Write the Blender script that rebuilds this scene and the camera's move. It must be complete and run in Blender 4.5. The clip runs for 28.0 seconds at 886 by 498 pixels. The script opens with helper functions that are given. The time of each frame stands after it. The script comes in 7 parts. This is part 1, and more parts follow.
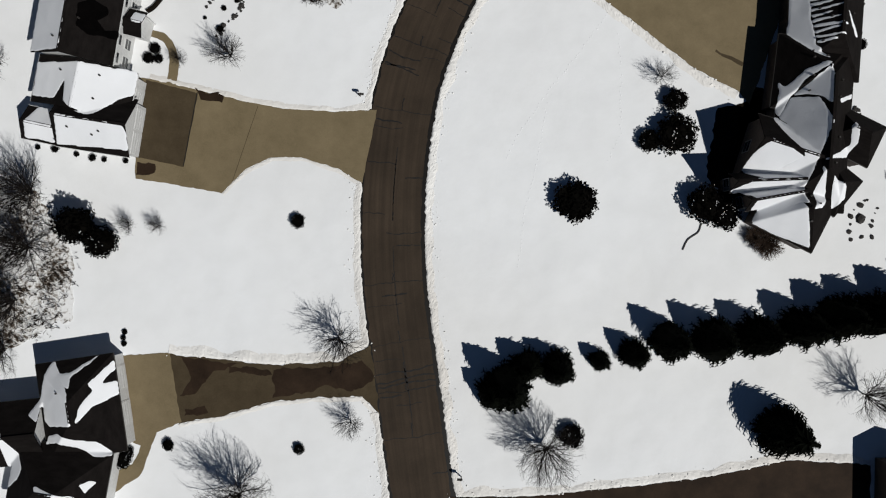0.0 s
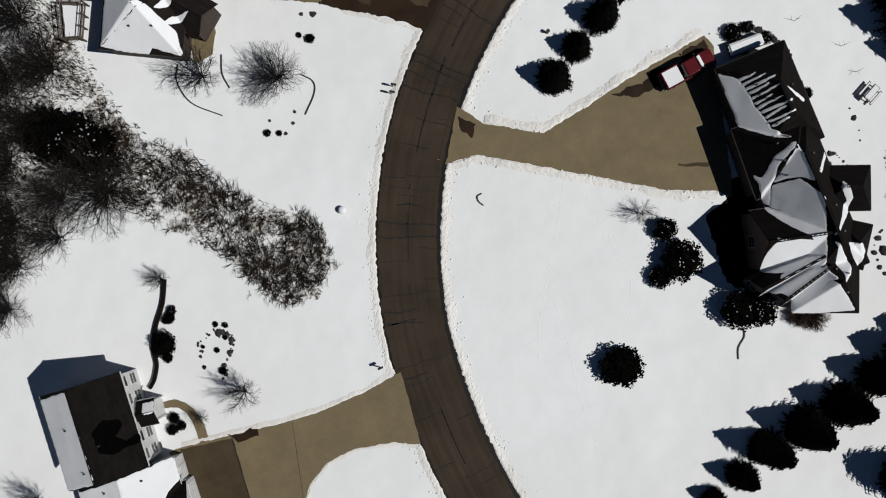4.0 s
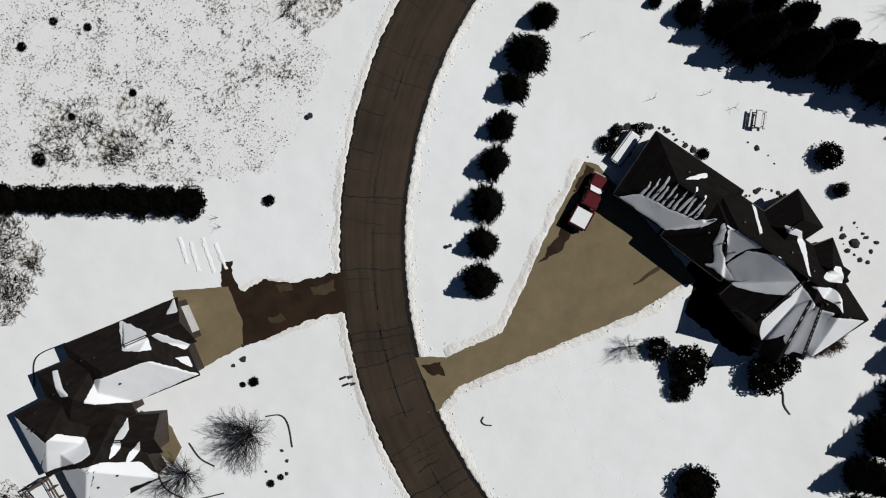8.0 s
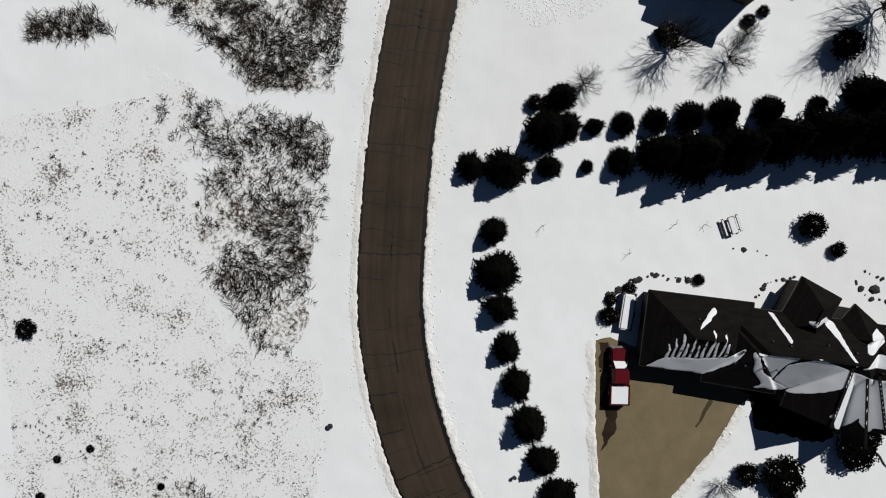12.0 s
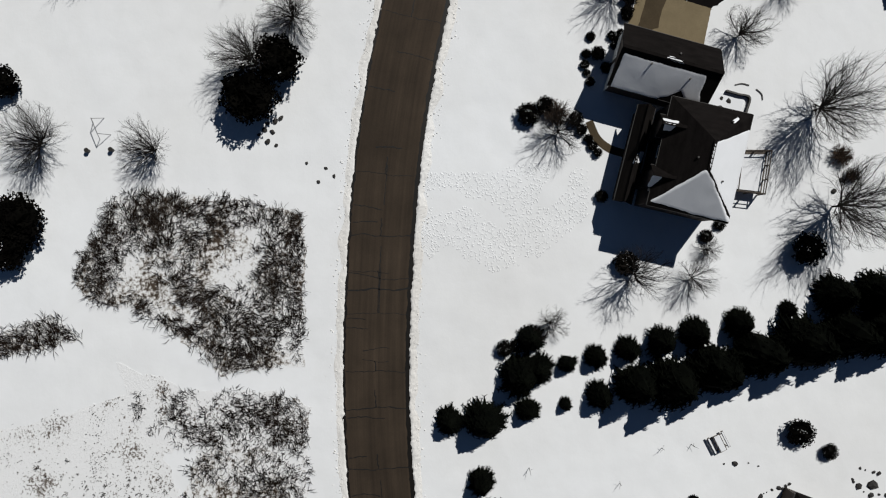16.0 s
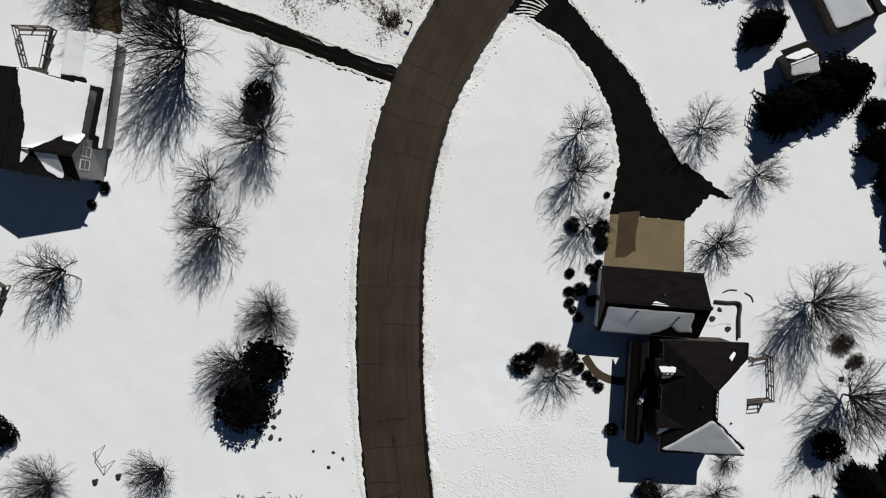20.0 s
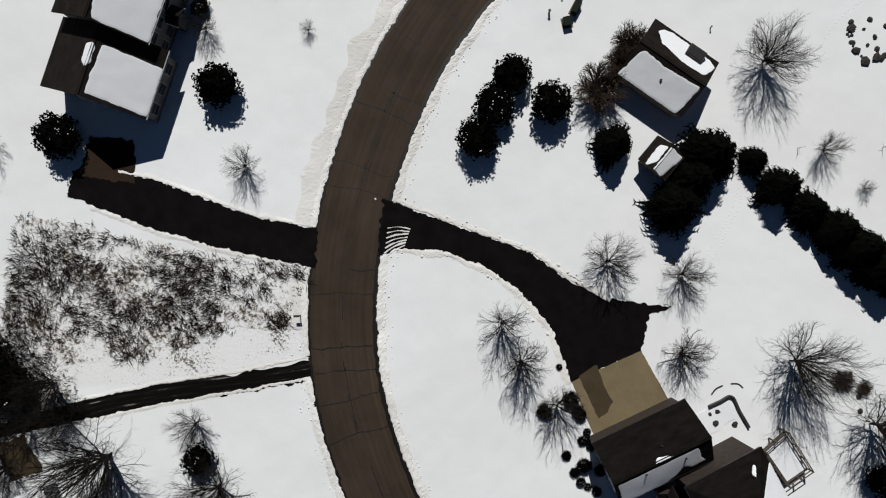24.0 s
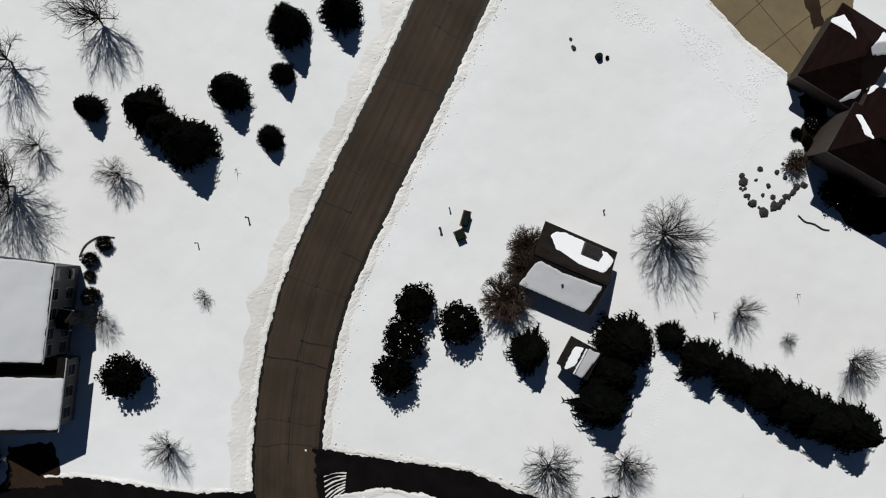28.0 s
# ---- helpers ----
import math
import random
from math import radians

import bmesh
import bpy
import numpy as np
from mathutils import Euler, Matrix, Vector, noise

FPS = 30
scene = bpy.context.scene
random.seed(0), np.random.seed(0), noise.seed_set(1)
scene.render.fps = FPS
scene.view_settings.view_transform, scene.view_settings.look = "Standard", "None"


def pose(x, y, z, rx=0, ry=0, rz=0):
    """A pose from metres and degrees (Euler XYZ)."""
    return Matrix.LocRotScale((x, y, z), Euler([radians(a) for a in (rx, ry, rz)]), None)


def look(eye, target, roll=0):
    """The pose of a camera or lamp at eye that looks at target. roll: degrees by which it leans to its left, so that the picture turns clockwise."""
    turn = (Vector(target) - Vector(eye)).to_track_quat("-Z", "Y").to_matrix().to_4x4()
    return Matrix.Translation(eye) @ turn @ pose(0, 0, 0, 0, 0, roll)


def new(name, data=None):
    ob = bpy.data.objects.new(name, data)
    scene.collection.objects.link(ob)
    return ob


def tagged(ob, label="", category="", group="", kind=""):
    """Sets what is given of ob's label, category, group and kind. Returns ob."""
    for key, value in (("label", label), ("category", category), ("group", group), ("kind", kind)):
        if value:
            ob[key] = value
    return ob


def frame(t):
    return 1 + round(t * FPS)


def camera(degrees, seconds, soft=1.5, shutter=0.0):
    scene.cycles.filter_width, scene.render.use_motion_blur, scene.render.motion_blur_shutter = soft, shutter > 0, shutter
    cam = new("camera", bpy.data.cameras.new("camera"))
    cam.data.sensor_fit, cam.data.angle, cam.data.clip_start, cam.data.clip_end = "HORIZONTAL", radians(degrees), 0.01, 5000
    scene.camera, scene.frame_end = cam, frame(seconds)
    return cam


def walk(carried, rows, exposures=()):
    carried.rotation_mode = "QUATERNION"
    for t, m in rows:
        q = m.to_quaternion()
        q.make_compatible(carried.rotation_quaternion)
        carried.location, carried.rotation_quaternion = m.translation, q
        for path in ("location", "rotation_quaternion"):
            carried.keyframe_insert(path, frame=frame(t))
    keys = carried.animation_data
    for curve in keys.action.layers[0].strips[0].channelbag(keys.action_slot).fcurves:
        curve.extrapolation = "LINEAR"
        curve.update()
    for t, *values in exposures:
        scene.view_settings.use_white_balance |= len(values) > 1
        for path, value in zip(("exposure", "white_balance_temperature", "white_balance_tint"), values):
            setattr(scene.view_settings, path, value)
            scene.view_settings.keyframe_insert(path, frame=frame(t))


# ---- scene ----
cam = camera(62.0, 28.0, soft=1.15)
# seconds, eye x, y, z, small tilts about x and y, heading
PATH = [
    (0.0, 0.43, -1.64, 76.07, 0.61, -0.10, 3.08),
    (0.5, 0.19, 1.60, 76.06, 0.45, -0.04, 2.65),
    (1.0, -0.04, 5.00, 76.06, 0.45, 0.04, 2.14),
    (1.5, -0.30, 8.25, 76.05, 0.25, 0.14, 1.59),
    (2.0, -0.45, 11.60, 76.04, 0.27, 0.20, -0.41),
    (2.5, -0.36, 14.75, 75.98, 0.07, 0.16, -4.91),
    (3.0, 0.04, 17.89, 75.92, 0.07, 0.02, -11.45),
    (3.5, 0.74, 20.66, 75.85, -0.02, -0.10, -17.60),
    (5.5, 8.70, 30.13, 75.45, -0.71, 0.54, -43.04),
    (6.0, 11.08, 32.21, 75.40, -0.78, 0.44, -49.20),
    (6.5, 13.46, 34.17, 75.35, -1.01, 0.24, -53.56),
    (7.0, 16.15, 36.38, 75.27, -1.16, 0.02, -55.76),
    (7.5, 18.80, 38.45, 75.19, -1.44, -0.08, -56.55),
    (8.0, 21.49, 40.50, 75.08, -1.37, -0.07, -56.95),
    (8.5, 23.91, 42.35, 75.00, -1.39, -0.08, -58.02),
    (9.0, 26.54, 44.19, 74.89, -1.24, -0.14, -61.00),
    (9.5, 29.00, 45.70, 74.80, -1.13, -0.30, -64.49),
    (10.0, 31.80, 47.06, 74.69, -1.04, -0.43, -68.51),
    (10.5, 34.82, 48.14, 74.58, -1.04, -0.51, -72.58),
    (11.0, 38.00, 49.07, 74.47, -1.13, -0.66, -76.44),
    (11.5, 41.14, 49.67, 74.34, -1.17, -0.78, -80.30),
    (12.0, 44.09, 49.68, 74.22, -1.00, -0.73, -84.01),
    (12.5, 46.88, 49.42, 74.14, -0.66, -0.59, -87.76),
    (14.5, 59.15, 47.32, 74.12, -0.19, 0.07, -93.12),
    (15.0, 62.31, 47.05, 74.07, -0.15, 0.10, -92.87),
    (15.5, 65.41, 46.89, 73.98, -0.06, 0.06, -92.51),
    (16.0, 68.82, 46.56, 73.89, -0.23, 0.15, -92.03),
    (16.5, 72.28, 46.24, 73.79, -0.43, 0.26, -91.51),
    (17.0, 75.52, 45.88, 73.67, -0.43, 0.38, -90.91),
    (17.5, 78.65, 45.57, 73.55, -0.35, 0.53, -90.37),
    (18.0, 81.85, 45.34, 73.51, -0.33, 0.64, -90.59),
    (18.5, 85.23, 45.07, 73.41, -0.47, 0.56, -92.69),
    (19.0, 88.61, 44.47, 73.33, -0.58, 0.49, -95.86),
    (19.5, 91.94, 43.56, 73.23, -0.67, 0.42, -99.45),
    (20.0, 95.24, 42.16, 73.07, -0.85, 0.47, -103.04),
    (20.5, 98.43, 40.23, 72.93, -1.17, 0.75, -106.64),
    (21.0, 101.14, 38.28, 72.70, -1.26, 0.83, -110.25),
    (21.5, 103.43, 36.42, 72.48, -1.16, 0.75, -114.02),
    (23.5, 109.06, 30.11, 71.69, 1.16, -0.00, -128.90),
    (24.0, 110.86, 27.92, 71.55, 1.35, -0.28, -132.74),
    (24.5, 112.61, 25.48, 71.51, 1.12, -0.46, -135.94),
    (25.0, 114.24, 22.49, 71.46, 0.90, -0.54, -139.53),
    (25.5, 115.47, 19.48, 71.37, 0.54, -0.46, -142.30),
    (26.0, 116.46, 16.54, 71.28, 0.53, -0.46, -144.03),
    (26.5, 117.33, 13.97, 71.18, 0.56, -0.45, -144.56),
    (27.0, 118.34, 11.21, 71.09, 0.72, -0.49, -144.72),
    (27.5, 119.46, 8.43, 71.07, 0.49, -0.50, -144.65),
    (28.0, 120.76, 5.37, 71.02, 0.31, -0.55, -144.39),
]
walk(cam, [(t, pose(x, y, z, a, b, h)) for t, x, y, z, a, b, h in PATH])
# ---- light: clear late-winter noon, sun fairly high ----
SUN_DIR = Vector((0.78, -0.625, 0.0)).normalized()   # towards the sun, over the ground
SUN_ELEV = radians(49.5)
world = bpy.data.worlds.new("sky")
world.use_nodes = True
scene.world = world
wn = world.node_tree.nodes
sky_node = wn.new("ShaderNodeTexSky")
sky_node.sky_type = "NISHITA"
sky_node.sun_disc = False
sky_node.dust_density = 0.0
sky_node.ozone_density = 7.0
sky_node.sun_elevation = SUN_ELEV
sky_node.sun_rotation = math.atan2(SUN_DIR.x, SUN_DIR.y)
wn["Background"].inputs["Strength"].default_value = 0.016
world.node_tree.links.new(sky_node.outputs["Color"], wn["Background"].inputs["Color"])
sun = new("sun", bpy.data.lights.new("sun", "SUN"))
sun.data.energy = 3.62
sun.data.angle = radians(0.5)
sun.data.color = (1.0, 0.99, 0.955)
sun.matrix_world = look(Vector((0, 0, 0)) + 60 * (SUN_DIR * math.cos(SUN_ELEV) + Vector((0, 0, math.sin(SUN_ELEV)))), (0, 0, 0))
scene.view_settings.exposure = 0.0
# ---- materials ----
def nodes_of(name):
    m = bpy.data.materials.new(name)
    m.use_nodes = True
    nt = m.node_tree
    return m, nt, nt.nodes["Principled BSDF"]


def ramp(nt, source, stops):
    r = nt.nodes.new("ShaderNodeValToRGB")
    while len(r.color_ramp.elements) < len(stops):
        r.color_ramp.elements.new(0.5)
    for e, (p, c) in zip(r.color_ramp.elements, stops):
        e.position, e.color = p, (*c, 1)
    nt.links.new(source, r.inputs["Fac"])
    return r.outputs["Color"]


def noise_node(nt, scale, detail=4.0, rough=0.6, vector=None, stretch=None):
    n = nt.nodes.new("ShaderNodeTexNoise")
    n.inputs["Scale"].default_value = scale
    n.inputs["Detail"].default_value = detail
    n.inputs["Roughness"].default_value = rough
    if vector is None:
        vector = nt.nodes.new("ShaderNodeTexCoord").outputs["Object"]
    if stretch:
        mp = nt.nodes.new("ShaderNodeMapping")
        mp.inputs["Scale"].default_value = stretch
        nt.links.new(vector, mp.inputs["Vector"])
        vector = mp.outputs["Vector"]
    nt.links.new(vector, n.inputs["Vector"])
    return n.outputs["Fac"]


def mixed(nt, a, b, fac, mode="MIX"):
    x = nt.nodes.new("ShaderNodeMix")
    x.data_type, x.blend_type = "RGBA", mode
    for sock, val in (("A", a), ("B", b)):
        s = [i for i in x.inputs if i.name == sock and i.type == "RGBA"][0]
        if isinstance(val, tuple):
            s.default_value = (*val, 1)
        else:
            nt.links.new(val, s)
    f = [i for i in x.inputs if i.name == "Factor" and i.type == "VALUE"][0]
    if isinstance(fac, float):
        f.default_value = fac
    else:
        nt.links.new(fac, f)
    return [o for o in x.outputs if o.type == "RGBA"][0]


def bump(nt, bsdf, source, strength, distance):
    b = nt.nodes.new("ShaderNodeBump")
    b.inputs["Strength"].default_value = strength
    b.inputs["Distance"].default_value = distance
    nt.links.new(source, b.inputs["Height"])
    if bsdf.inputs["Normal"].is_linked:
        nt.links.new(bsdf.inputs["Normal"].links[0].from_socket, b.inputs["Normal"])
    nt.links.new(b.outputs["Normal"], bsdf.inputs["Normal"])


def surface(name, dark, light, scale, rough=0.8, metal=0.0, fine=None, relief=0.0, stretch=None, spec=0.4):
    """Two-scale mottled surface between two colours."""
    m, nt, p = nodes_of(name)
    a = noise_node(nt, scale, 5, 0.65, stretch=stretch)
    col = ramp(nt, a, [(0.3, dark), (0.7, light)])
    f = noise_node(nt, fine or scale * 9, 3, 0.6)
    grain = ramp(nt, f, [(0.3, (0.72, 0.72, 0.72)), (0.7, (1.0, 1.0, 1.0))])
    nt.links.new(mixed(nt, col, grain, 0.8, "MULTIPLY"), p.inputs["Base Color"])
    p.inputs["Roughness"].default_value = rough
    p.inputs["Metallic"].default_value = metal
    p.inputs["Specular IOR Level"].default_value = spec
    if relief:
        bump(nt, p, f, 0.6, relief)
    return m


def snow_surface(name, base=(0.80, 0.805, 0.81), lumps=0.05, grey=(0.70, 0.70, 0.70)):
    m, nt, p = nodes_of(name)
    big = noise_node(nt, 0.035, 3, 0.5)
    mid = noise_node(nt, 0.55, 5, 0.6)
    fine = noise_node(nt, 7.0, 3, 0.6)
    col = ramp(nt, big, [(0.35, base), (0.75, grey)])
    speck = ramp(nt, mid, [(0.25, (0.965, 0.965, 0.96)), (0.6, (1, 1, 1))])
    nt.links.new(mixed(nt, col, speck, 1.0, "MULTIPLY"), p.inputs["Base Color"])
    p.inputs["Roughness"].default_value = 0.75
    p.inputs["Specular IOR Level"].default_value = 0.06
    drift = noise_node(nt, 0.11, 2, 0.5)
    bump(nt, p, drift, 0.8, lumps * 14)
    bump(nt, p, mid, 0.35, lumps * 3)
    bump(nt, p, fine, 0.3, lumps * 0.5)
    return m


SNOW = snow_surface("snow_cover", (0.795, 0.806, 0.818), 0.032, (0.735, 0.735, 0.732))
BANK = snow_surface("ploughed_snow", (0.80, 0.79, 0.77), 0.10, (0.66, 0.63, 0.59))
GRITTY = snow_surface("gritty_old_snow", (0.76, 0.745, 0.72), 0.08, (0.54, 0.515, 0.48))
ROOF_SNOW = snow_surface("roof_snow", (0.80, 0.81, 0.83), 0.03, (0.72, 0.73, 0.75))
CONCRETE = surface("tan_concrete", (0.150, 0.114, 0.060), (0.205, 0.158, 0.088), 0.35, 0.85, fine=14, relief=0.004)
WET_CONCRETE = surface("damp_concrete", (0.050, 0.036, 0.020), (0.074, 0.055, 0.032), 0.5, 0.8, fine=12, spec=0.12)
WET_BROWN = surface("wet_brown_slush", (0.016, 0.0088, 0.0046), (0.036, 0.0215, 0.0125), 0.4, 0.75, fine=9, spec=0.12)
BLACKTOP = surface("black_driveway_asphalt", (0.0030, 0.0024, 0.0024), (0.0075, 0.0060, 0.0060), 0.6, 0.9, fine=20, relief=0.003, spec=0.06)
SHADE_WET_ASPHALT = surface("shaded_wet_asphalt", (0.003, 0.0025, 0.002), (0.009, 0.007, 0.005), 0.8, 0.5, fine=9, spec=0.3)
CRACK = surface("crack_filler", (0.0015, 0.0012, 0.001), (0.004, 0.003, 0.0025), 3.0, 0.7)
SHINGLE = surface("charcoal_shingles", (0.0055, 0.0045, 0.0042), (0.0125, 0.0105, 0.0098), 0.7, 0.9, fine=11, relief=0.01, stretch=(1, 1, 4), spec=0.05)
SHINGLE_BROWN = surface("brown_shingles", (0.010, 0.008, 0.007), (0.022, 0.018, 0.016), 0.7, 0.9, fine=11, relief=0.01, stretch=(1, 1, 4), spec=0.05)
WET_SHINGLE = surface("wet_shingles", (0.0008, 0.0007, 0.0007), (0.0022, 0.0018, 0.0018), 0.9, 0.95, fine=8, spec=0.02)
SHINGLE_RED = surface("maroon_shingles", (0.006, 0.0028, 0.0026), (0.014, 0.0062, 0.0056), 0.7, 0.9, fine=11, relief=0.01, stretch=(1, 1, 4), spec=0.05)
SIDING = surface("white_siding", (0.55, 0.55, 0.54), (0.68, 0.68, 0.67), 0.9, 0.6, fine=6, stretch=(1, 1, 9))
SIDING_GREY = surface("grey_siding", (0.20, 0.20, 0.20), (0.28, 0.28, 0.28), 0.9, 0.65, fine=6, stretch=(1, 1, 9))
BRICK = surface("tan_brick", (0.20, 0.15, 0.11), (0.33, 0.26, 0.20), 3.0, 0.85, fine=12)
DARK_BRICK = surface("dark_brick", (0.03, 0.021, 0.017), (0.06, 0.043, 0.034), 3.0, 0.85, fine=12)
TRIM = surface("white_trim", (0.60, 0.60, 0.59), (0.72, 0.72, 0.71), 1.0, 0.5)
DULL_TRIM = surface("grey_window_trim", (0.12, 0.12, 0.12), (0.18, 0.18, 0.18), 1.0, 0.6)
# near-black for the retaining wall and for house shade laid over the beds
BED_SHADE_WALL = surface("bed_shade_and_wall_black", (0.004, 0.003, 0.002), (0.016, 0.011, 0.008), 1.2, 0.95, fine=8, relief=0.02, spec=0.05)
PANEL = surface("grey_green_panel", (0.045, 0.05, 0.036), (0.075, 0.08, 0.06), 2.0, 0.7)
DARK_TRIM = surface("dark_gutter", (0.02, 0.018, 0.016), (0.04, 0.036, 0.032), 1.0, 0.5)
WOOD = surface("weathered_wood", (0.07, 0.055, 0.045), (0.13, 0.105, 0.085), 1.5, 0.85, stretch=(1, 6, 1))
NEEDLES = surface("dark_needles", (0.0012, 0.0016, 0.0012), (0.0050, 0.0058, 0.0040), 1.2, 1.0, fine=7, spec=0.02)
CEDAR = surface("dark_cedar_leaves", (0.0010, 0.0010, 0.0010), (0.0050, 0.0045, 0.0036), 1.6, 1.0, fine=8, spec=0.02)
BARK = surface("grey_bark", (0.010, 0.008, 0.007), (0.028, 0.023, 0.020), 1.5, 0.95, fine=9, spec=0.1)
STEM = surface("dead_stems", (0.006, 0.004, 0.003), (0.032, 0.022, 0.016), 0.6, 0.95, fine=6, spec=0.1)
GRASS = surface("dry_grass", (0.06, 0.045, 0.025), (0.15, 0.115, 0.06), 0.6, 0.95, fine=6, spec=0.1)
STONE = surface("garden_stone", (0.010, 0.009, 0.0085), (0.055, 0.05, 0.047), 2.0, 0.9, fine=9, relief=0.01)
RUBBER = surface("black_rubber", (0.008, 0.008, 0.008), (0.02, 0.02, 0.02), 5.0, 0.8)
GREEN_METAL = surface("green_painted_steel", (0.003, 0.007, 0.005), (0.007, 0.014, 0.010), 3.0, 0.6, spec=0.1)
RED_PAINT = surface("red_car_paint", (0.075, 0.004, 0.007), (0.115, 0.006, 0.010), 2.0, 0.25, spec=0.5)
STEEL = surface("dull_steel", (0.25, 0.25, 0.25), (0.4, 0.4, 0.4), 4.0, 0.4, 0.9)
WHITE_PAINT = surface("white_paint", (0.62, 0.62, 0.62), (0.74, 0.74, 0.74), 2.0, 0.4)
GLASS, _nt, _p = nodes_of("window_glass")
_p.inputs["Base Color"].default_value = (0.012, 0.014, 0.017, 1)
_p.inputs["Roughness"].default_value = 0.06
_p.inputs["Specular IOR Level"].default_value = 0.5

# asphalt of the street: grain, old patches, and two lanes worn lighter along the wheels (u runs across, v along, in metres)
ROAD, _nt, _p = nodes_of("street_asphalt")
_uv = _nt.nodes.new("ShaderNodeUVMap").outputs["UV"]
_patch = noise_node(_nt, 0.16, 4, 0.6)
_base = ramp(_nt, _patch, [(0.3, (0.030, 0.0205, 0.0128)), (0.7, (0.056, 0.0392, 0.0258))])
_streak = noise_node(_nt, 1.0, 4, 0.6, _uv, (2.2, 0.05, 1.0))
_wear = ramp(_nt, _streak, [(0.3, (0.66, 0.65, 0.64)), (0.68, (1.06, 1.06, 1.06))])
_grain = noise_node(_nt, 9.0, 4, 0.7)
_gr = ramp(_nt, _grain, [(0.3, (0.82, 0.82, 0.82)), (0.7, (1.08, 1.08, 1.08))])
_nt.links.new(mixed(_nt, mixed(_nt, _base, _wear, 1.0, "MULTIPLY"), _gr, 1.0, "MULTIPLY"), _p.inputs["Base Color"])
_p.inputs["Roughness"].default_value = 0.85
_p.inputs["Specular IOR Level"].default_value = 0.25
bump(_nt, _p, _grain, 0.4, 0.006)

# a lane of frozen ruts: dark earth with stripes of snow along the wheel tracks
LANE, _nt, _p = nodes_of("rutted_lane")
_uv = _nt.nodes.new("ShaderNodeUVMap").outputs["UV"]
_rut = noise_node(_nt, 1.0, 5, 0.65, _uv, (3.2, 0.16, 1.0))
_nt.links.new(ramp(_nt, _rut, [(0.50, (0.004, 0.0035, 0.003)), (0.62, (0.014, 0.012, 0.010)), (0.70, (0.42, 0.41, 0.40))]), _p.inputs["Base Color"])
_p.inputs["Roughness"].default_value = 0.9
_p.inputs["Specular IOR Level"].default_value = 0.05


def litter(name, cover, scale=2.4, tone=(0.065, 0.048, 0.035)):
    """Thin snow with dead grass and stalks showing through in flecks and streaks."""
    m, nt, p = nodes_of(name)
    a = noise_node(nt, scale, 6, 0.75)
    b = noise_node(nt, 0.22, 4, 0.65)
    c = nt.nodes.new("ShaderNodeMath")
    c.operation = "ADD"
    nt.links.new(a, c.inputs[0])
    d = nt.nodes.new("ShaderNodeMath")
    d.operation = "MULTIPLY"
    d.inputs[1].default_value = 0.75
    nt.links.new(b, d.inputs[0])
    nt.links.new(d.outputs[0], c.inputs[1])
    nt.links.new(ramp(nt, c.outputs[0], [(0.0, (0.79, 0.793, 0.798)), (cover, (0.77, 0.77, 0.768)), (cover + 0.10, (0.38, 0.355, 0.325)), (cover + 0.22, tone)]), p.inputs["Base Color"])
    p.inputs["Roughness"].default_value = 0.9
    p.inputs["Specular IOR Level"].default_value = 0.1
    bump(nt, p, a, 0.6, 0.12)
    return m


LITTER = litter("stalks_through_snow", 0.86)
LITTER_THIN = litter("grass_through_snow", 0.985, 3.8, (0.15, 0.128, 0.112))
BROWN_LEAVES = surface("brown_dry_leaves", (0.026, 0.018, 0.013), (0.085, 0.060, 0.045), 1.6, 0.95, fine=8, spec=0.05)
SIDING_DARK = surface("dark_grey_siding", (0.045, 0.045, 0.048), (0.075, 0.075, 0.08), 0.9, 0.7, fine=6, stretch=(1, 1, 9))
# ---- the plan: houses as (form, x, y, degrees along the ridge, length, width, eave, rise) ----
COLONIAL = [
    ('gable', -36.01, 20.43, -96.5, 9.62, 8.1, 4.5, 2.7),
    ('gable', -35.81, 13.23, -98.1, 4.8, 9.9, 3.2, 2.0),
    ('gable', -34.45, 9.81, 174.2, 7.36, 5.83, 3.0, 2.1),
    ('gable', -40.02, 9.32, 171.2, 3.66, 3.38, 2.6, 1.0),
    ('gable', -31.27, 19.95, -11.4, 1.79, 2.63, 2.9, 0.8)]
HIPPED = [
    ('hip', -34.35, -18.43, -78.4, 9.75, 7.78, 3.0, 2.6),
    ('hip', -36.04, -26.13, -6.9, 9.59, 7.89, 3.3, 2.9),
    ('gable', -42.30, -21.54, -171.0, 9.24, 6.33, 3.0, 2.2)]
MANOR = [
    ('hip', 37.3, 23.2, -91, 10.4, 7.4, 3.0, 3.6),
    ('hip', 36.5, 13.2, -91.5, 16.6, 7.5, 3.0, 4.1),
    ('hip', 36.2, 18.4, -4, 7.4, 7.4, 3.0, 3.8),
    ('gable', 33.3, 10.45, -15, 6.2, 6.3, 3.0, 3.7),
    ('gable', 31.8, 7.45, 5, 6.8, 1.9, 3.3, 2.4),
    ('gable', 32.6, 6.0, 13, 5.6, 1.9, 3.3, 2.4),
    ('hip', 35.3, 5.0, -24, 6.7, 6.5, 3.0, 3.4),
    ('hip', 40.3, 12.7, -23, 6.0, 4.5, 3.0, 2.6),
    ('hip', 38.6, 7.6, -36, 4.6, 4.6, 3.0, 2.6)]
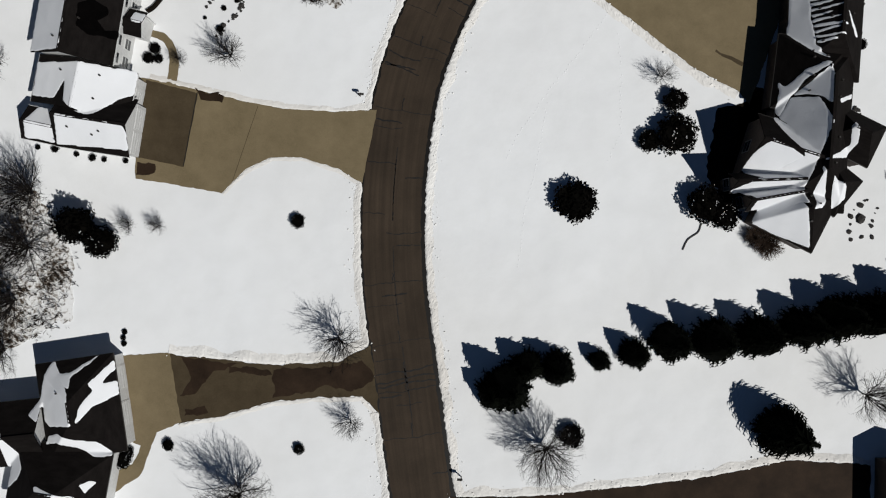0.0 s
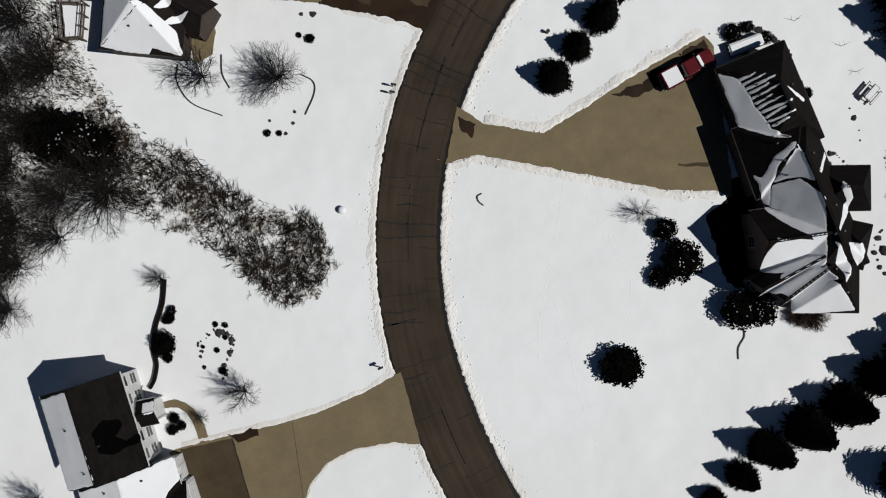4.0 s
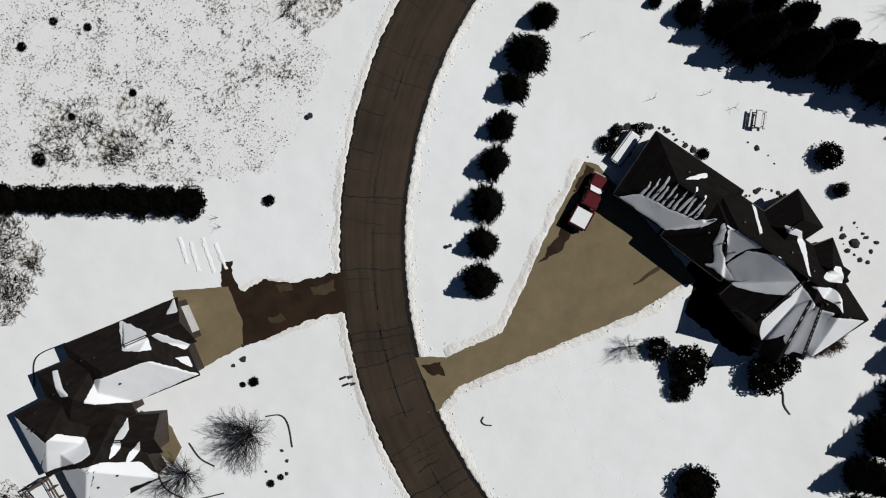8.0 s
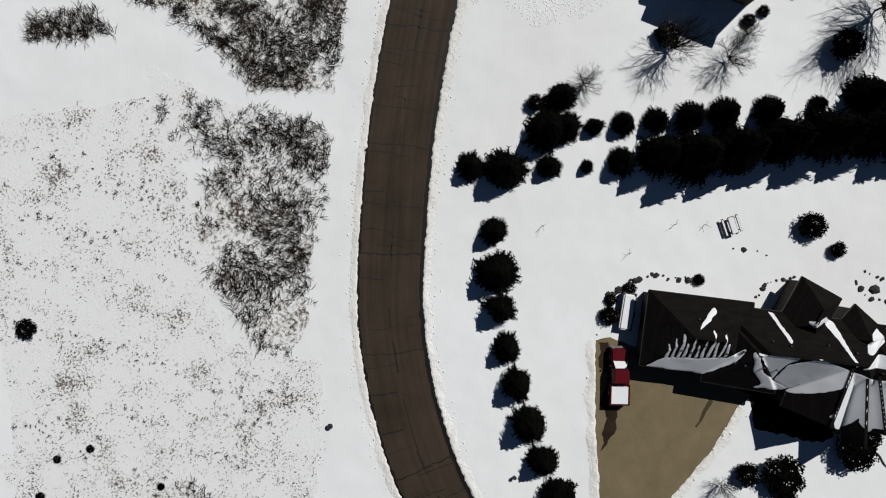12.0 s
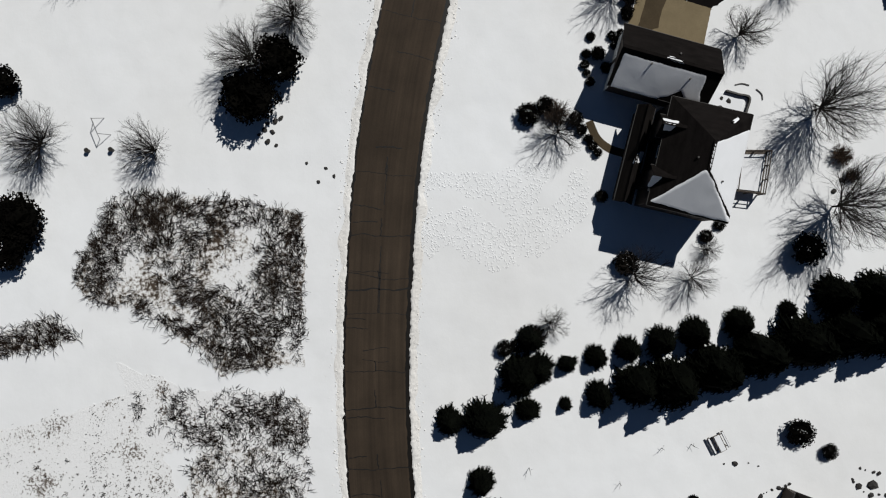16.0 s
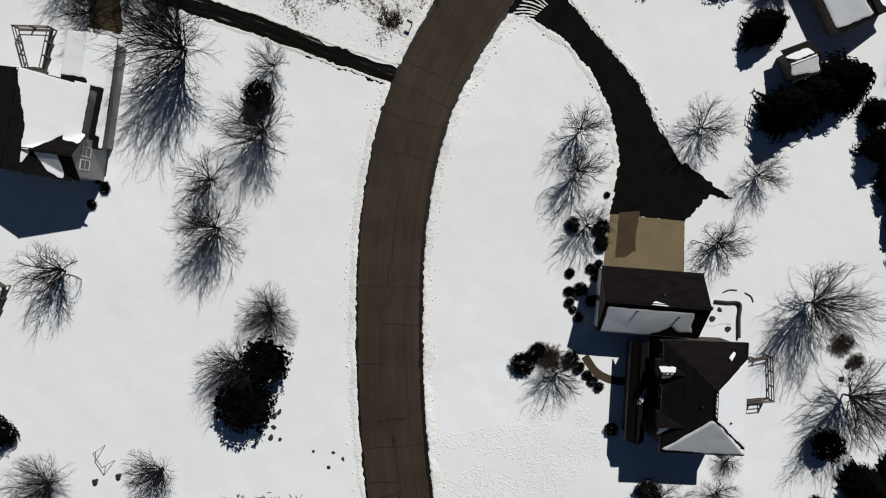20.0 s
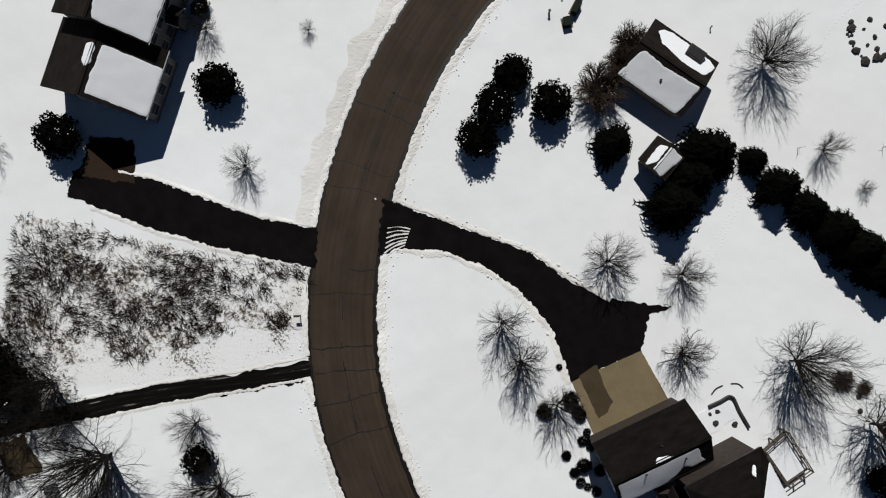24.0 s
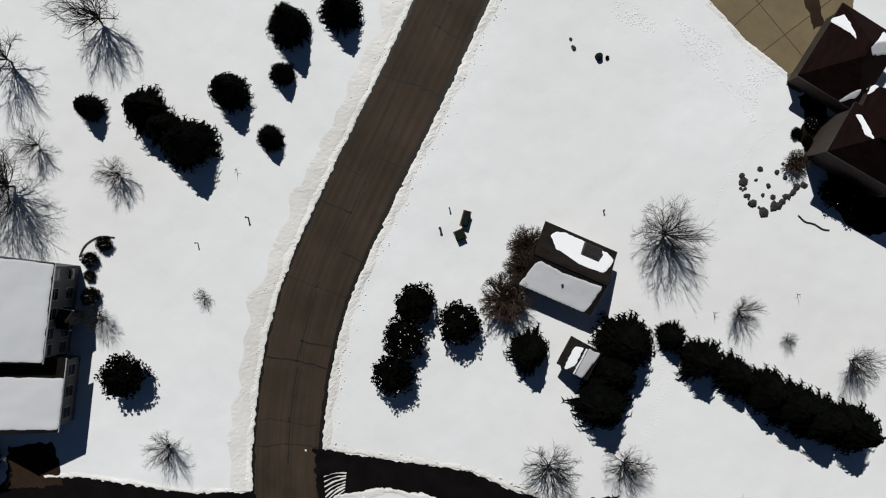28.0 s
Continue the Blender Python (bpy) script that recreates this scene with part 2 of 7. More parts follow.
RANCH = [
    ('hip', -5.72, 59.18, 145.1, 11.25, 7.81, 3.0, 2.8),
    ('hip', -10.84, 61.07, 145.7, 7.51, 7.45, 3.2, 2.6),
    ('gable', -1.73, 58.34, 146.1, 5.67, 4.73, 3.0, 2.2),
    ('hip', -15.51, 56.06, -29.3, 8.2, 8.04, 3.3, 3.2),
    ('hip', -15.18, 61.15, -119.5, 6.96, 6.73, 3.3, 2.8),
    ('gable', -11.77, 54.9, 127.7, 5.15, 3.9, 3.0, 2.0)]
TWO_STOREY = [
    ('gable', 85.09, 25.09, -107.5, 9.57, 6.13, 3.6, 3.0),
    ('hip', 75.9, 22.89, 164.8, 10.26, 7.64, 6.2, 3.2),
    ('gable', 76.97, 28.02, 163.8, 9.52, 1.7, 3.0, 1.2),
    ('gable', 78.98, 25.5, -104.0, 2.22, 2.1, 6.0, 1.6),
    ('gable', 74.36, 26.29, -101.9, 2.62, 2.11, 6.0, 1.6)]
WHITE = [
    ('gable', 114.39, 77.73, 156.0, 9.07, 10.6, 5.5, 2.6),
    ('gable', 111.01, 75.82, 69.1, 5.37, 4.31, 5.4, 2.2),
    ('gable', 116.73, 72.78, 158.5, 10.72, 4.82, 3.0, 0.8)]
GRAY = [
    ('gable', 149.53, 31.89, 118.6, 8.97, 9.25, 5.5, 3.0),
    ('gable', 145.36, 38.23, 119.4, 6.78, 10.31, 3.6, 3.2),
    ('gable', 145.14, 30.31, -152.4, 1.88, 1.81, 3.0, 0.7)]
COTTAGE = [
    ('gable', 109.95, -0.64, -167.8, 7.31, 6.34, 2.5, 1.7)]
SHED = [
    ('gable', 104.13, 5.54, 97.2, 2.94, 3.17, 2.1, 0.9)]
MAROON = [
    ('hip', 100.11, -31.68, 93.4, 7.94, 6.52, 3.2, 2.8),
    ('hip', 93.6, -25.4, -174.3, 8.5, 5.1, 5.4, 2.4),
    ('gable', 93.1, -27.7, 101.2, 5.6, 8.4, 5.4, 2.4)]
CORNER = [
    ('gable', 49.51, -22.64, -88.3, 6.46, 7.38, 3.0, 2.2)]
# snow that has stayed on the roofs, as outlines over the plan
SNOW_COLONIAL = []
SNOW_COLONIAL.append([(-39.63, 25.3), (-35.61, 24.96), (-36.52, 15.95), (-41.24, 16.2)])
SNOW_COLONIAL.append([(-40.5, 15.45), (-29.91, 15.06), (-30.52, 12.85), (-32.19, 12.02), (-33.81, 10.64), (-34.69, 10.27), (-35.96, 10.56), (-36.94, 11.62), (-37.02, 13.56), (-38.1, 11.77), (-40.86, 12.12)])
SNOW_COLONIAL.append([(-37.63, 10.24), (-31.04, 9.36), (-30.45, 7.12), (-38.17, 7.46)])
SNOW_COLONIAL.append([(-40.39, 11.39), (-38.24, 11.09), (-38.66, 9.22), (-38.31, 7.62), (-41.59, 8.04), (-41.39, 9.57)])
SNOW_COLONIAL.append([(-31.3, 21.0), (-29.7, 20.72), (-29.81, 19.64), (-31.46, 19.89)])
SNOW_HIPPED = []
SNOW_HIPPED.append([(-37.37, -13.75), (-34.84, -16.7), (-34.01, -19.73), (-36.97, -20.27), (-38.99, -19.21), (-38.27, -17.37)])
SNOW_HIPPED.append([(-36.69, -15.09), (-35.17, -14.89), (-32.53, -12.84), (-33.37, -13.76), (-35.01, -15.28), (-34.85, -16.36), (-35.74, -15.92)])
SNOW_HIPPED.append([(-30.89, -12.96), (-30.69, -13.66), (-32.11, -15.74), (-30.2, -15.53), (-30.4, -16.63), (-32.54, -17.96), (-33.75, -19.55), (-33.58, -17.99), (-32.69, -16.35), (-33.16, -15.78)])
SNOW_HIPPED.append([(-37.44, -22.15), (-37.23, -21.28), (-35.99, -20.79), (-34.0, -21.33), (-32.21, -21.41), (-30.91, -22.57), (-30.76, -22.89), (-32.6, -22.98), (-34.19, -22.12), (-36.0, -21.77)])
SNOW_HIPPED.append([(-37.07, -25.42), (-33.21, -26.73), (-34.41, -26.51), (-36.84, -25.94)])
SNOW_HIPPED.append([(-41.26, -20.55), (-39.81, -22.79), (-39.04, -24.28), (-39.55, -25.48), (-41.14, -26.66)])
SNOW_HIPPED.append([(-33.23, -25.5), (-32.42, -25.09), (-32.01, -25.44), (-32.81, -26.42)])
SNOW_MANOR = []
SNOW_MANOR.append([(33.74, 27.95), (34.93, 26.42), (35.19, 23.12), (35.54, 20.79), (36.73, 19.25), (35.21, 20.1), (33.49, 22.27)])
SNOW_MANOR.append([(36.08, 18.95), (36.63, 18.89), (34.57, 17.38), (33.74, 15.81), (33.0, 13.93), (32.67, 14.61), (32.8, 17.37), (33.26, 16.81), (34.58, 18.36)])
SNOW_MANOR.append([(36.47, 18.75), (36.43, 17.93), (36.42, 14.88), (35.65, 15.65), (34.73, 15.93), (33.85, 15.93)])
SNOW_MANOR.append([(33.74, 15.81), (35.58, 15.55), (36.56, 13.13), (35.01, 7.4), (34.8, 6.21), (34.39, 7.81), (31.89, 6.44), (31.05, 7.69), (34.45, 9.84), (34.01, 12.51), (33.0, 13.93)])
SNOW_MANOR.append([(32.63, 14.13), (34.12, 12.66), (34.7, 10.25), (34.44, 9.62), (33.09, 11.94), (32.6, 13.45)])
SNOW_MANOR.append([(34.33, 9.71), (31.3, 7.59), (30.02, 8.13), (29.09, 8.81), (30.23, 10.32), (31.26, 11.26), (32.72, 10.62)])
SNOW_MANOR.append([(34.95, 7.97), (34.91, 6.22), (35.17, 5.3), (34.56, 5.43), (31.03, 3.17), (30.22, 6.01), (29.62, 5.91), (28.34, 6.34), (30.84, 7.71)])
SNOW_MANOR.append([(34.64, 5.52), (36.69, 1.16), (30.93, 3.1), (31.31, 4.16)])
SNOW_MANOR.append([(39.7, 13.61), (39.17, 13.04), (39.83, 11.43), (38.34, 10.56), (35.93, 9.54), (36.18, 9.48), (39.8, 10.26), (40.32, 11.47)])
SNOW_MANOR.append([(35.92, 8.97), (37.39, 6.04), (36.81, 5.03), (35.46, 4.79), (35.99, 5.42), (36.05, 6.79)])
SNOW_MANOR.append([(37.27, 8.2), (39.2, 7.25), (39.7, 6.19), (38.53, 5.14), (37.31, 7.53)])
SNOW_MANOR.append([(40.22, 16.67), (40.22, 16.27), (37.8, 15.15), (37.54, 15.46)])
SNOW_MANOR.append([(37.83, 24.2), (39.38, 23.0), (40.18, 22.09), (39.69, 21.98), (38.6, 23.12)])
SNOW_MANOR.append([(34.71, 26.57), (36.26, 26.5), (36.27, 26.36), (34.78, 26.27)])
SNOW_MANOR.append([(34.79, 26.03), (36.92, 25.99), (36.94, 25.85), (34.86, 25.73)])
SNOW_MANOR.append([(34.88, 25.48), (37.57, 25.49), (37.58, 25.36), (34.94, 25.19)])
SNOW_MANOR.append([(34.96, 24.94), (36.66, 25.04), (36.69, 24.89), (35.02, 24.65)])
SNOW_MANOR.append([(35.04, 24.4), (37.27, 24.59), (37.3, 24.43), (35.11, 24.11)])
SNOW_MANOR.append([(35.12, 23.87), (36.55, 23.95), (36.58, 23.8), (35.19, 23.57)])
SNOW_MANOR.append([(35.2, 23.34), (37.16, 23.5), (37.19, 23.35), (35.26, 23.04)])
SNOW_MANOR.append([(35.29, 22.79), (38.04, 22.77), (38.1, 22.59), (35.34, 22.51)])
SNOW_MANOR.append([(35.37, 22.26), (37.04, 22.43), (37.08, 22.27), (35.43, 21.97)])
SNOW_MANOR.append([(35.45, 21.73), (37.87, 21.74), (37.93, 21.57), (35.51, 21.44)])
SNOW_MANOR.append([(35.52, 21.2), (36.94, 21.33), (37.03, 21.11), (35.59, 20.91)])
SNOW_RANCH = []
SNOW_RANCH.append([(-10.9, 60.15), (-8.64, 60.62), (-3.98, 57.08), (-3.24, 52.8), (-8.94, 56.68), (-9.73, 57.99), (-10.31, 58.9)])
SNOW_RANCH.append([(-3.06, 62.44), (-1.97, 58.93), (-3.13, 57.54), (-4.73, 59.87)])
SNOW_RANCH.append([(-1.83, 58.46), (-1.37, 58.02), (-1.2, 54.96), (-1.9, 55.3), (-2.18, 57.58)])
SNOW_RANCH.append([(-2.99, 55.64), (-2.23, 54.67), (-3.01, 53.62)])
SNOW_RANCH.append([(1.83, 59.07), (1.11, 57.52), (0.2, 58.45)])
SNOW_RANCH.append([(-10.63, 64.97), (-10.24, 64.51), (-10.9, 62.64), (-10.88, 61.6), (-11.79, 62.45), (-11.12, 63.77)])
SNOW_RANCH.append([(-16.5, 65.86), (-15.83, 60.92), (-20.34, 60.92)])
SNOW_RANCH.append([(-15.96, 61.06), (-14.61, 60.73), (-14.07, 58.41), (-14.49, 56.89), (-15.55, 57.3), (-20.15, 60.71)])
SNOW_RANCH.append([(-18.4, 58.98), (-14.55, 55.75), (-20.72, 54.62)])
SNOW_RANCH.append([(-14.55, 55.75), (-13.32, 52.88), (-13.71, 50.59), (-16.15, 52.34), (-17.03, 51.98), (-20.72, 54.62)])
SNOW_RANCH.append([(-10.55, 56.41), (-11.11, 55.4), (-13.7, 55.1), (-14.14, 55.22), (-13.21, 55.77)])
SNOW_RANCH.append([(-10.85, 53.72), (-12.15, 53.64), (-13.51, 53.56), (-13.77, 53.89), (-13.01, 54.24)])
SNOW_RANCH.append([(-12.98, 51.9), (-12.06, 51.08), (-13.54, 50.92)])
SNOW_TWO_STOREY = []
SNOW_TWO_STOREY.append([(85.89, 29.5), (83.55, 21.98), (82.32, 22.2), (81.54, 22.08), (81.81, 23.26), (82.61, 23.95), (82.36, 24.61), (82.1, 26.16), (81.96, 27.72), (82.83, 30.48)])
SNOW_TWO_STOREY.append([(72.29, 27.77), (72.78, 26.78), (74.73, 23.47), (69.95, 20.16), (70.76, 23.03)])
SNOW_TWO_STOREY.append([(78.62, 17.69), (76.99, 22.66), (75.42, 23.15), (74.83, 23.26), (70.16, 20.05), (74.96, 18.66)])
SNOW_TWO_STOREY.append([(78.59, 26.4), (79.8, 26.4), (79.38, 24.96), (78.52, 25.69)])
SNOW_TWO_STOREY.append([(76.01, 28.54), (77.09, 28.06), (77.12, 27.01), (76.07, 27.63)])
SNOW_TWO_STOREY.append([(73.48, 27.9), (74.61, 27.75), (74.47, 26.57), (73.63, 27.36)])
SNOW_TWO_STOREY.append([(79.24, 20.23), (79.63, 19.55), (79.43, 19.45), (78.9, 20.18)])
SNOW_TWO_STOREY.append([(85.31, 26.04), (85.42, 25.21), (84.78, 24.02), (84.58, 23.85), (84.9, 25.0)])
SNOW_WHITE = []
SNOW_WHITE.append([(118.63, 75.93), (116.39, 71.6), (114.02, 72.48), (112.52, 73.37), (112.19, 74.79), (111.39, 76.76), (110.36, 78.06), (113.65, 76.68)])
SNOW_WHITE.append([(122.65, 74.01), (122.44, 71.74), (120.7, 68.47), (115.11, 70.52), (110.96, 72.45), (111.9, 74.38), (113.83, 73.47), (116.27, 72.23), (117.6, 72.07), (119.35, 75.8)])
SNOW_WHITE.append([(111.16, 76.62), (110.39, 74.62), (109.23, 74.93), (108.41, 75.34), (109.54, 76.38)])
SNOW_GRAY = []
SNOW_GRAY.append([(153.21, 28.2), (147.64, 25.85), (143.42, 33.5), (147.02, 35.49)])
SNOW_GRAY.append([(145.64, 36.52), (141.15, 34.0), (138.86, 38.2), (143.5, 40.58)])
SNOW_GRAY.append([(151.73, 28.84), (151.21, 28.66), (150.02, 30.7), (148.74, 33.12), (148.9, 33.23), (150.59, 31.07)])
SNOW_GRAY.append([(146.74, 37.54), (146.02, 36.77), (145.04, 38.26), (145.0, 39.02), (146.03, 38.72)])
SNOW_GRAY.append([(144.35, 29.69), (144.32, 28.79), (143.51, 29.64), (143.51, 30.18)])
SNOW_COTTAGE = []
SNOW_COTTAGE.append([(112.86, 0.79), (112.54, 0.42), (109.62, -0.04), (106.6, -0.94), (106.23, 2.37), (112.79, 3.67)])
SNOW_COTTAGE.append([(113.16, -2.06), (112.83, -2.76), (112.02, -3.21), (109.86, -3.6), (107.83, -3.89), (106.98, -3.73), (107.15, -2.09), (108.18, -1.74), (109.56, -1.45), (112.02, -1.4)])
SNOW_SHED = []
SNOW_SHED.append([(104.37, 4.4), (102.76, 4.05), (102.94, 7.38), (104.0, 7.47)])
SNOW_SHED.append([(105.12, 5.68), (105.14, 4.86), (104.55, 4.54), (104.22, 6.35), (104.82, 7.3)])
SNOW_MAROON = []
SNOW_MAROON.append([(103.76, -33.5), (102.99, -34.4), (101.86, -33.27), (101.06, -32.23), (101.78, -32.68)])
SNOW_MAROON.append([(97.6, -26.5), (97.2, -26.55), (95.5, -24.7), (96.3, -24.95)])
SNOW_MAROON.append([(99.96, -32.0), (99.13, -35.25), (97.19, -34.17), (99.08, -31.94)])
SNOW_MAROON.append([(98.82, -27.44), (98.15, -29.17), (97.27, -30.12), (97.32, -29.03)])
# ---- outlines on the ground ----
D1 = [(-7.08, 13.18), (-10.77, 12.78), (-15.57, 12.72), (-19.6, 13.11), (-27.59, 14.58), (-30.72, 15.11), (-32.22, 15.13), (-31.56, 4.75), (-22.6, 3.73), (-20.42, 6.15), (-17.7, 7.7), (-14.71, 7.86), (-10.75, 6.87), (-8.17, 5.51)]
D1W = [(-28.05, 14.4), (-27.75, 15.8), (-27.8, 17.1), (-28.1, 18.3), (-28.6, 19.2), (-29.5, 19.95), (-31.1, 20.3), (-31.0, 19.5), (-30.2, 19.35), (-29.4, 18.9), (-28.95, 18.2), (-28.75, 17.2), (-28.8, 16.0), (-29.0, 14.4)]
D1WET = [(-31.01, 15.0), (-25.65, 13.88), (-26.64, 6.22), (-31.68, 6.95)]
D0 = [(-33.08, -13.66), (-27.0, -13.03), (-25.42, -20.05), (-27.87, -21.19), (-28.46, -23.22), (-29.23, -25.67), (-31.73, -27.6), (-33.12, -27.68), (-32.72, -25.86), (-30.18, -24.62), (-29.38, -22.77), (-31.43, -21.98)]
D0B = [(-27.1, -13.13), (-24.08, -13.27), (-16.55, -13.67), (-9.58, -12.99), (-6.38, -11.02), (-5.09, -18.26), (-6.99, -16.46), (-11.68, -16.81), (-16.25, -17.46), (-20.87, -19.11), (-25.72, -20.17)]
D10 = [(2.55, -26.26), (11.53, -25.68), (20.17, -24.31), (28.81, -22.84), (37.5, -20.57), (45.61, -20.64), (46.04, -28.63), (2.8, -30.85)]
D2 = [(9.2, 35.8), (11.0, 33.1), (16.2, 29.7), (22.4, 30.6), (26.1, 31.3), (35.4, 32.3), (35.8, 30.8), (34.8, 27.4), (33.5, 23.1), (31.4, 15.8), (30.2, 17.1), (25.5, 19.2), (18.9, 23.8), (12.7, 28.0), (9.0, 30.5), (5.7, 30.8)]
D3 = [(1.4, 60.3), (4.9, 55.7), (2.5, 52.4), (0.6, 51.2), (-4.4, 53.8)]
D3B = [(4.5, 56.2), (6.5, 57.6), (7.2, 56.8), (5.6, 55.4), (5.3, 54.2), (7.6, 52.9), (8.9, 50.3), (12.7, 46.6), (9.3, 44.3), (6.1, 47.2), (2.5, 49.6), (0.1, 51.6), (2.5, 52.7)]
D4 = [(119.4, 27.4), (114.2, 24.8), (108.9, 22.1), (105.6, 20.4), (102.0, 19.8), (97.1, 18.2), (93.9, 15.9), (91.5, 19.2), (93.9, 26.2), (99.0, 24.0), (104.1, 23.8), (108.1, 24.8), (111.8, 26.7), (115.0, 29.8), (115.6, 31.8)]
D4C = [(94.0, 26.1), (91.6, 19.1), (85.4, 20.6), (88.1, 28.3)]
D6 = [(141.9, 47.8), (140.8, 45.1), (138.7, 44.7), (136.0, 42.7), (130.6, 39.9), (126.3, 37.7), (121.6, 34.1), (118.9, 36.8), (122.4, 39.4), (127.1, 42.7), (132.1, 45.7), (138.1, 48.7), (140.3, 49.8)]
D6C = [(143.2, 44.2), (139.9, 41.4), (136.8, 44.1), (141.1, 47.8)]
D5 = [(112.6, 42.6), (116.4, 49.1), (120.5, 55.0), (124.8, 62.1), (128.7, 69.5), (129.9, 72.7), (128.6, 73.7), (127.6, 70.3), (123.3, 63.2), (119.1, 56.1), (115.2, 50.1), (111.2, 43.8)]
D5B = [(127.3, 71.2), (126.1, 68.3), (122.3, 69.2), (123.6, 72.4)]
D8 = [(113.5, -30.0), (108.4, -28.9), (103.2, -28.7), (102.7, -27.6), (101.1, -27.7), (100.4, -32.0), (101.5, -37.3), (104.1, -40.9), (116.8, -30.3)]
B_SCRUB = [(-24.51, 50.4), (-21.95, 45.63), (-17.87, 42.44), (-16.33, 38.02), (-13.45, 34.77), (-9.81, 32.16), (-8.28, 29.84), (-9.27, 25.88), (-12.15, 23.62), (-14.98, 24.07), (-17.0, 26.26), (-18.44, 30.69), (-21.25, 34.55), (-24.73, 37.87), (-27.22, 43.14), (-29.16, 51.25)]
B_WOOD = [(-24.3, 64.0), (-24.0, 58.0), (-23.9, 53.7), (-23.2, 49.8), (-21.8, 46.0), (-22.2, 42.0), (-24.0, 39.0), (-28.0, 40.5), (-30.0, 45.0), (-33.0, 49.0), (-34.5, 56.0), (-33.5, 64.0)]
B_WOOD2 = [(-33.0, 65.0), (-34.0, 52.0), (-29.5, 45.5), (-30.5, 41.5), (-36.0, 39.5), (-42.0, 37.5), (-50.0, 40.0), (-49.0, 58.0)]
B_WOOD3 = [(-49.15, 5.91), (-42.01, 3.39), (-37.57, -2.78), (-37.09, -9.77), (-41.06, -12.28), (-47.82, -15.05)]
B_LANE = [(140.1, 68.8), (135.6, 64.0), (131.8, 62.8), (126.8, 61.9), (125.1, 62.5), (128.7, 69.5), (131.1, 75.9)]
B_MID = [(54.0, 68.6), (54.4, 63.4), (53.7, 61.3), (46.0, 60.9), (41.7, 61.9), (38.7, 62.0), (34.2, 61.3), (30.3, 63.0), (30.7, 66.0), (36.7, 70.3), (38.0, 72.4), (42.8, 74.1), (49.6, 72.2)]
B_SQ = [(75.5, 78.9), (74.8, 72.4), (74.3, 68.4), (72.5, 60.6), (57.4, 61.1), (57.0, 69.4), (60.4, 73.2), (62.9, 77.0), (64.9, 83.2), (67.2, 83.9), (72.7, 81.0)]
B_SQ2 = [(61.4, 91.9), (63.4, 86.1), (60.9, 83.4), (59.9, 86.3), (59.2, 92.0)]
B_LOW = [(58.5, 80.1), (55.3, 73.5), (54.7, 62.7), (52.9, 60.8), (48.3, 61.0), (49.9, 69.8), (49.1, 75.5), (53.8, 78.7)]
B_NE = [(142.0, 54.6), (137.9, 51.1), (130.8, 46.9), (124.4, 41.8), (120.4, 38.1), (118.9, 37.8), (116.4, 42.8), (120.6, 47.9), (123.9, 54.9), (128.6, 61.8), (134.2, 63.6)]
B_ROUND = [(-2.9, 81.0), (-0.8, 76.9), (-2.5, 73.1), (-6.5, 71.9), (-10.2, 72.3), (-12.6, 74.9)]
B_T8A = [(9.5, 82.0), (15.0, 76.1), (17.2, 70.7), (13.1, 68.1), (8.5, 71.9), (4.6, 79.0)]
M_A = [(16.7, 90.7), (32.3, 66.8), (29.9, 61.1), (24.9, 59.3), (17.3, 58.5), (13.2, 62.7), (1.3, 80.9)]
M_B = [(50.6, 96.6), (55.3, 77.6), (39.2, 72.1), (29.5, 68.6), (30.5, 59.5), (24.7, 59.3), (17.7, 58.8), (11.7, 64.4), (2.5, 85.6)]
M_NE = [(142.2, 54.4), (124.6, 41.6), (118.9, 37.5), (113.2, 43.6), (120.6, 54.6), (130.6, 67.7)]
DECK5 = [(124.9, 78.8), (124.0, 75.4), (120.2, 77.2), (120.7, 78.7)]
FOOT8 = [(120.9, -24.7), (116.2, -26.7), (109.1, -27.1), (103.4, -28.5), (101.9, -26.9), (102.9, -22.1), (105.4, -23.7), (113.4, -24.6), (120.4, -23.0)]
RING8 = [(101.3, -17.8), (100.3, -16.9), (99.2, -16.5), (98.0, -16.2), (97.0, -16.4), (96.5, -17.8), (96.3, -18.6), (96.2, -19.8), (95.9, -20.6)]
RING8IN = [(100.0, -19.5), (98.4, -18.6), (98.5, -20.2), (98.5, -21.2), (98.3, -17.6), (97.4, -18.0), (99.7, -18.4), (97.5, -20.2)]
EDGE8 = [(94.4, -18.0), (93.5, -17.9), (92.7, -18.2), (91.7, -18.3), (91.1, -18.6)]
# area of the maroon house's cast shadow, filled with a black sheet below
SHADE8 = [(101.0, -27.5), (99.1, -25.8), (99.0, -24.2), (97.0, -23.3), (95.1, -23.7), (92.8, -21.2), (89.9, -20.0), (87.5, -20.4), (85.4, -23.2), (88.6, -27.7), (95.9, -26.5), (99.7, -29.1)]
# traces the shadow before the manor front along with its bed
SHADE2C = [(28.1, 15.2), (27.4, 9.9), (27.3, 8.0), (29.7, 6.1), (32.9, 5.4), (33.2, 12.0), (32.4, 17.0), (30.3, 15.8)]
RUT_A = [(6.2, 62.8), (5.3, 61.7), (4.4, 60.6)]
RUT_B = [(6.5, 61.5), (5.4, 60.4), (4.4, 59.2)]
RUT_C = [(7.5, 60.7), (6.2, 59.2), (5.1, 57.8)]
RUT_D = [(7.7, 59.3), (6.8, 58.0), (6.1, 56.9)]
FRAME3 = [(-8.1, 65.5), (-5.2, 63.6), (-5.6, 63.0), (-8.5, 64.9)]
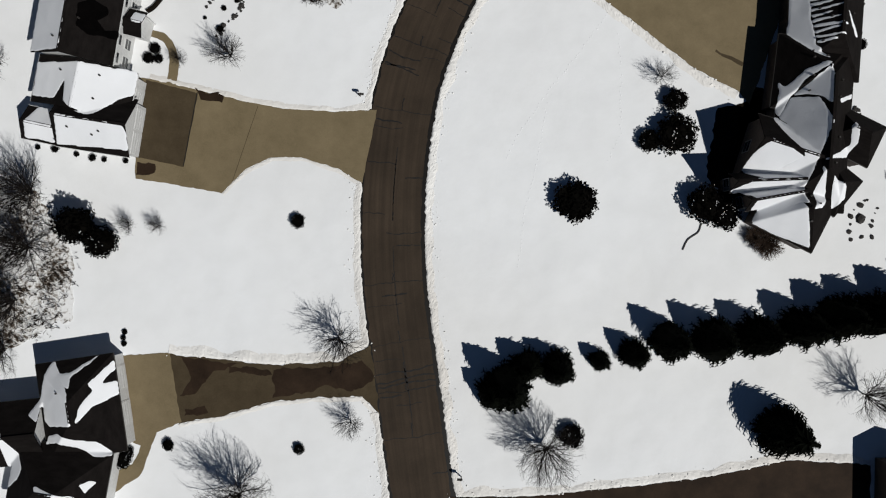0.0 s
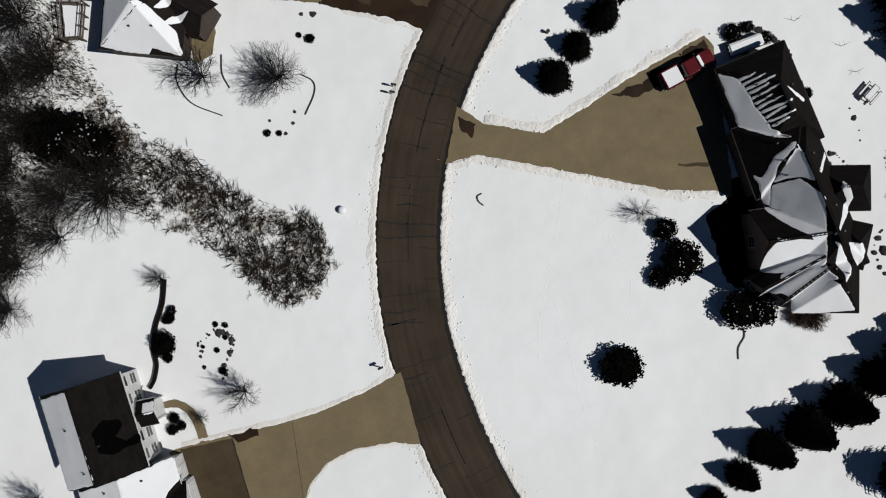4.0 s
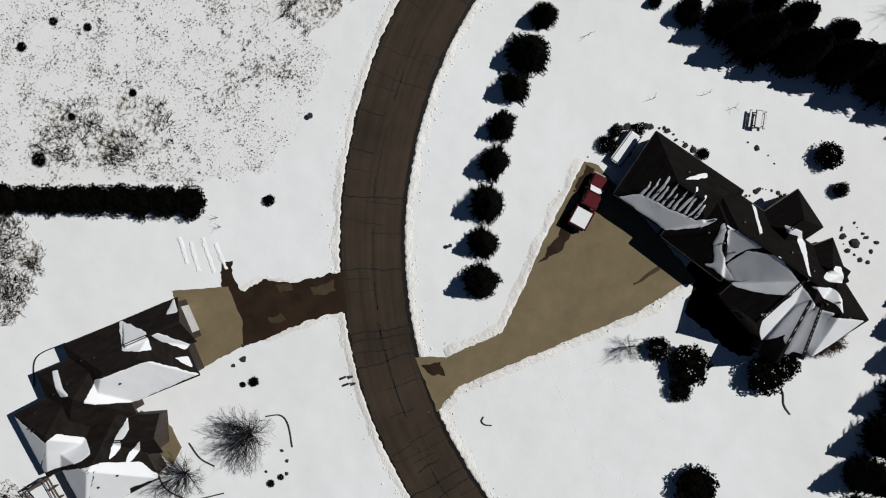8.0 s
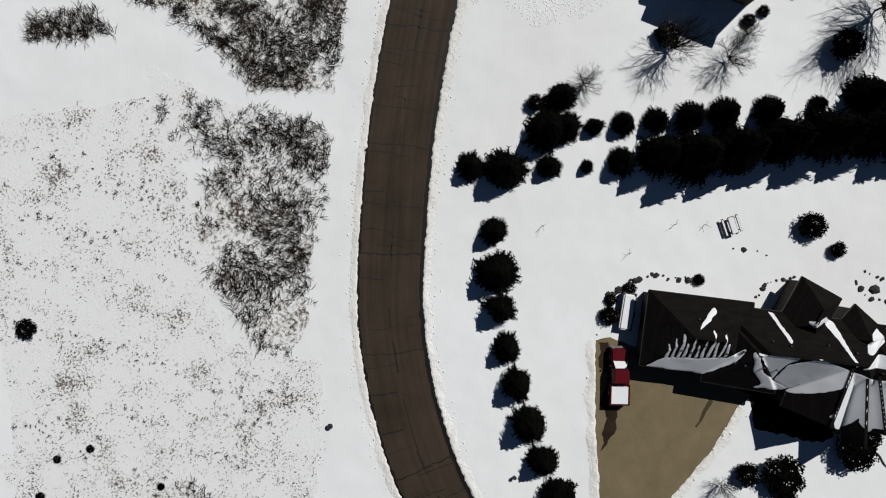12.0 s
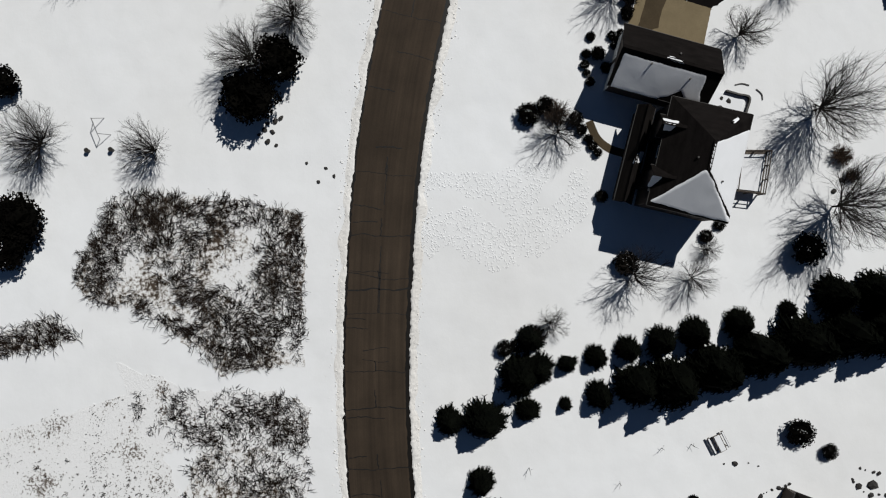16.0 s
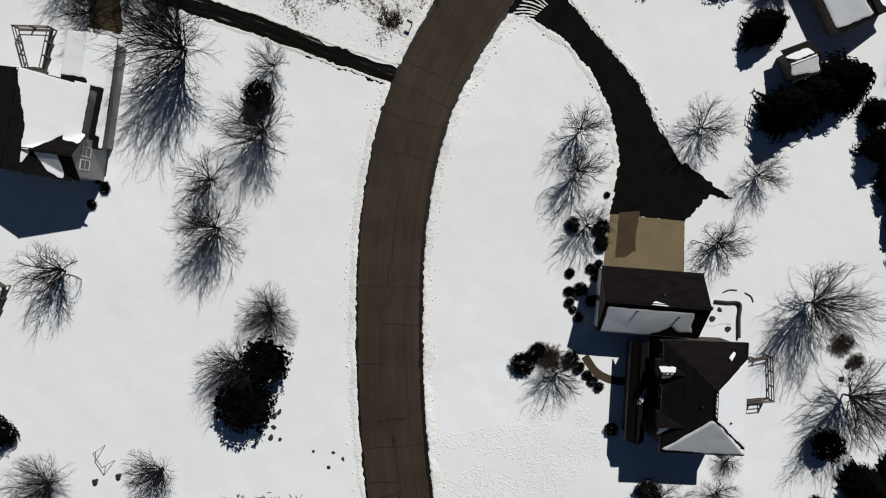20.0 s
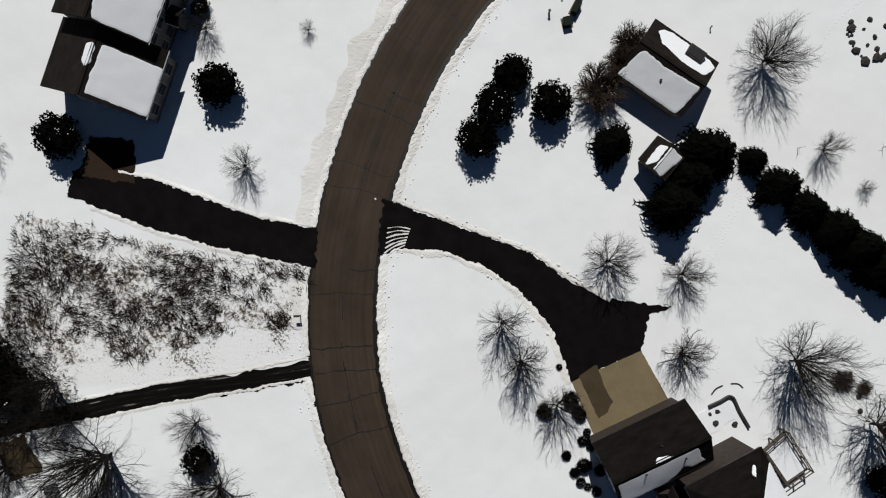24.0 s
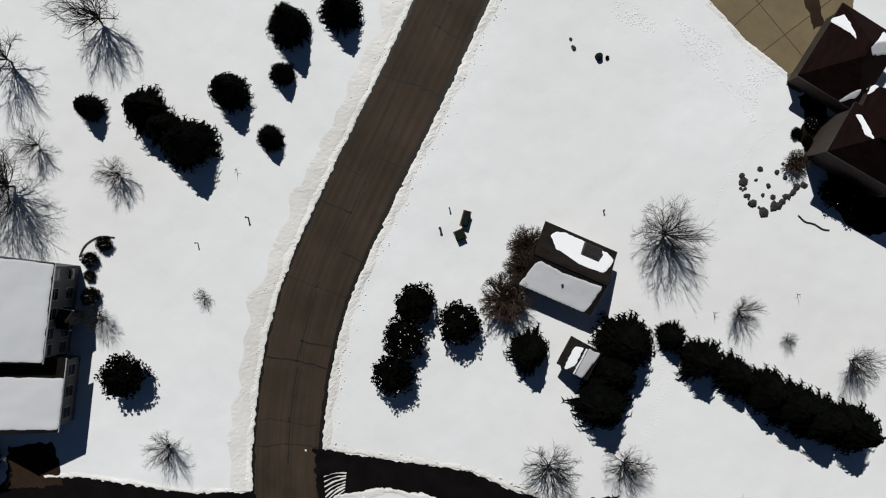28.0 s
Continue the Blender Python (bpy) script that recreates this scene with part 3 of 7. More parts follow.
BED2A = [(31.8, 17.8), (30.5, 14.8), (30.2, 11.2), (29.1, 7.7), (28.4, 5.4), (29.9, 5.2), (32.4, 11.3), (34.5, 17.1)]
BED2B = [(37.9, 31.0), (39.9, 31.0), (41.9, 29.7), (43.0, 26.8), (42.1, 24.7), (40.1, 24.8), (38.9, 28.1), (37.2, 29.5)]
JOINTS8 = [((110.1, -29.4), (108.1, -38.0)), ((106.4, -28.9), (103.9, -36.9)), ((103.0, -28.4), (101.0, -35.6)), ((110.5, -32.8), (103.0, -30.8)), ((109.1, -36.5), (102.0, -34.2))]
ROWS_A = -1.74
FOOT = [(76.2, 48.8), (76.1, 42.1), (77.1, 36.4), (75.9, 31.9), (71.4, 32.0), (67.0, 37.7), (65.4, 44.5), (68.3, 49.0)]
# ---- trees and shrubs: x, y, crown radius, height ----
TREES = []
TREES.append(('spruce', 'row beside the drive', [(45.2, 43.7, 1.6, 3.4), (41.2, 43.0, 2.2, 4.6), (37.6, 42.3, 1.8, 3.8), (33.7, 41.2, 1.6, 3.4), (30.2, 39.8, 1.9, 3.9), (26.4, 38.2, 2.1, 4.5), (22.8, 36.4, 1.8, 3.8), (19.3, 34.4, 2.1, 4.5)]))
TREES.append(('spruce', 'double row between the lots', [(51.4, 46.7, 1.5, 3.1), (51.4, 43.2, 2.4, 5.0), (55.7, 39.5, 2.3, 4.8), (56.3, 37.7, 1.7, 3.6), (59.3, 38.4, 1.6, 3.4), (52.2, 38.9, 1.3, 2.7), (52.6, 35.1, 0.8, 1.7), (53.5, 31.7, 1.6, 3.4), (56.7, 34.8, 1.1, 2.2), (57.3, 31.9, 1.3, 2.7), (57.9, 28.7, 1.4, 3.0), (58.6, 25.4, 1.8, 3.7), (59.3, 22.0, 1.8, 3.8), (60.1, 17.6, 1.7, 3.5), (61.3, 12.6, 1.0, 2.0), (62.6, 8.1, 2.3, 4.8)]))
TREES.append(('spruce', 'thick row between the lots', [(54.5, 28.2, 2.3, 6.5), (54.6, 24.8, 2.9, 8.0), (55.6, 20.6, 2.9, 8.0), (57.2, 16.4, 2.9, 8.0), (58.1, 12.0, 3.0, 8.5), (58.7, 7.7, 2.8, 7.7), (62.7, 4.3, 2.3, 6.5), (58.8, 4.0, 2.6, 7.3), (59.8, 1.4, 2.9, 8.0), (62.4, -0.9, 2.9, 8.0), (64.7, -0.1, 2.6, 7.3)]))
TREES.append(('spruce', 'row on the far lot line', [(8.0, -14.4, 2.9, 7.3), (6.2, -15.4, 1.8, 4.6), (12.8, -12.4, 2.1, 5.3), (9.7, -12.3, 2.0, 4.8), (17.1, -11.4, 1.3, 3.2), (20.6, -10.5, 1.8, 4.6), (24.2, -8.9, 2.5, 6.4), (28.4, -8.6, 2.7, 6.7), (33.1, -8.0, 2.5, 6.4), (37.5, -6.8, 2.5, 6.4), (41.0, -5.7, 2.7, 6.7), (44.4, -5.2, 2.8, 7.0), (47.9, -4.2, 2.9, 7.3), (51.3, -3.4, 2.9, 7.3)]))
TREES.append(('tall', 'single tall spruce', [(35.8, -17.3, 3.0, 6.9)]))
TREES.append(('cedar', 'lawn cedar', [(13.65, 4.75, 2.3, 2.0)]))
TREES.append(('cedar', 'bed by the house front', [(23.7, 12.2, 2.1, 2.1), (23.5, 15.7, 1.2, 1.6), (21.1, 11.4, 1.2, 1.2), (27.0, 5.2, 2.0, 2.4), (29.0, 4.2, 1.6, 2.0)]))
TREES.append(('cedar', 'pair by the wood', [(-36.4, -0.4, 2.0, 4.3), (-34.0, -2.0, 1.7, 3.8)]))
TREES.append(('cedar', 'lit round cedars', [(119.6, 10.4, 1.9, 3.3), (118.5, 13.7, 2.0, 3.4), (117.3, 16.9, 2.1, 3.6), (115.1, 9.5, 2.1, 3.7), (137.8, 31.8, 2.1, 3.7), (144.5, 46.2, 2.1, 3.6)]))
TREES.append(('spruce', 'by the cottage', [(108.1, 7.8, 2.3, 4.9), (101.2, 1.9, 3.0, 6.4), (99.9, 7.6, 3.0, 6.4), (100.6, 4.6, 2.6, 5.5), (97.8, -1.2, 1.6, 3.5), (94.4, -1.0, 2.4, 5.2), (90.8, -1.7, 2.1, 4.4), (87.9, -2.2, 2.6, 5.4), (85.2, -2.6, 2.8, 5.8), (82.1, -3.1, 2.9, 6.1), (79.2, -4.1, 2.9, 6.1)]))
TREES.append(('spruce', 'north lawn', [(144.6, -4.1, 2.4, 5.6), (141.6, -8.1, 2.2, 5.0), (142.6, -0.0, 1.4, 3.1), (145.7, 4.2, 2.2, 5.0), (140.0, 5.6, 1.4, 3.1), (150.9, 10.4, 2.4, 5.6), (145.8, 10.6, 2.7, 6.2), (148.5, 10.8, 2.0, 4.6), (155.5, 13.3, 1.6, 3.7)]))
TREES.append(('cedar', 'pair beside the road', [(87.6, 62.1, 2.4, 4.2), (84.1, 65.1, 2.7, 4.7)]))
TREES.append(('cedar', 'single in the yard', [(113.0, 57.1, 1.5, 2.7)]))
TREES.append(('cedar', 'meadow edge', [(72.7, 88.5, 2.7, 3.7), (86.6, 89.7, 1.7, 2.4), (70.2, 89.8, 2.3, 3.2)]))
TREES.append(('cedar', 'back yard', [(67.3, 10.8, 1.6, 2.9)]))
TREES.append(('cedar', 'back garden', [(49.1, 12.0, 1.4, 1.8), (47.0, 9.0, 0.8, 1.1), (30.7, 89.1, 1.0, 1.0)]))
TREES.append(('hedge', 'long hedge', [(0.3, 79.0, 1.6, 1.8), (1.5, 77.1, 1.6, 1.8), (2.7, 75.2, 1.6, 1.8), (3.9, 73.3, 1.7, 1.8), (5.1, 71.4, 1.7, 1.8), (6.4, 69.5, 1.7, 1.8), (7.5, 67.5, 1.7, 1.8), (8.8, 65.6, 1.7, 1.8), (10.1, 63.4, 1.8, 2.0), (-0.9, 81.0, 1.6, 1.8), (-2.2, 82.9, 1.6, 1.8)]))
TREES.append(('bare', 'a', [(-22.4, 17.8, 2.1, 5.2), (-9.3, -10.9, 2.9, 7.2), (-8.0, -19.0, 1.7, 4.1), (-18.7, -26.8, 3.8, 9.2), (12.0, -20.5, 3.3, 8.2), (44.4, -13.3, 2.9, 7.2), (-27.6, 17.2, 1.1, 2.5), (22.1, 18.1, 1.4, 3.4), (-42.0, 2.8, 3.3, 8.2), (-41.6, -3.0, 3.8, 9.2), (-43.0, -8.4, 3.8, 9.2), (-43.9, -13.6, 3.3, 8.2)]))
TREES.append(('bare', 'b', [(-46.1, 15.8, 2.1, 5.3), (-46.6, 3.1, 2.6, 6.4), (-31.8, -0.2, 1.1, 2.8), (-28.7, -0.0, 1.1, 2.5), (-25.6, 31.8, 1.3, 3.2)]))
TREES.append(('bare', 'c', [(-6.6, 45.7, 3.4, 5.8), (-13.2, 48.9, 2.8, 6.0)]))
TREES.append(('bare', 'wood behind the scrub', [(-26.8, 42.0, 5.4, 9.0), (-31.4, 43.4, 3.6, 8.0), (-41.5, 40.3, 5.8, 9.4), (-36.8, 43.0, 4.2, 8.4), (-41.2, 35.2, 3.6, 7.0), (-34.8, 48.6, 4.2, 8.6), (-39.4, 50.5, 4.4, 9.0), (-27.4, 55.8, 4.2, 8.2), (-31.6, 56.6, 4.4, 8.6), (-31.4, 51.4, 4.0, 8.0), (-28.0, 61.5, 4.2, 8.2), (-38.2, 46.8, 4.4, 8.6), (-44.2, 45.6, 4.6, 9.0), (-44.6, 37.4, 4.2, 8.0), (-33.2, 39.8, 3.2, 6.4), (-38.4, 38.8, 3.8, 7.6)]))
TREES.append(('cedar', 'wood behind the scrub', [(-29.6, 49.4, 2.7, 3.8), (-27.6, 47.7, 2.9, 4.2), (-26.0, 46.0, 2.4, 3.6)]))
TREES.append(('bare', 'd', [(81.1, 9.2, 4.0, 11.3), (71.4, 7.7, 4.3, 12.1), (65.4, 27.8, 3.1, 7.4), (64.8, 22.0, 2.3, 4.7), (79.7, 34.9, 2.6, 4.6), (80.5, 86.2, 3.5, 6.5), (79.4, 75.2, 3.1, 5.6), (92.0, 60.9, 3.3, 4.6), (88.1, 65.1, 3.4, 8.4), (60.7, 36.4, 1.9, 3.2), (67.6, 20.5, 1.4, 2.2)]))
TREES.append(('bare', 'e', [(119.1, 63.3, 6.0, 14.9), (115.7, 55.1, 2.2, 5.6), (109.8, 57.6, 3.8, 10.0), (106.3, 63.7, 2.9, 5.9), (101.3, 64.0, 3.6, 10.2), (100.6, 80.1, 3.1, 8.4), (102.8, 27.3, 2.5, 6.9), (98.9, 28.3, 2.6, 7.8), (93.3, 28.7, 2.6, 5.9), (100.3, 15.5, 3.1, 5.6), (94.5, 11.3, 2.5, 4.7), (88.9, 16.4, 2.6, 4.9)]))
TREES.append(('bare', 'f', [(104.1, -8.9, 3.4, 7.8), (93.8, -7.1, 1.8, 4.2), (130.8, 35.1, 1.9, 4.4), (127.7, 62.6, 3.3, 7.0), (149.6, 52.0, 2.3, 5.0)]))
TREES.append(('bare', 'g', [(159.8, 6.1, 3.0, 8.0), (157.3, 23.7, 4.2, 10.0), (157.7, 19.1, 1.9, 4.0), (149.7, 17.0, 1.8, 4.0), (143.4, 28.9, 1.7, 3.5), (82.2, -9.5, 2.3, 5.0), (88.4, -7.6, 0.9, 1.8), (136.4, 21.7, 0.9, 1.8), (164.5, 14.2, 3.0, 8.0)]))
TREES.append(('brown', 'by the cottage', [(112.8, 5.1, 2.7, 4.0), (114.2, -0.3, 2.0, 2.9), (113.5, 1.8, 1.7, 2.6)]))
TREES.append(('brown', 'under the manor eave', [(33.7, 1.4, 1.7, 1.7), (32.2, 2.2, 1.1, 1.3)]))
TREES.append(('brown', 'by the maroon house', [(97.6, -21.8, 1.4, 1.8)]))
TREES.append(('cedar', 'by the maroon house', [(93.0, -21.6, 1.6, 1.9), (90.6, -21.8, 1.5, 1.8)]))
TREES.append(('shrub', 'beds', [(-30.2, 18.2, 0.6, 0.7), (-30.8, 17.2, 0.6, 0.7), (-29.8, 17.2, 0.5, 0.6), (-27.9, 25.5, 1.3, 1.7), (-26.5, 27.8, 0.6, 0.7), (-26.0, 28.4, 0.5, 0.6), (-27.0, 27.7, 0.45, 0.5), (-28.3, 24.1, 0.5, 0.6), (-23.7, 20.6, 0.4, 0.5), (-23.4, 22.8, 0.3, 0.3), (-21.6, 24.8, 0.3, 0.4), (-22.5, 25.3, 0.3, 0.3), (-24.6, 23.7, 0.2, 0.3), (-25.3, 21.7, 0.2, 0.3), (-22.1, 23.7, 0.3, 0.3)]))
TREES.append(('shrub', 'walk', [(77.6, 31.0, 0.5, 0.7), (78.3, 31.5, 0.5, 0.6), (79.0, 31.9, 0.5, 0.6), (79.9, 32.5, 0.6, 0.8), (81.0, 33.1, 0.8, 1.1), (82.4, 36.1, 1.0, 1.4), (81.6, 37.8, 1.2, 1.5), (66.5, 28.6, 1.2, 1.5), (58.4, 41.0, 0.9, 1.2), (58.6, 39.8, 0.7, 0.9), (86.0, 29.9, 0.6, 0.8), (88.8, 28.7, 0.5, 0.7), (87.4, 30.7, 0.8, 1.1), (93.9, 30.0, 0.7, 0.9), (92.9, 27.3, 0.8, 1.1), (91.5, 27.6, 0.7, 0.9)]))
TREES.append(('brown', 'garden bushes', [(76.4, 6.9, 1.2, 1.3), (74.4, 5.8, 0.9, 1.0), (81.7, 35.0, 1.4, 1.5)]))
TREES.append(('shrub', 'colonial', [(147.0, 23.1, 0.8, 1.0), (147.2, 25.1, 0.8, 1.0), (146.4, 26.4, 0.6, 0.7), (99.2, -24.3, 0.6, 0.6), (97.4, -23.9, 0.5, 0.5), (98.6, -26.1, 0.8, 0.9), (97.9, -24.3, 0.5, 0.6), (118.3, -19.6, 0.2, 0.3), (145.1, 27.9, 0.9, 1.1)]))
TREES.append(('shrub', 'low', [(-14.5, 1.2, 0.8, 0.9), (-26.5, -22.4, 0.6, 0.7), (14.7, -19.2, 1.3, 1.5), (-13.1, -22.1, 0.6, 0.7), (-41.7, 7.4, 0.3, 0.4), (-39.9, 7.3, 0.4, 0.5), (-37.7, 6.9, 0.3, 0.4), (-36.0, 6.6, 0.4, 0.5), (-34.8, 6.5, 0.3, 0.4), (-32.6, 6.5, 0.3, 0.4), (-31.0, -24.0, 1.0, 1.2), (-30.5, -23.3, 0.6, 0.7), (-31.7, -11.1, 0.3, 0.3), (-31.8, -11.7, 0.3, 0.3), (-31.7, -12.3, 0.3, 0.3)]))
TREES.append(('shrub', 'specks', [(14.6, 56.9, 0.6, 0.6), (14.0, 86.2, 0.5, 0.5), (17.9, 84.9, 0.4, 0.4), (10.8, 78.2, 0.4, 0.4), (19.3, 81.7, 0.4, 0.4), (16.2, 74.3, 0.4, 0.4), (5.4, 78.6, 0.7, 0.7), (-2.7, 49.0, 0.3, 0.3), (-1.8, 48.2, 0.5, 0.5), (-9.7, 41.1, 0.4, 0.4), (-8.6, 40.6, 0.3, 0.3), (38.0, 31.3, 1.0, 1.0), (39.6, 31.2, 0.6, 0.6), (40.9, 29.5, 0.7, 0.7), (42.5, 22.6, 0.6, 0.6)]))
TREES.append(('shrub', 'yard north', [(106.5, 75.9, 0.5, 0.6), (108.7, 74.8, 0.4, 0.5), (107.8, 74.2, 0.6, 0.7), (89.2, 29.2, 0.5, 0.6), (88.2, 28.9, 0.5, 0.6), (89.5, 28.3, 0.4, 0.5), (93.6, 30.0, 0.6, 0.7), (91.1, 27.7, 0.6, 0.8), (95.9, 26.0, 0.3, 0.4)]))
TREES.append(('cedar', 'wood by the lane', [(130.3, 65.2, 2.3, 3.7), (133.9, 65.4, 2.3, 3.7)]))
TREES.append(('bare', 'wood by the lane', [(133.7, 63.4, 3.2, 6.1), (132.5, 67.2, 4.3, 8.0), (126.6, 66.9, 3.2, 6.1), (129.7, 70.7, 4.3, 8.0), (124.6, 71.3, 3.2, 6.1), (124.2, 63.9, 2.7, 5.1)]))
TREES.append(('shrub', 'entrance', [(87.5, 31.8, 0.5, 0.6), (86.4, 32.0, 0.5, 0.6), (84.7, 31.5, 0.5, 0.5), (89.2, 31.3, 0.5, 0.5), (85.6, 31.8, 0.4, 0.4), (70.0, 19.1, 0.6, 0.6), (68.9, 20.5, 0.7, 0.8), (73.2, 30.8, 0.7, 0.8)]))
# ---- shared builders ----
import collections

def part(name, bm, material, parent=None, label=""):
    """One bmesh as one object, under a thing or a part. Coordinates are in the parent's space."""
    me = bpy.data.meshes.new(name)
    if isinstance(bm, tuple):
        me.from_pydata(*bm)
    else:
        bm.to_mesh(me)
        bm.free()
    me.materials.append(material)
    ob = new(name, me)
    if parent is not None:
        ob.parent = parent
    return tagged(ob, label)


def shared(name, me, parent):
    ob = new(name, me)
    ob.parent = parent
    return ob


def thing(name, m, label, category, group="", kind=""):
    ob = new(name)
    ob.empty_display_size = 0.3
    ob.matrix_world = m
    return tagged(ob, label, category, group, kind)


def box(bm, x0, y0, z0, x1, y1, z1, m=None):
    vs = [bm.verts.new((x, y, z)) for z in (z0, z1) for x, y in ((x0, y0), (x1, y0), (x1, y1), (x0, y1))]
    for f in ((3, 2, 1, 0), (4, 5, 6, 7), (0, 1, 5, 4), (1, 2, 6, 5), (2, 3, 7, 6), (3, 0, 4, 7)):
        bm.faces.new([vs[i] for i in f])
    if m is not None:
        bmesh.ops.transform(bm, matrix=m, verts=vs)
    return vs


def boxes(*specs):
    bm = bmesh.new()
    for s in specs:
        box(bm, *s)
    return bm


def soft_box(x0, y0, z0, x1, y1, z1, r=0.05):
    bm = bmesh.new()
    box(bm, x0, y0, z0, x1, y1, z1)
    bmesh.ops.bevel(bm, geom=bm.edges[:], offset=r, segments=2, affect="EDGES")
    return bm


def rod(bm, a, b, r0, r1, n=6):
    """A tapered rod from a to b."""
    a, b = Vector(a), Vector(b)
    q = (b - a).to_track_quat("Z", "Y")
    rings = []
    for c, r in ((a, r0), (b, r1)):
        rings.append([bm.verts.new(c + q @ Vector((r * math.cos(6.2832 * i / n), r * math.sin(6.2832 * i / n), 0))) for i in range(n)])
    for i in range(n):
        bm.faces.new((rings[0][i], rings[0][(i + 1) % n], rings[1][(i + 1) % n], rings[1][i]))
    bm.faces.new(rings[1])
    bm.faces.new(rings[0][::-1])


def rods(*specs):
    bm = bmesh.new()
    for s in specs:
        rod(bm, *s)
    return bm


def smooth_line(pts, per=8):
    """A Catmull-Rom line through the points."""
    P = [Vector(p) for p in pts]
    P = [2 * P[0] - P[1]] + P + [2 * P[-1] - P[-2]]
    out = []
    for i in range(1, len(P) - 2):
        for k in range(per):
            t = k / per
            out.append(0.5 * (2 * P[i] + (P[i + 1] - P[i - 1]) * t + (2 * P[i - 1] - 5 * P[i] + 4 * P[i + 1] - P[i + 2]) * t * t
                              + (3 * P[i] - P[i - 1] - 3 * P[i + 1] + P[i + 2]) * t ** 3))
    return out + [P[-2]]


def dense(pts, step, closed=False):
    """Points at even steps along straight pieces."""
    P = [Vector(p[:2]) for p in pts]
    if closed:
        P.append(P[0])
    out = []
    for a, b in zip(P, P[1:]):
        n = max(1, int((b - a).length / step))
        out += [a.lerp(b, k / n) for k in range(n)]
    return out if closed else out + [P[-1]]


def ragged(pts, step, amp, seed, curl=1.2):
    """A closed outline with uneven edges."""
    out = []
    for p in dense(pts, step, True):
        q = Vector((p.x * curl, p.y * curl, seed * 7.3))
        out.append(p + amp * Vector((noise.noise(q) + 0.5 * noise.noise(q * 3.1), noise.noise(q + Vector((31, 7, 3))) + 0.5 * noise.noise(q * 2.9 + Vector((5, 9, 1))))))
    return out


def plate(name, outline, z0, z1, material, parent=None, label=""):
    """A flat slab with the given outline."""
    bm = bmesh.new()
    top = bm.faces.new([bm.verts.new((p[0], p[1], z1)) for p in outline])
    if top.normal.z < 0 or sum(a[0] * b[1] - a[1] * b[0] for a, b in zip(outline, list(outline[1:]) + [outline[0]])) < 0:
        top.normal_flip()
    r = bmesh.ops.extrude_face_region(bm, geom=[top])
    up = [v for v in r["geom"] if isinstance(v, bmesh.types.BMVert)]
    for v in up:
        v.co.z = z1
    for v in bm.verts:
        if v not in up:
            v.co.z = z0
    bmesh.ops.recalc_face_normals(bm, faces=bm.faces)
    bmesh.ops.triangulate(bm, faces=[f for f in bm.faces if len(f.verts) > 4])
    return part(name, bm, material, parent, label)


def inside(pts, X, Y):
    """Which of the places X, Y lie in a polygon (numpy)."""
    r = np.zeros(X.shape, bool)
    n = len(pts)
    for i in range(n):
        (x0, y0), (x1, y1) = pts[i][:2], pts[(i + 1) % n][:2]
        c = ((y0 > Y) != (y1 > Y)) & (X < (x1 - x0) * (Y - y0) / ((y1 - y0) or 1e-9) + x0)
        r ^= c
    return r


def ribbon(line, half0, half1, z, seed=0, amp=0.0):
    """Verts, faces and uv of a band along a line, from offset half0 to offset half1 (left is plus)."""
    V, Fc, uv, s = [], [], [], 0.0
    for i, p in enumerate(line):
        t = (line[min(i + 1, len(line) - 1)] - line[max(i - 1, 0)]).normalized()
        n = Vector((-t.y, t.x))
        s += (p - line[i - 1]).length if i else 0
        w = [half0, half1]
        if amp:
            w = [half0 + amp * noise.noise(Vector((s * 0.6, seed, 0))), half1 + amp * (noise.noise(Vector((s * 0.9, seed + 9, 0))) + 0.5 * noise.noise(Vector((s * 3.0, seed + 4, 0))))]
        for h in w:
            q = p + n * h
            V.append((q.x, q.y, z))
            uv.append((h, s))
        if i:
            k = 2 * i
            Fc.append((k - 2, k - 1, k + 1, k) if half0 > half1 else (k - 2, k, k + 1, k - 1))
    return V, Fc, uv


def uv_part(name, V, Fc, uv, material, parent=None, label=""):
    ob = part(name, (V, [], Fc), material, parent, label)
    layer = ob.data.uv_layers.new(name="UVMap")
    for lp in ob.data.loops:
        layer.data[lp.index].uv = uv[lp.vertex_index]
    return ob


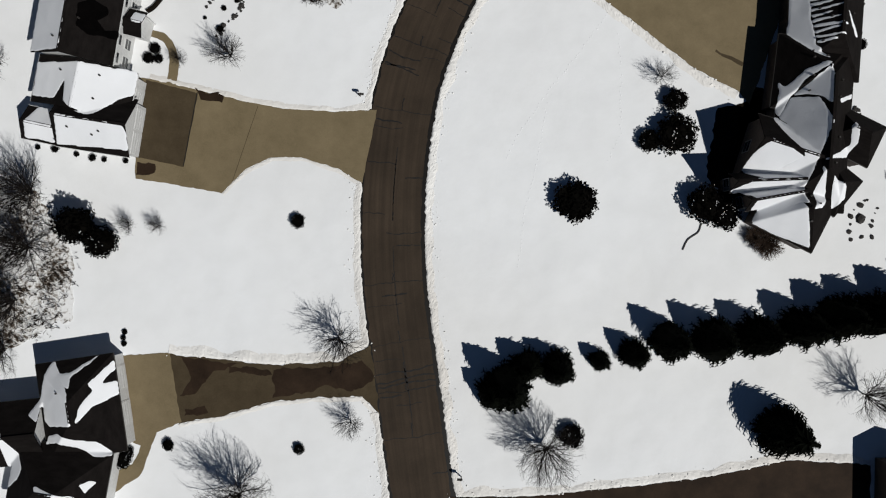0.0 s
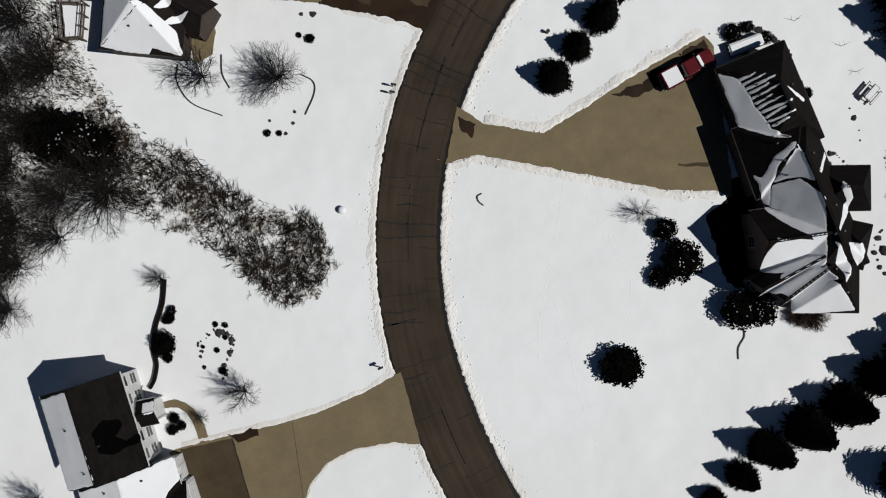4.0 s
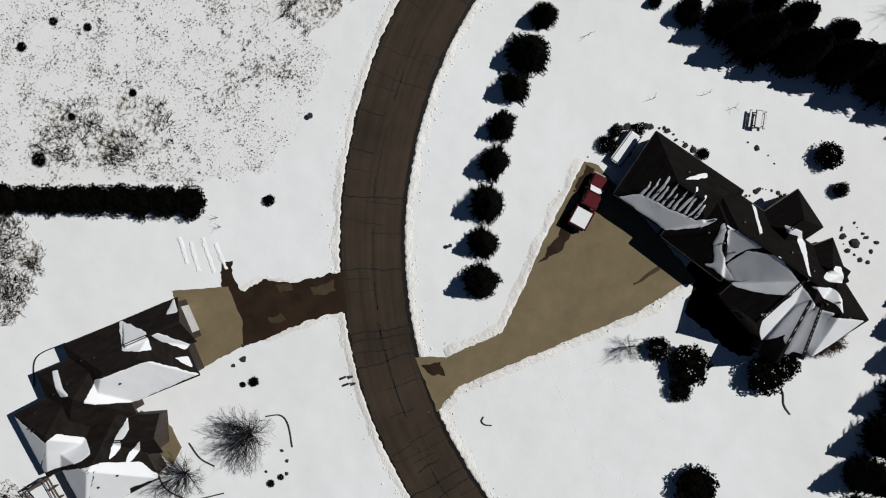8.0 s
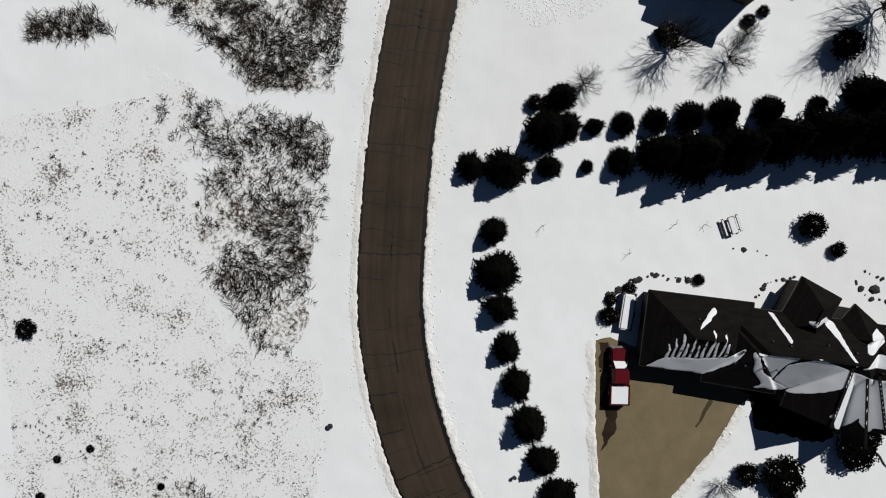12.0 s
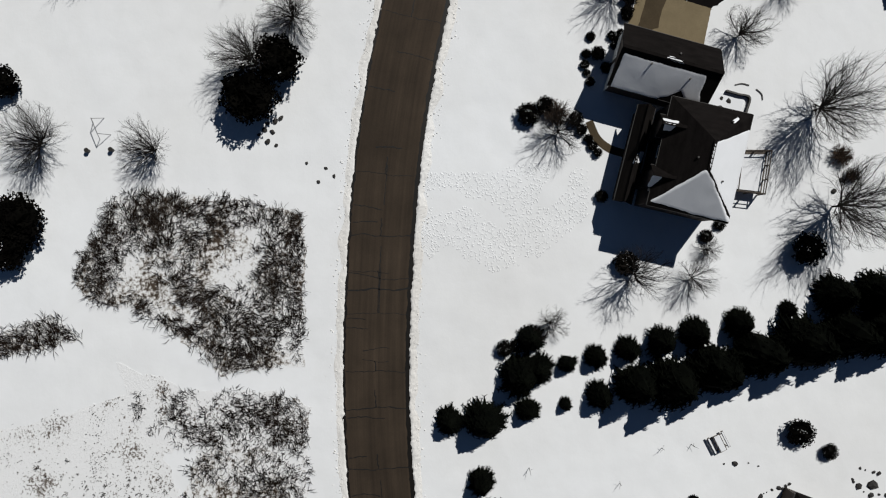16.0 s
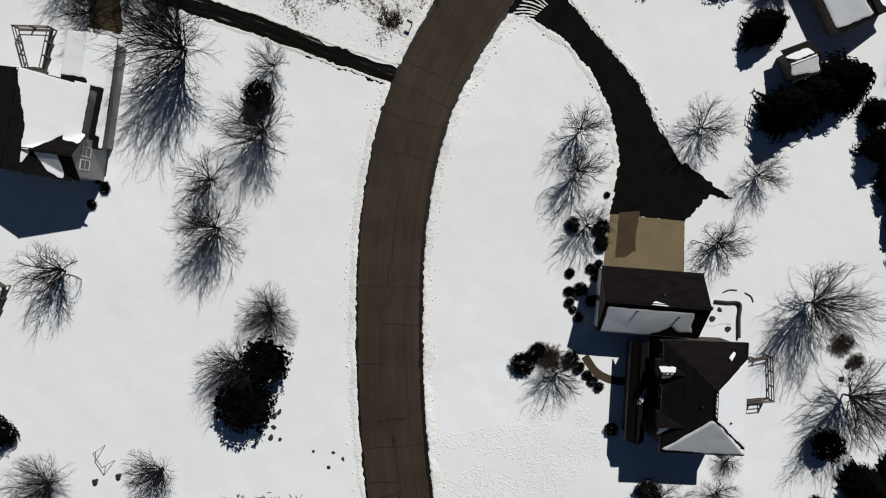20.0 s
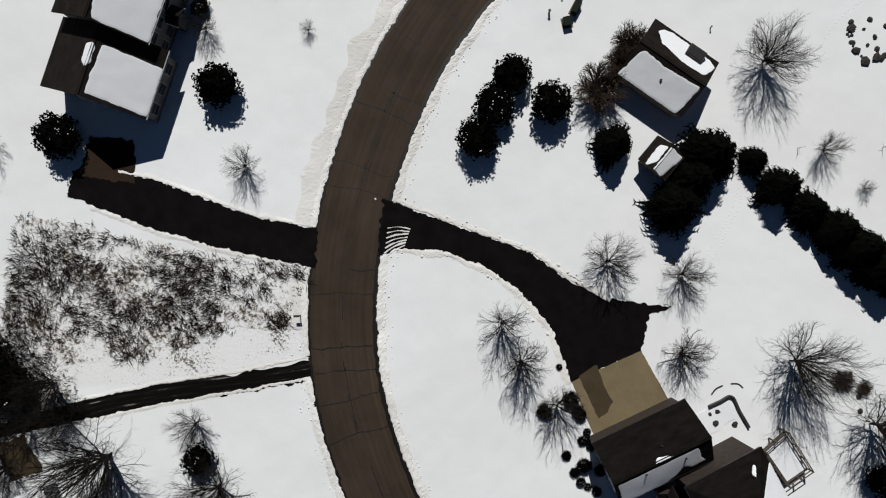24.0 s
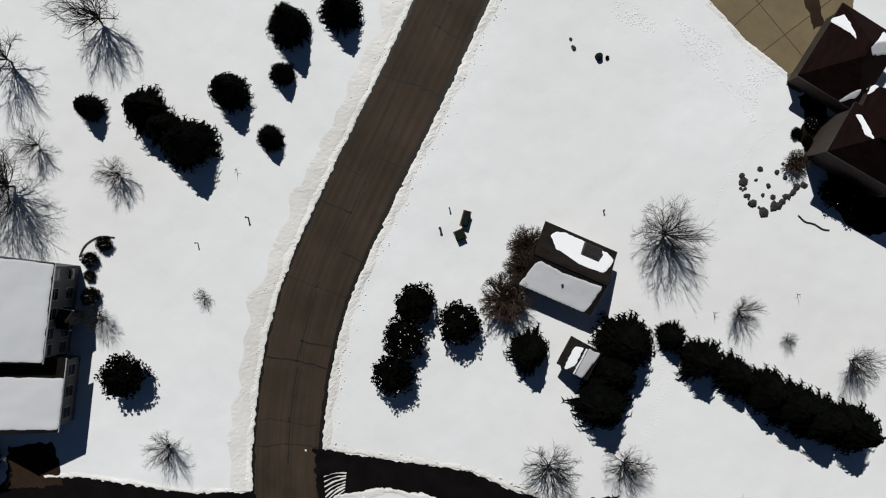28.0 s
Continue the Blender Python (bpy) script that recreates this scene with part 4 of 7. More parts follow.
def bank(name, line, width, height, seed, parent=None, gaps=(), shift=0.0, material=None, label=""):
    """A ridge of thrown-up snow along a line, on its left; open where it would lie in one of the gaps."""
    L = dense(line, 0.2)
    prof = [(0.0, -0.02), (0.08, 0.5), (0.22, 0.95), (0.38, 0.9), (0.55, 0.75), (0.7, 0.5), (0.86, 0.22), (1.0, -0.02)]
    V, Fc, last = [], [], None
    for i, p in enumerate(L):
        t = (L[min(i + 1, len(L) - 1)] - L[max(i - 1, 0)]).normalized()
        n = Vector((-t.y, t.x))
        mid = p + n * (shift + 0.3 * width)
        if any(inside(g, np.array([mid.x]), np.array([mid.y]))[0] for g in gaps):
            last = None
            continue
        k = len(V)
        w = width * (0.8 + 0.5 * noise.noise(Vector((i * 0.087, seed, 1))))
        h = height * (0.75 + 0.7 * noise.noise(Vector((i * 0.14, seed, 5))))
        e = 0.16 * noise.noise(Vector((i * 0.47, seed, 9))) + 0.14 * noise.noise(Vector((i * 0.11, seed, 2)))
        for j, (a, b) in enumerate(prof):
            q = p + n * (shift + e * (1 - a) + a * w)
            z = max(0.03, h) * b + (height * (0.3 * noise.noise(Vector((q.x * 2.3, q.y * 2.3, seed))) + 0.35 * noise.noise(Vector((q.x * 5.3, q.y * 5.3, seed)))) if 0 < j < 7 else 0)
            V.append((q.x, q.y, z))
        if last is not None:
            for j in range(7):
                Fc.append((last + j, k + j, k + j + 1, last + j + 1))
        last = k
    ob = part(name, (V, [], [f[::-1] for f in Fc]), material or BANK, parent, label)
    return ob
# ---- ground, street, drives ----
def ground_sheet():
    """One sheet of snow out to the horizon, finer and gently uneven where the camera passes."""
    xs = sorted(set([-2500.0, -900.0, -300.0] + [float(v) for v in range(-120, 241, 6)] + [420.0, 1000.0, 2500.0]))
    ys = sorted(set([-2500.0, -900.0, -300.0] + [float(v) for v in range(-120, 181, 6)] + [420.0, 1000.0, 2500.0]))
    V = [(x, y, 0.0) for y in ys for x in xs]
    n = len(xs)
    Fc = [(j * n + i, j * n + i + 1, (j + 1) * n + i + 1, (j + 1) * n + i) for j in range(len(ys) - 1) for i in range(n - 1)]
    return tagged(part("ground", (V, [], Fc), SNOW), "smooth white snow cover over wide lawns", "ground", kind="structure")


ground_sheet()
STREET = [(5.15, -61.47), (2.77, -41.57), (-0.33, -25.82), (-2.34, -15.10), (-4.29, -4.37), (-4.85, 6.52), (-3.62, 17.32), (0.31, 27.83), (6.41, 36.97), (15.02, 44.71),
          (24.19, 49.76), (34.51, 52.93), (45.33, 53.84), (56.19, 53.88), (66.91, 53.15), (77.67, 51.92), (88.29, 49.83), (98.79, 46.85), (108.54, 42.14),
          (116.66, 35.1), (122.9, 26.41), (127.45, 16.6), (129.9, 5.96), (131.7, -4.74), (133.7, -15.48), (138.0, -38.0), (142.0, -62.0)]
CENTRE = smooth_line(STREET, 10)
HALF = 3.25
street = tagged(uv_part("road", *ribbon(CENTRE, -HALF, HALF, 0.02), ROAD), "cracked brown-grey asphalt street cleared of snow", "road", kind="structure")
FINE_CENTRE = dense(CENTRE, 0.14)
# dark strips: snow-bank shadow and meltwater in one colour, wider on the right
for side, sd, wide, amp in ((1, 3, 0.12, 0.20), (-1, 8, 0.34, 0.13)):
    V, Fc, uv = ribbon(FINE_CENTRE, side * (HALF + 0.20), side * (HALF - wide), 0.026, sd, amp)
    uv_part("shade_wet_edge", V, Fc, uv, SHADE_WET_ASPHALT, street, "dark strip of painted bank shadow and meltwater along the street edge")


def cracks():
    """Sealed and open cracks across the street, and some along it."""
    rnd = random.Random(5)
    V, Fc = [], []
    L = dense(CENTRE, 0.25)

    def strip(pts, w):
        for a, b in zip(pts, pts[1:]):
            t = (b - a).normalized()
            n = Vector((-t.y, t.x)) * w * rnd.uniform(0.6, 1.3) * 0.5
            k = len(V)
            V.extend([(*(a - n), 0.0), (*(b - n), 0.0), (*(b + n), 0.0), (*(a + n), 0.0)])
            Fc.append((k, k + 1, k + 2, k + 3))
    i = 6
    while i < len(L) - 8:
        t = (L[i + 1] - L[i]).normalized()
        n = Vector((-t.y, t.x))
        kind = rnd.random()
        lo, hi = (-3.1, 3.1) if kind < 0.38 else (-3.0, rnd.uniform(-1.5, 1.0)) if kind < 0.62 else (rnd.uniform(-1.0, 1.2), 3.0) if kind < 0.86 else (-1.2, 1.4)
        pts, off = [], 0.0
        m = int((hi - lo) / 0.28) + 2
        for k in range(m):
            off += rnd.uniform(-0.09, 0.09)
            pts.append(L[i] + n * (lo + (hi - lo) * k / (m - 1)) + t * off)
        strip(pts, rnd.choice((0.05, 0.07, 0.09, 0.14)))
        if kind < 0.25:
            q = pts[m // 2]
            strip([q + t * 0.25 * k + n * rnd.uniform(-0.08, 0.08) for k in range(rnd.randint(3, 9))], 0.10)
        i += rnd.choice((2, 3, 4, 5, 7, 10, 14)) if i < 0.55 * len(L) else rnd.choice((9, 14, 20, 28))
    for base in (-0.1, 0.0):
        j = 0
        while j < len(L) - 40:
            if rnd.random() < 0.5:
                seg = L[j:j + rnd.randint(10, 36)]
                strip([p + Vector((rnd.uniform(-0.03, 0.03), base + rnd.uniform(-0.03, 0.03))) for p in seg], 0.08)
            j += 40
    return [(x, y, 0.030) for x, y, _ in V], [], Fc


tagged(part("crack", cracks(), CRACK, street, "dark cracks in the asphalt"), kind="stuff")


def drive(name, outline, material, label, z=0.034, amp=0.16, seed=1, kind="structure", fine=False):
    edge = ragged(outline, 0.16, amp, seed, 2.1) if fine else ragged(outline, 0.3, amp, seed)
    return tagged(plate(name, edge, -0.05, z, material), label, "driveway", kind=kind)


def wet(parent, outline, seed, material=WET_BROWN, z=0.042, amp=0.35, label="dark meltwater stain"):
    return plate("wet_patch", ragged(outline, 0.3, amp, seed, 0.9), z - 0.003, z, material, parent, label)


d = drive("driveway_colonial", D1, CONCRETE, "tan concrete driveway cleared between snowy lawns", amp=0.10, seed=2)
wet(d, D1WET, 4, WET_CONCRETE, amp=0.10, label="newer darker concrete pad")
wet(d, [(-26.07, 14.36), (-23.04, 13.82), (-23.2, 13.01), (-25.41, 13.29)], 5)
wet(d, [(-31.56, 6.55), (-29.65, 6.36), (-29.69, 5.35), (-31.39, 5.16)], 6)
plate("joint", [(-25.75, 13.98), (-25.65, 13.98), (-26.64, 6.32), (-26.74, 6.31)], 0.040, 0.044, CRACK, d)
plate("joint", [(-19.39, 12.92), (-19.34, 12.92), (-21.56, 4.89), (-21.61, 4.89)], 0.036, 0.038, WET_CONCRETE, d)
tagged(plate("front_walk", ragged(D1W, 0.3, 0.08, 7), -0.05, 0.032, CONCRETE), "curved tan concrete front walk", "path", kind="structure")
d = drive("driveway_hipped", D0, CONCRETE, "tan concrete driveway with a walk round the bed", amp=0.12, seed=3)
d = drive("driveway_wet", D0B, WET_CONCRETE, "damp brown driveway with dark meltwater", z=0.030, amp=0.22, seed=4)
wet(d, [(-25.98, -13.38), (-23.47, -13.54), (-19.95, -13.75), (-22.4, -14.88), (-24.27, -17.19), (-25.76, -17.47), (-24.67, -15.41)], 11, WET_BROWN, 0.042, 0.3)
wet(d, [(-20.94, -14.01), (-16.94, -13.99), (-16.49, -14.77), (-20.9, -14.7)], 12, WET_BROWN)
wet(d, [(-16.33, -14.16), (-10.94, -13.67), (-6.99, -12.65), (-5.89, -14.6), (-7.81, -16.1), (-10.85, -15.46), (-12.8, -16.37), (-15.97, -17.14)], 13, WET_BROWN)
wet(d, [(-25.04, -19.63), (-22.68, -18.91), (-23.32, -18.14), (-24.9, -18.62)], 14, WET_BROWN)
d = drive("driveway_corner", D10, WET_BROWN, "brown driveway edged by snow", amp=0.15, seed=5)
d = drive("driveway_manor", D2, CONCRETE, "broad tan concrete driveway narrowing to the street", amp=0.14, seed=6)
wet(d, [(35.2, 32.0), (35.4, 30.9), (32.0, 29.6), (26.5, 29.3), (24.4, 30.4), (27.5, 30.4), (29.0, 31.2), (31.0, 30.4), (33.0, 31.6)], 15, WET_BROWN, amp=0.4)
wet(d, [(8.8, 35.0), (10.2, 33.4), (9.4, 32.2), (8.6, 33.0)], 16, WET_BROWN)
wet(d, [(30.6, 20.1), (27.6, 21.3), (27.5, 21.1), (30.4, 19.7)], 17, WET_CONCRETE, amp=0.1)
d = drive("driveway_ranch", D3, CONCRETE, "tan concrete apron before a garage", amp=0.12, seed=7)
d = drive("driveway_ranch_wet", D3B, WET_BROWN, "dark brown wet driveway with thawing snow", z=0.030, amp=0.25, seed=8)
wet(d, [(7.6, 51.6), (8.6, 50.6), (8.0, 50.0), (7.2, 51.0)], 18, WET_CONCRETE)
wet(d, [(9.4, 48.6), (11.2, 47.2), (10.6, 46.4), (9.0, 47.8)], 19, WET_CONCRETE)
wet(d, [(4.4, 50.6), (5.6, 49.6), (5.0, 49.0), (4.0, 50.0)], 20, WET_CONCRETE)
d = drive("driveway_two_storey", D4, BLACKTOP, "black asphalt driveway curving to the house", amp=0.26, seed=9, fine=True)
plate("wet_patch", ragged([(101.8, 19.2), (97.5, 18.0), (94.2, 15.4), (92.6, 14.0), (93.6, 15.8), (92.6, 18.0), (96.5, 19.4)], 0.25, 0.35, 33), 0.030, 0.0315, BLACKTOP, d)
d = drive("garage_apron", D4C, CONCRETE, "tan concrete apron at the garage", z=0.040, amp=0.06, seed=10)
wet(d, [(93.9, 25.2), (93.5, 23.2), (92.3, 23.7), (91.2, 24.2), (89.8, 24.5), (89.5, 25.6), (89.6, 26.6), (91.6, 26.0)], 21, WET_CONCRETE, 0.046, amp=0.12)
d = drive("driveway_gray", D6, BLACKTOP, "black asphalt driveway to the gray house", amp=0.28, seed=11, fine=True)
d = drive("garage_apron_gray", D6C, WET_BROWN, "slushy concrete apron at the garage", z=0.044, amp=0.35, seed=12)
LANE_LINE = smooth_line([(110.9, 42.4), (115.6, 49.6), (119.8, 55.6), (124.0, 62.6), (128.2, 70.0), (131.5, 76.0), (136.0, 84.0)], 10)
tagged(uv_part("lane", *ribbon(dense(LANE_LINE, 0.2), -0.95, 0.95, 0.018, 4, 0.42), LANE), "narrow rutted lane of dark earth and packed snow", "lane", kind="structure")
drive("parking_pad", D5B, WET_CONCRETE, "brown parking pad behind the white house", z=0.024, amp=0.4, seed=13)
d = drive("driveway_maroon", D8, CONCRETE, "tan concrete driveway of the maroon-roofed house", amp=0.12, seed=14)
wet(d, [(103.6, -33.6), (106.6, -36.0), (105.6, -36.8), (103.0, -34.6)], 22)
for a, b in JOINTS8:
    a, b = Vector(a), Vector(b)
    n = Vector((a.y - b.y, b.x - a.x)).normalized() * 0.035
    plate("joint", [a - n, b - n, b + n, a + n], 0.036, 0.039, WET_CONCRETE, d)
# black sheets that darken the house shadows on the beds and the snow
for bed in (BED2A, SHADE2C, SHADE8):
    tagged(plate("shaded_bed", ragged(bed, 0.3, 0.3, 51, 1.5), -0.04, 0.014, BED_SHADE_WALL), "dark bed along the house with its deep shade put into the colour", "garden bed", kind="structure")

# thrown-up snow along the street and the drives
OPENINGS = [D1, D0B, D10, D2, D3B, D4, D6, D5]


def offset(line, d):
    out = []
    for i, p in enumerate(line):
        t = (line[min(i + 1, len(line) - 1)] - line[max(i - 1, 0)]).normalized()
        out.append(p + Vector((-t.y, t.x)) * d)
    return out


tagged(bank("snow_bank", offset(CENTRE, HALF + 0.06), 1.0, 0.11, 3, gaps=OPENINGS), "ridge of ploughed snow along the street", "snow bank", kind="stuff")
tagged(bank("snow_bank", offset(CENTRE, -HALF - 0.02)[::-1], 1.1, 0.13, 6, gaps=OPENINGS), "ridge of ploughed snow along the street", "snow bank", kind="stuff")
tagged(bank("snow_bank", offset(CENTRE[185:], HALF + 0.5), 2.2, 0.075, 9, gaps=OPENINGS, material=GRITTY), "broad gritty strip of old ploughed snow", "snow bank", kind="stuff")
for k, (line, w, h) in enumerate((
        (D1[0:6][::-1], 0.7, 0.16), (D1[8:14], 0.5, 0.12), (D0B[0:5], 1.3, 0.30), (D0B[5:11], 0.6, 0.15), (D10[0:6], 1.1, 0.26),
        (D2[1:6], 1.2, 0.28), (D2[10:16], 1.1, 0.26), (D3B[4:7], 0.6, 0.16), (D3B[7:11], 0.6, 0.18), (D4[0:6], 0.7, 0.2),
        (D4[8:14], 0.8, 0.2), (D6[2:7], 0.6, 0.16), (D6[7:12], 0.6, 0.14), (D8[0:3], 0.7, 0.15), (D5[0:5], 0.5, 0.12), (D5[7:12], 0.5, 0.12))):
    # the bank lies outside the drive: try both sides by the outline's middle
    own = [D1, D1, D0B, D0B, D10, D2, D2, D3B, D3B, D4, D4, D6, D6, D8, D5, D5][k]
    area = sum(a[0] * b[1] - a[1] * b[0] for a, b in zip(own, own[1:] + own[:1]))
    line = list(line)
    forward = own.index(line[1]) > own.index(line[0])
    if (area > 0) == forward:
        line = line[::-1]
    gap = [[tuple(q) for q in offset(CENTRE, HALF + 0.2)] + [tuple(q) for q in offset(CENTRE, -HALF - 0.2)[::-1]]]
    tagged(bank("snow_bank", line, w, 0.45 * h, 20 + k, gaps=gap), "low ridge of shovelled snow beside a driveway", "snow bank", kind="stuff")


for k, line in enumerate((RUT_A, RUT_B, RUT_C, RUT_D)):
    tagged(bank("snow_ridge", line, 0.6, 0.09, 70 + k, material=SNOW), "low ridge of pushed snow on the lawn", "snow", kind="stuff")


def clods():
    """Lumps of broken snow strewn along the ploughed edges."""
    rnd = random.Random(9)
    ico = bmesh.new()
    bmesh.ops.create_icosphere(ico, subdivisions=1, radius=1.0)
    base = [v.co.copy() for v in ico.verts]
    tri = [tuple(v.index for v in f.verts) for f in ico.faces]
    ico.free()
    V, Fc = [], []

    def lump(x, y, r):
        k = len(V)
        sx, sy, sz = r * rnd.uniform(0.7, 1.4), r * rnd.uniform(0.7, 1.4), r * rnd.uniform(0.5, 0.9)
        for c in base:
            j = rnd.uniform(0.75, 1.2)
            V.append((x + c.x * sx * j, y + c.y * sy * j, 0.02 + max(-0.02, c.z * sz * j + sz * 0.5)))
        Fc.extend(tuple(k + i for i in t) for t in tri)
    for side in (1, -1):
        base_line = dense(CENTRE, 0.11)
        for i in range(1, len(base_line) - 1):
            t = (base_line[i + 1] - base_line[i - 1]).normalized()
            q = base_line[i] + Vector((-t.y, t.x)) * side * (HALF + 0.15 + abs(rnd.gauss(0, 0.6)))
            if not any(inside(g, np.array([q.x]), np.array([q.y]))[0] for g in OPENINGS):
                lump(q.x, q.y, rnd.choice((0.03, 0.04, 0.055, 0.08)))
    for line in (D0B[0:5], D10[0:6], D2[1:6], D2[10:16], D4[0:6], D4[9:14], D8[0:3]):
        for p in dense(line, 0.22):
            q = p + Vector((rnd.gauss(0, 0.5), rnd.gauss(0, 0.5)))
            if not any(inside(g, np.array([q.x]), np.array([q.y]))[0] for g in OPENINGS + [D8, D1]):
                lump(q.x, q.y, rnd.choice((0.04, 0.06, 0.08, 0.12)))
    return V, [], Fc


tagged(part("snow_clods", clods(), BANK), "broken lumps of ploughed snow along the edges", "snow", kind="stuff")


def trodden(outline, n, seed, size=(0.10, 0.22)):
    """Dents and ridges of foot-trodden snow."""
    rnd = random.Random(seed)
    V, Fc = [], []
    xs, ys = [p[0] for p in outline], [p[1] for p in outline]
    for _ in range(n):
        x, y = rnd.uniform(min(xs), max(xs)), rnd.uniform(min(ys), max(ys))
        if not inside(outline, np.array([x]), np.array([y]))[0] or noise.noise(Vector((x * 0.25, y * 0.25, seed))) < -0.15:
            continue
        r, a = rnd.uniform(*size), rnd.uniform(0, 6.28)
        k = len(V)
        for i in range(6):
            b = a + i * 1.047
            s = 1.5 if i % 3 == 0 else 0.8
            V.append((x + r * s * math.cos(b), y + r * s * math.sin(b), 0.001))
        V.append((x + 0.3 * r, y + 0.2 * r, 0.02 + r * 0.3))
        Fc.extend((k + i, k + (i + 1) % 6, k + 6) for i in range(6))
    return V, [], Fc


tagged(part("trodden_snow", trodden(FOOT, 3200, 4, (0.05, 0.13)), SNOW), "trampled snow with many footprints", "snow", kind="stuff")
tagged(part("trodden_snow", trodden(FOOT8, 1500, 6, (0.04, 0.10)), SNOW), "trampled snow beside a driveway", "snow", kind="stuff")


def tracks(pts, seed):
    """A line of single footprints: small dents thrown up round dark holes."""
    rnd = random.Random(seed)
    V, Fc = [], []
    for i, p in enumerate(dense(pts, 0.42)):
        x, y = p.x + rnd.uniform(-0.12, 0.12), p.y + rnd.uniform(-0.12, 0.12)
        k = len(V)
        for j in range(6):
            V.append((x + 0.08 * math.cos(j * 1.047), y + 0.10 * math.sin(j * 1.047), 0.001))
        V.append((x, y, 0.03))
        Fc.extend((k + j, k + (j + 1) % 6, k + 6) for j in range(6))
    return V, [], Fc
# ---- houses ----
def roof_height(blocks, X, Y):
    """Height of the highest roof over the places X, Y (numpy)."""
    Z = np.zeros(X.shape)
    for form, cx, cy, a, L, W, e, r in blocks:
        c, s = math.cos(radians(a)), math.sin(radians(a))
        u, v = (X - cx) * c + (Y - cy) * s, -(X - cx) * s + (Y - cy) * c
        z = r * (1 - np.abs(v) / (W / 2))
        if form == "hip":
            z = np.minimum(z, r * (L / 2 - np.abs(u)) / (W / 2))
        on = (np.abs(u) <= L / 2) & (np.abs(v) <= W / 2)
        Z = np.maximum(Z, np.where(on, e + z, 0))
    return Z


def roof_mesh(form, L, W, e, r, t=0.17):
    bm = bmesh.new()
    x, y = L / 2, W / 2
    k = x if form == "gable" else max(0.0, x - y)
    top = [bm.verts.new(c) for c in ((-x, -y, e), (x, -y, e), (x, y, e), (-x, y, e), (-k, 0, e + r), (k, 0, e + r))]
    if form == "gable":
        low = [bm.verts.new((v.co.x, v.co.y, v.co.z - t)) for v in top]
        for q, rev in ((top, 0), (low, 1)):
            for f in ((0, 1, 5, 4), (2, 3, 4, 5)):
                bm.faces.new([q[i] for i in (f[::-1] if rev else f)])
        for a, b in ((0, 1), (1, 5), (5, 2), (2, 3), (3, 4), (4, 0)):
            bm.faces.new((top[a], low[a], low[b], top[b]))
    else:
        low = [bm.verts.new((v.co.x, v.co.y, v.co.z - t)) for v in top[:4]]
        for f in ((0, 1, 5, 4), (2, 3, 4, 5), (1, 2, 5), (3, 0, 4)):
            bm.faces.new([top[i] for i in f])
        bm.faces.new(low[::-1])
        for a, b in ((0, 1), (1, 2), (2, 3), (3, 0)):
            bm.faces.new((top[a], low[a], low[b], top[b]))
    bmesh.ops.recalc_face_normals(bm, faces=bm.faces)
    return bm


def wall_mesh(form, L, W, e, r, inset=0.35):
    bm = bmesh.new()
    x, y = L / 2 - inset, W / 2 - inset
    if form == "hip":
        box(bm, -x, -y, 0, x, y, e - 0.12)
        return bm
    es = e + r * inset / (W / 2) - 0.2
    prof = [(-y, 0), (y, 0), (y, es), (0, e + r - 0.22), (-y, es)]
    ends = [[bm.verts.new((q, a, b)) for a, b in prof] for q in (-x, x)]
    bm.faces.new(ends[0][::-1])
    bm.faces.new(ends[1])
    for i in range(5):
        j = (i + 1) % 5
        bm.faces.new((ends[0][i], ends[0][j], ends[1][j], ends[1][i]))
    bmesh.ops.recalc_face_normals(bm, faces=bm.faces)
    return bm


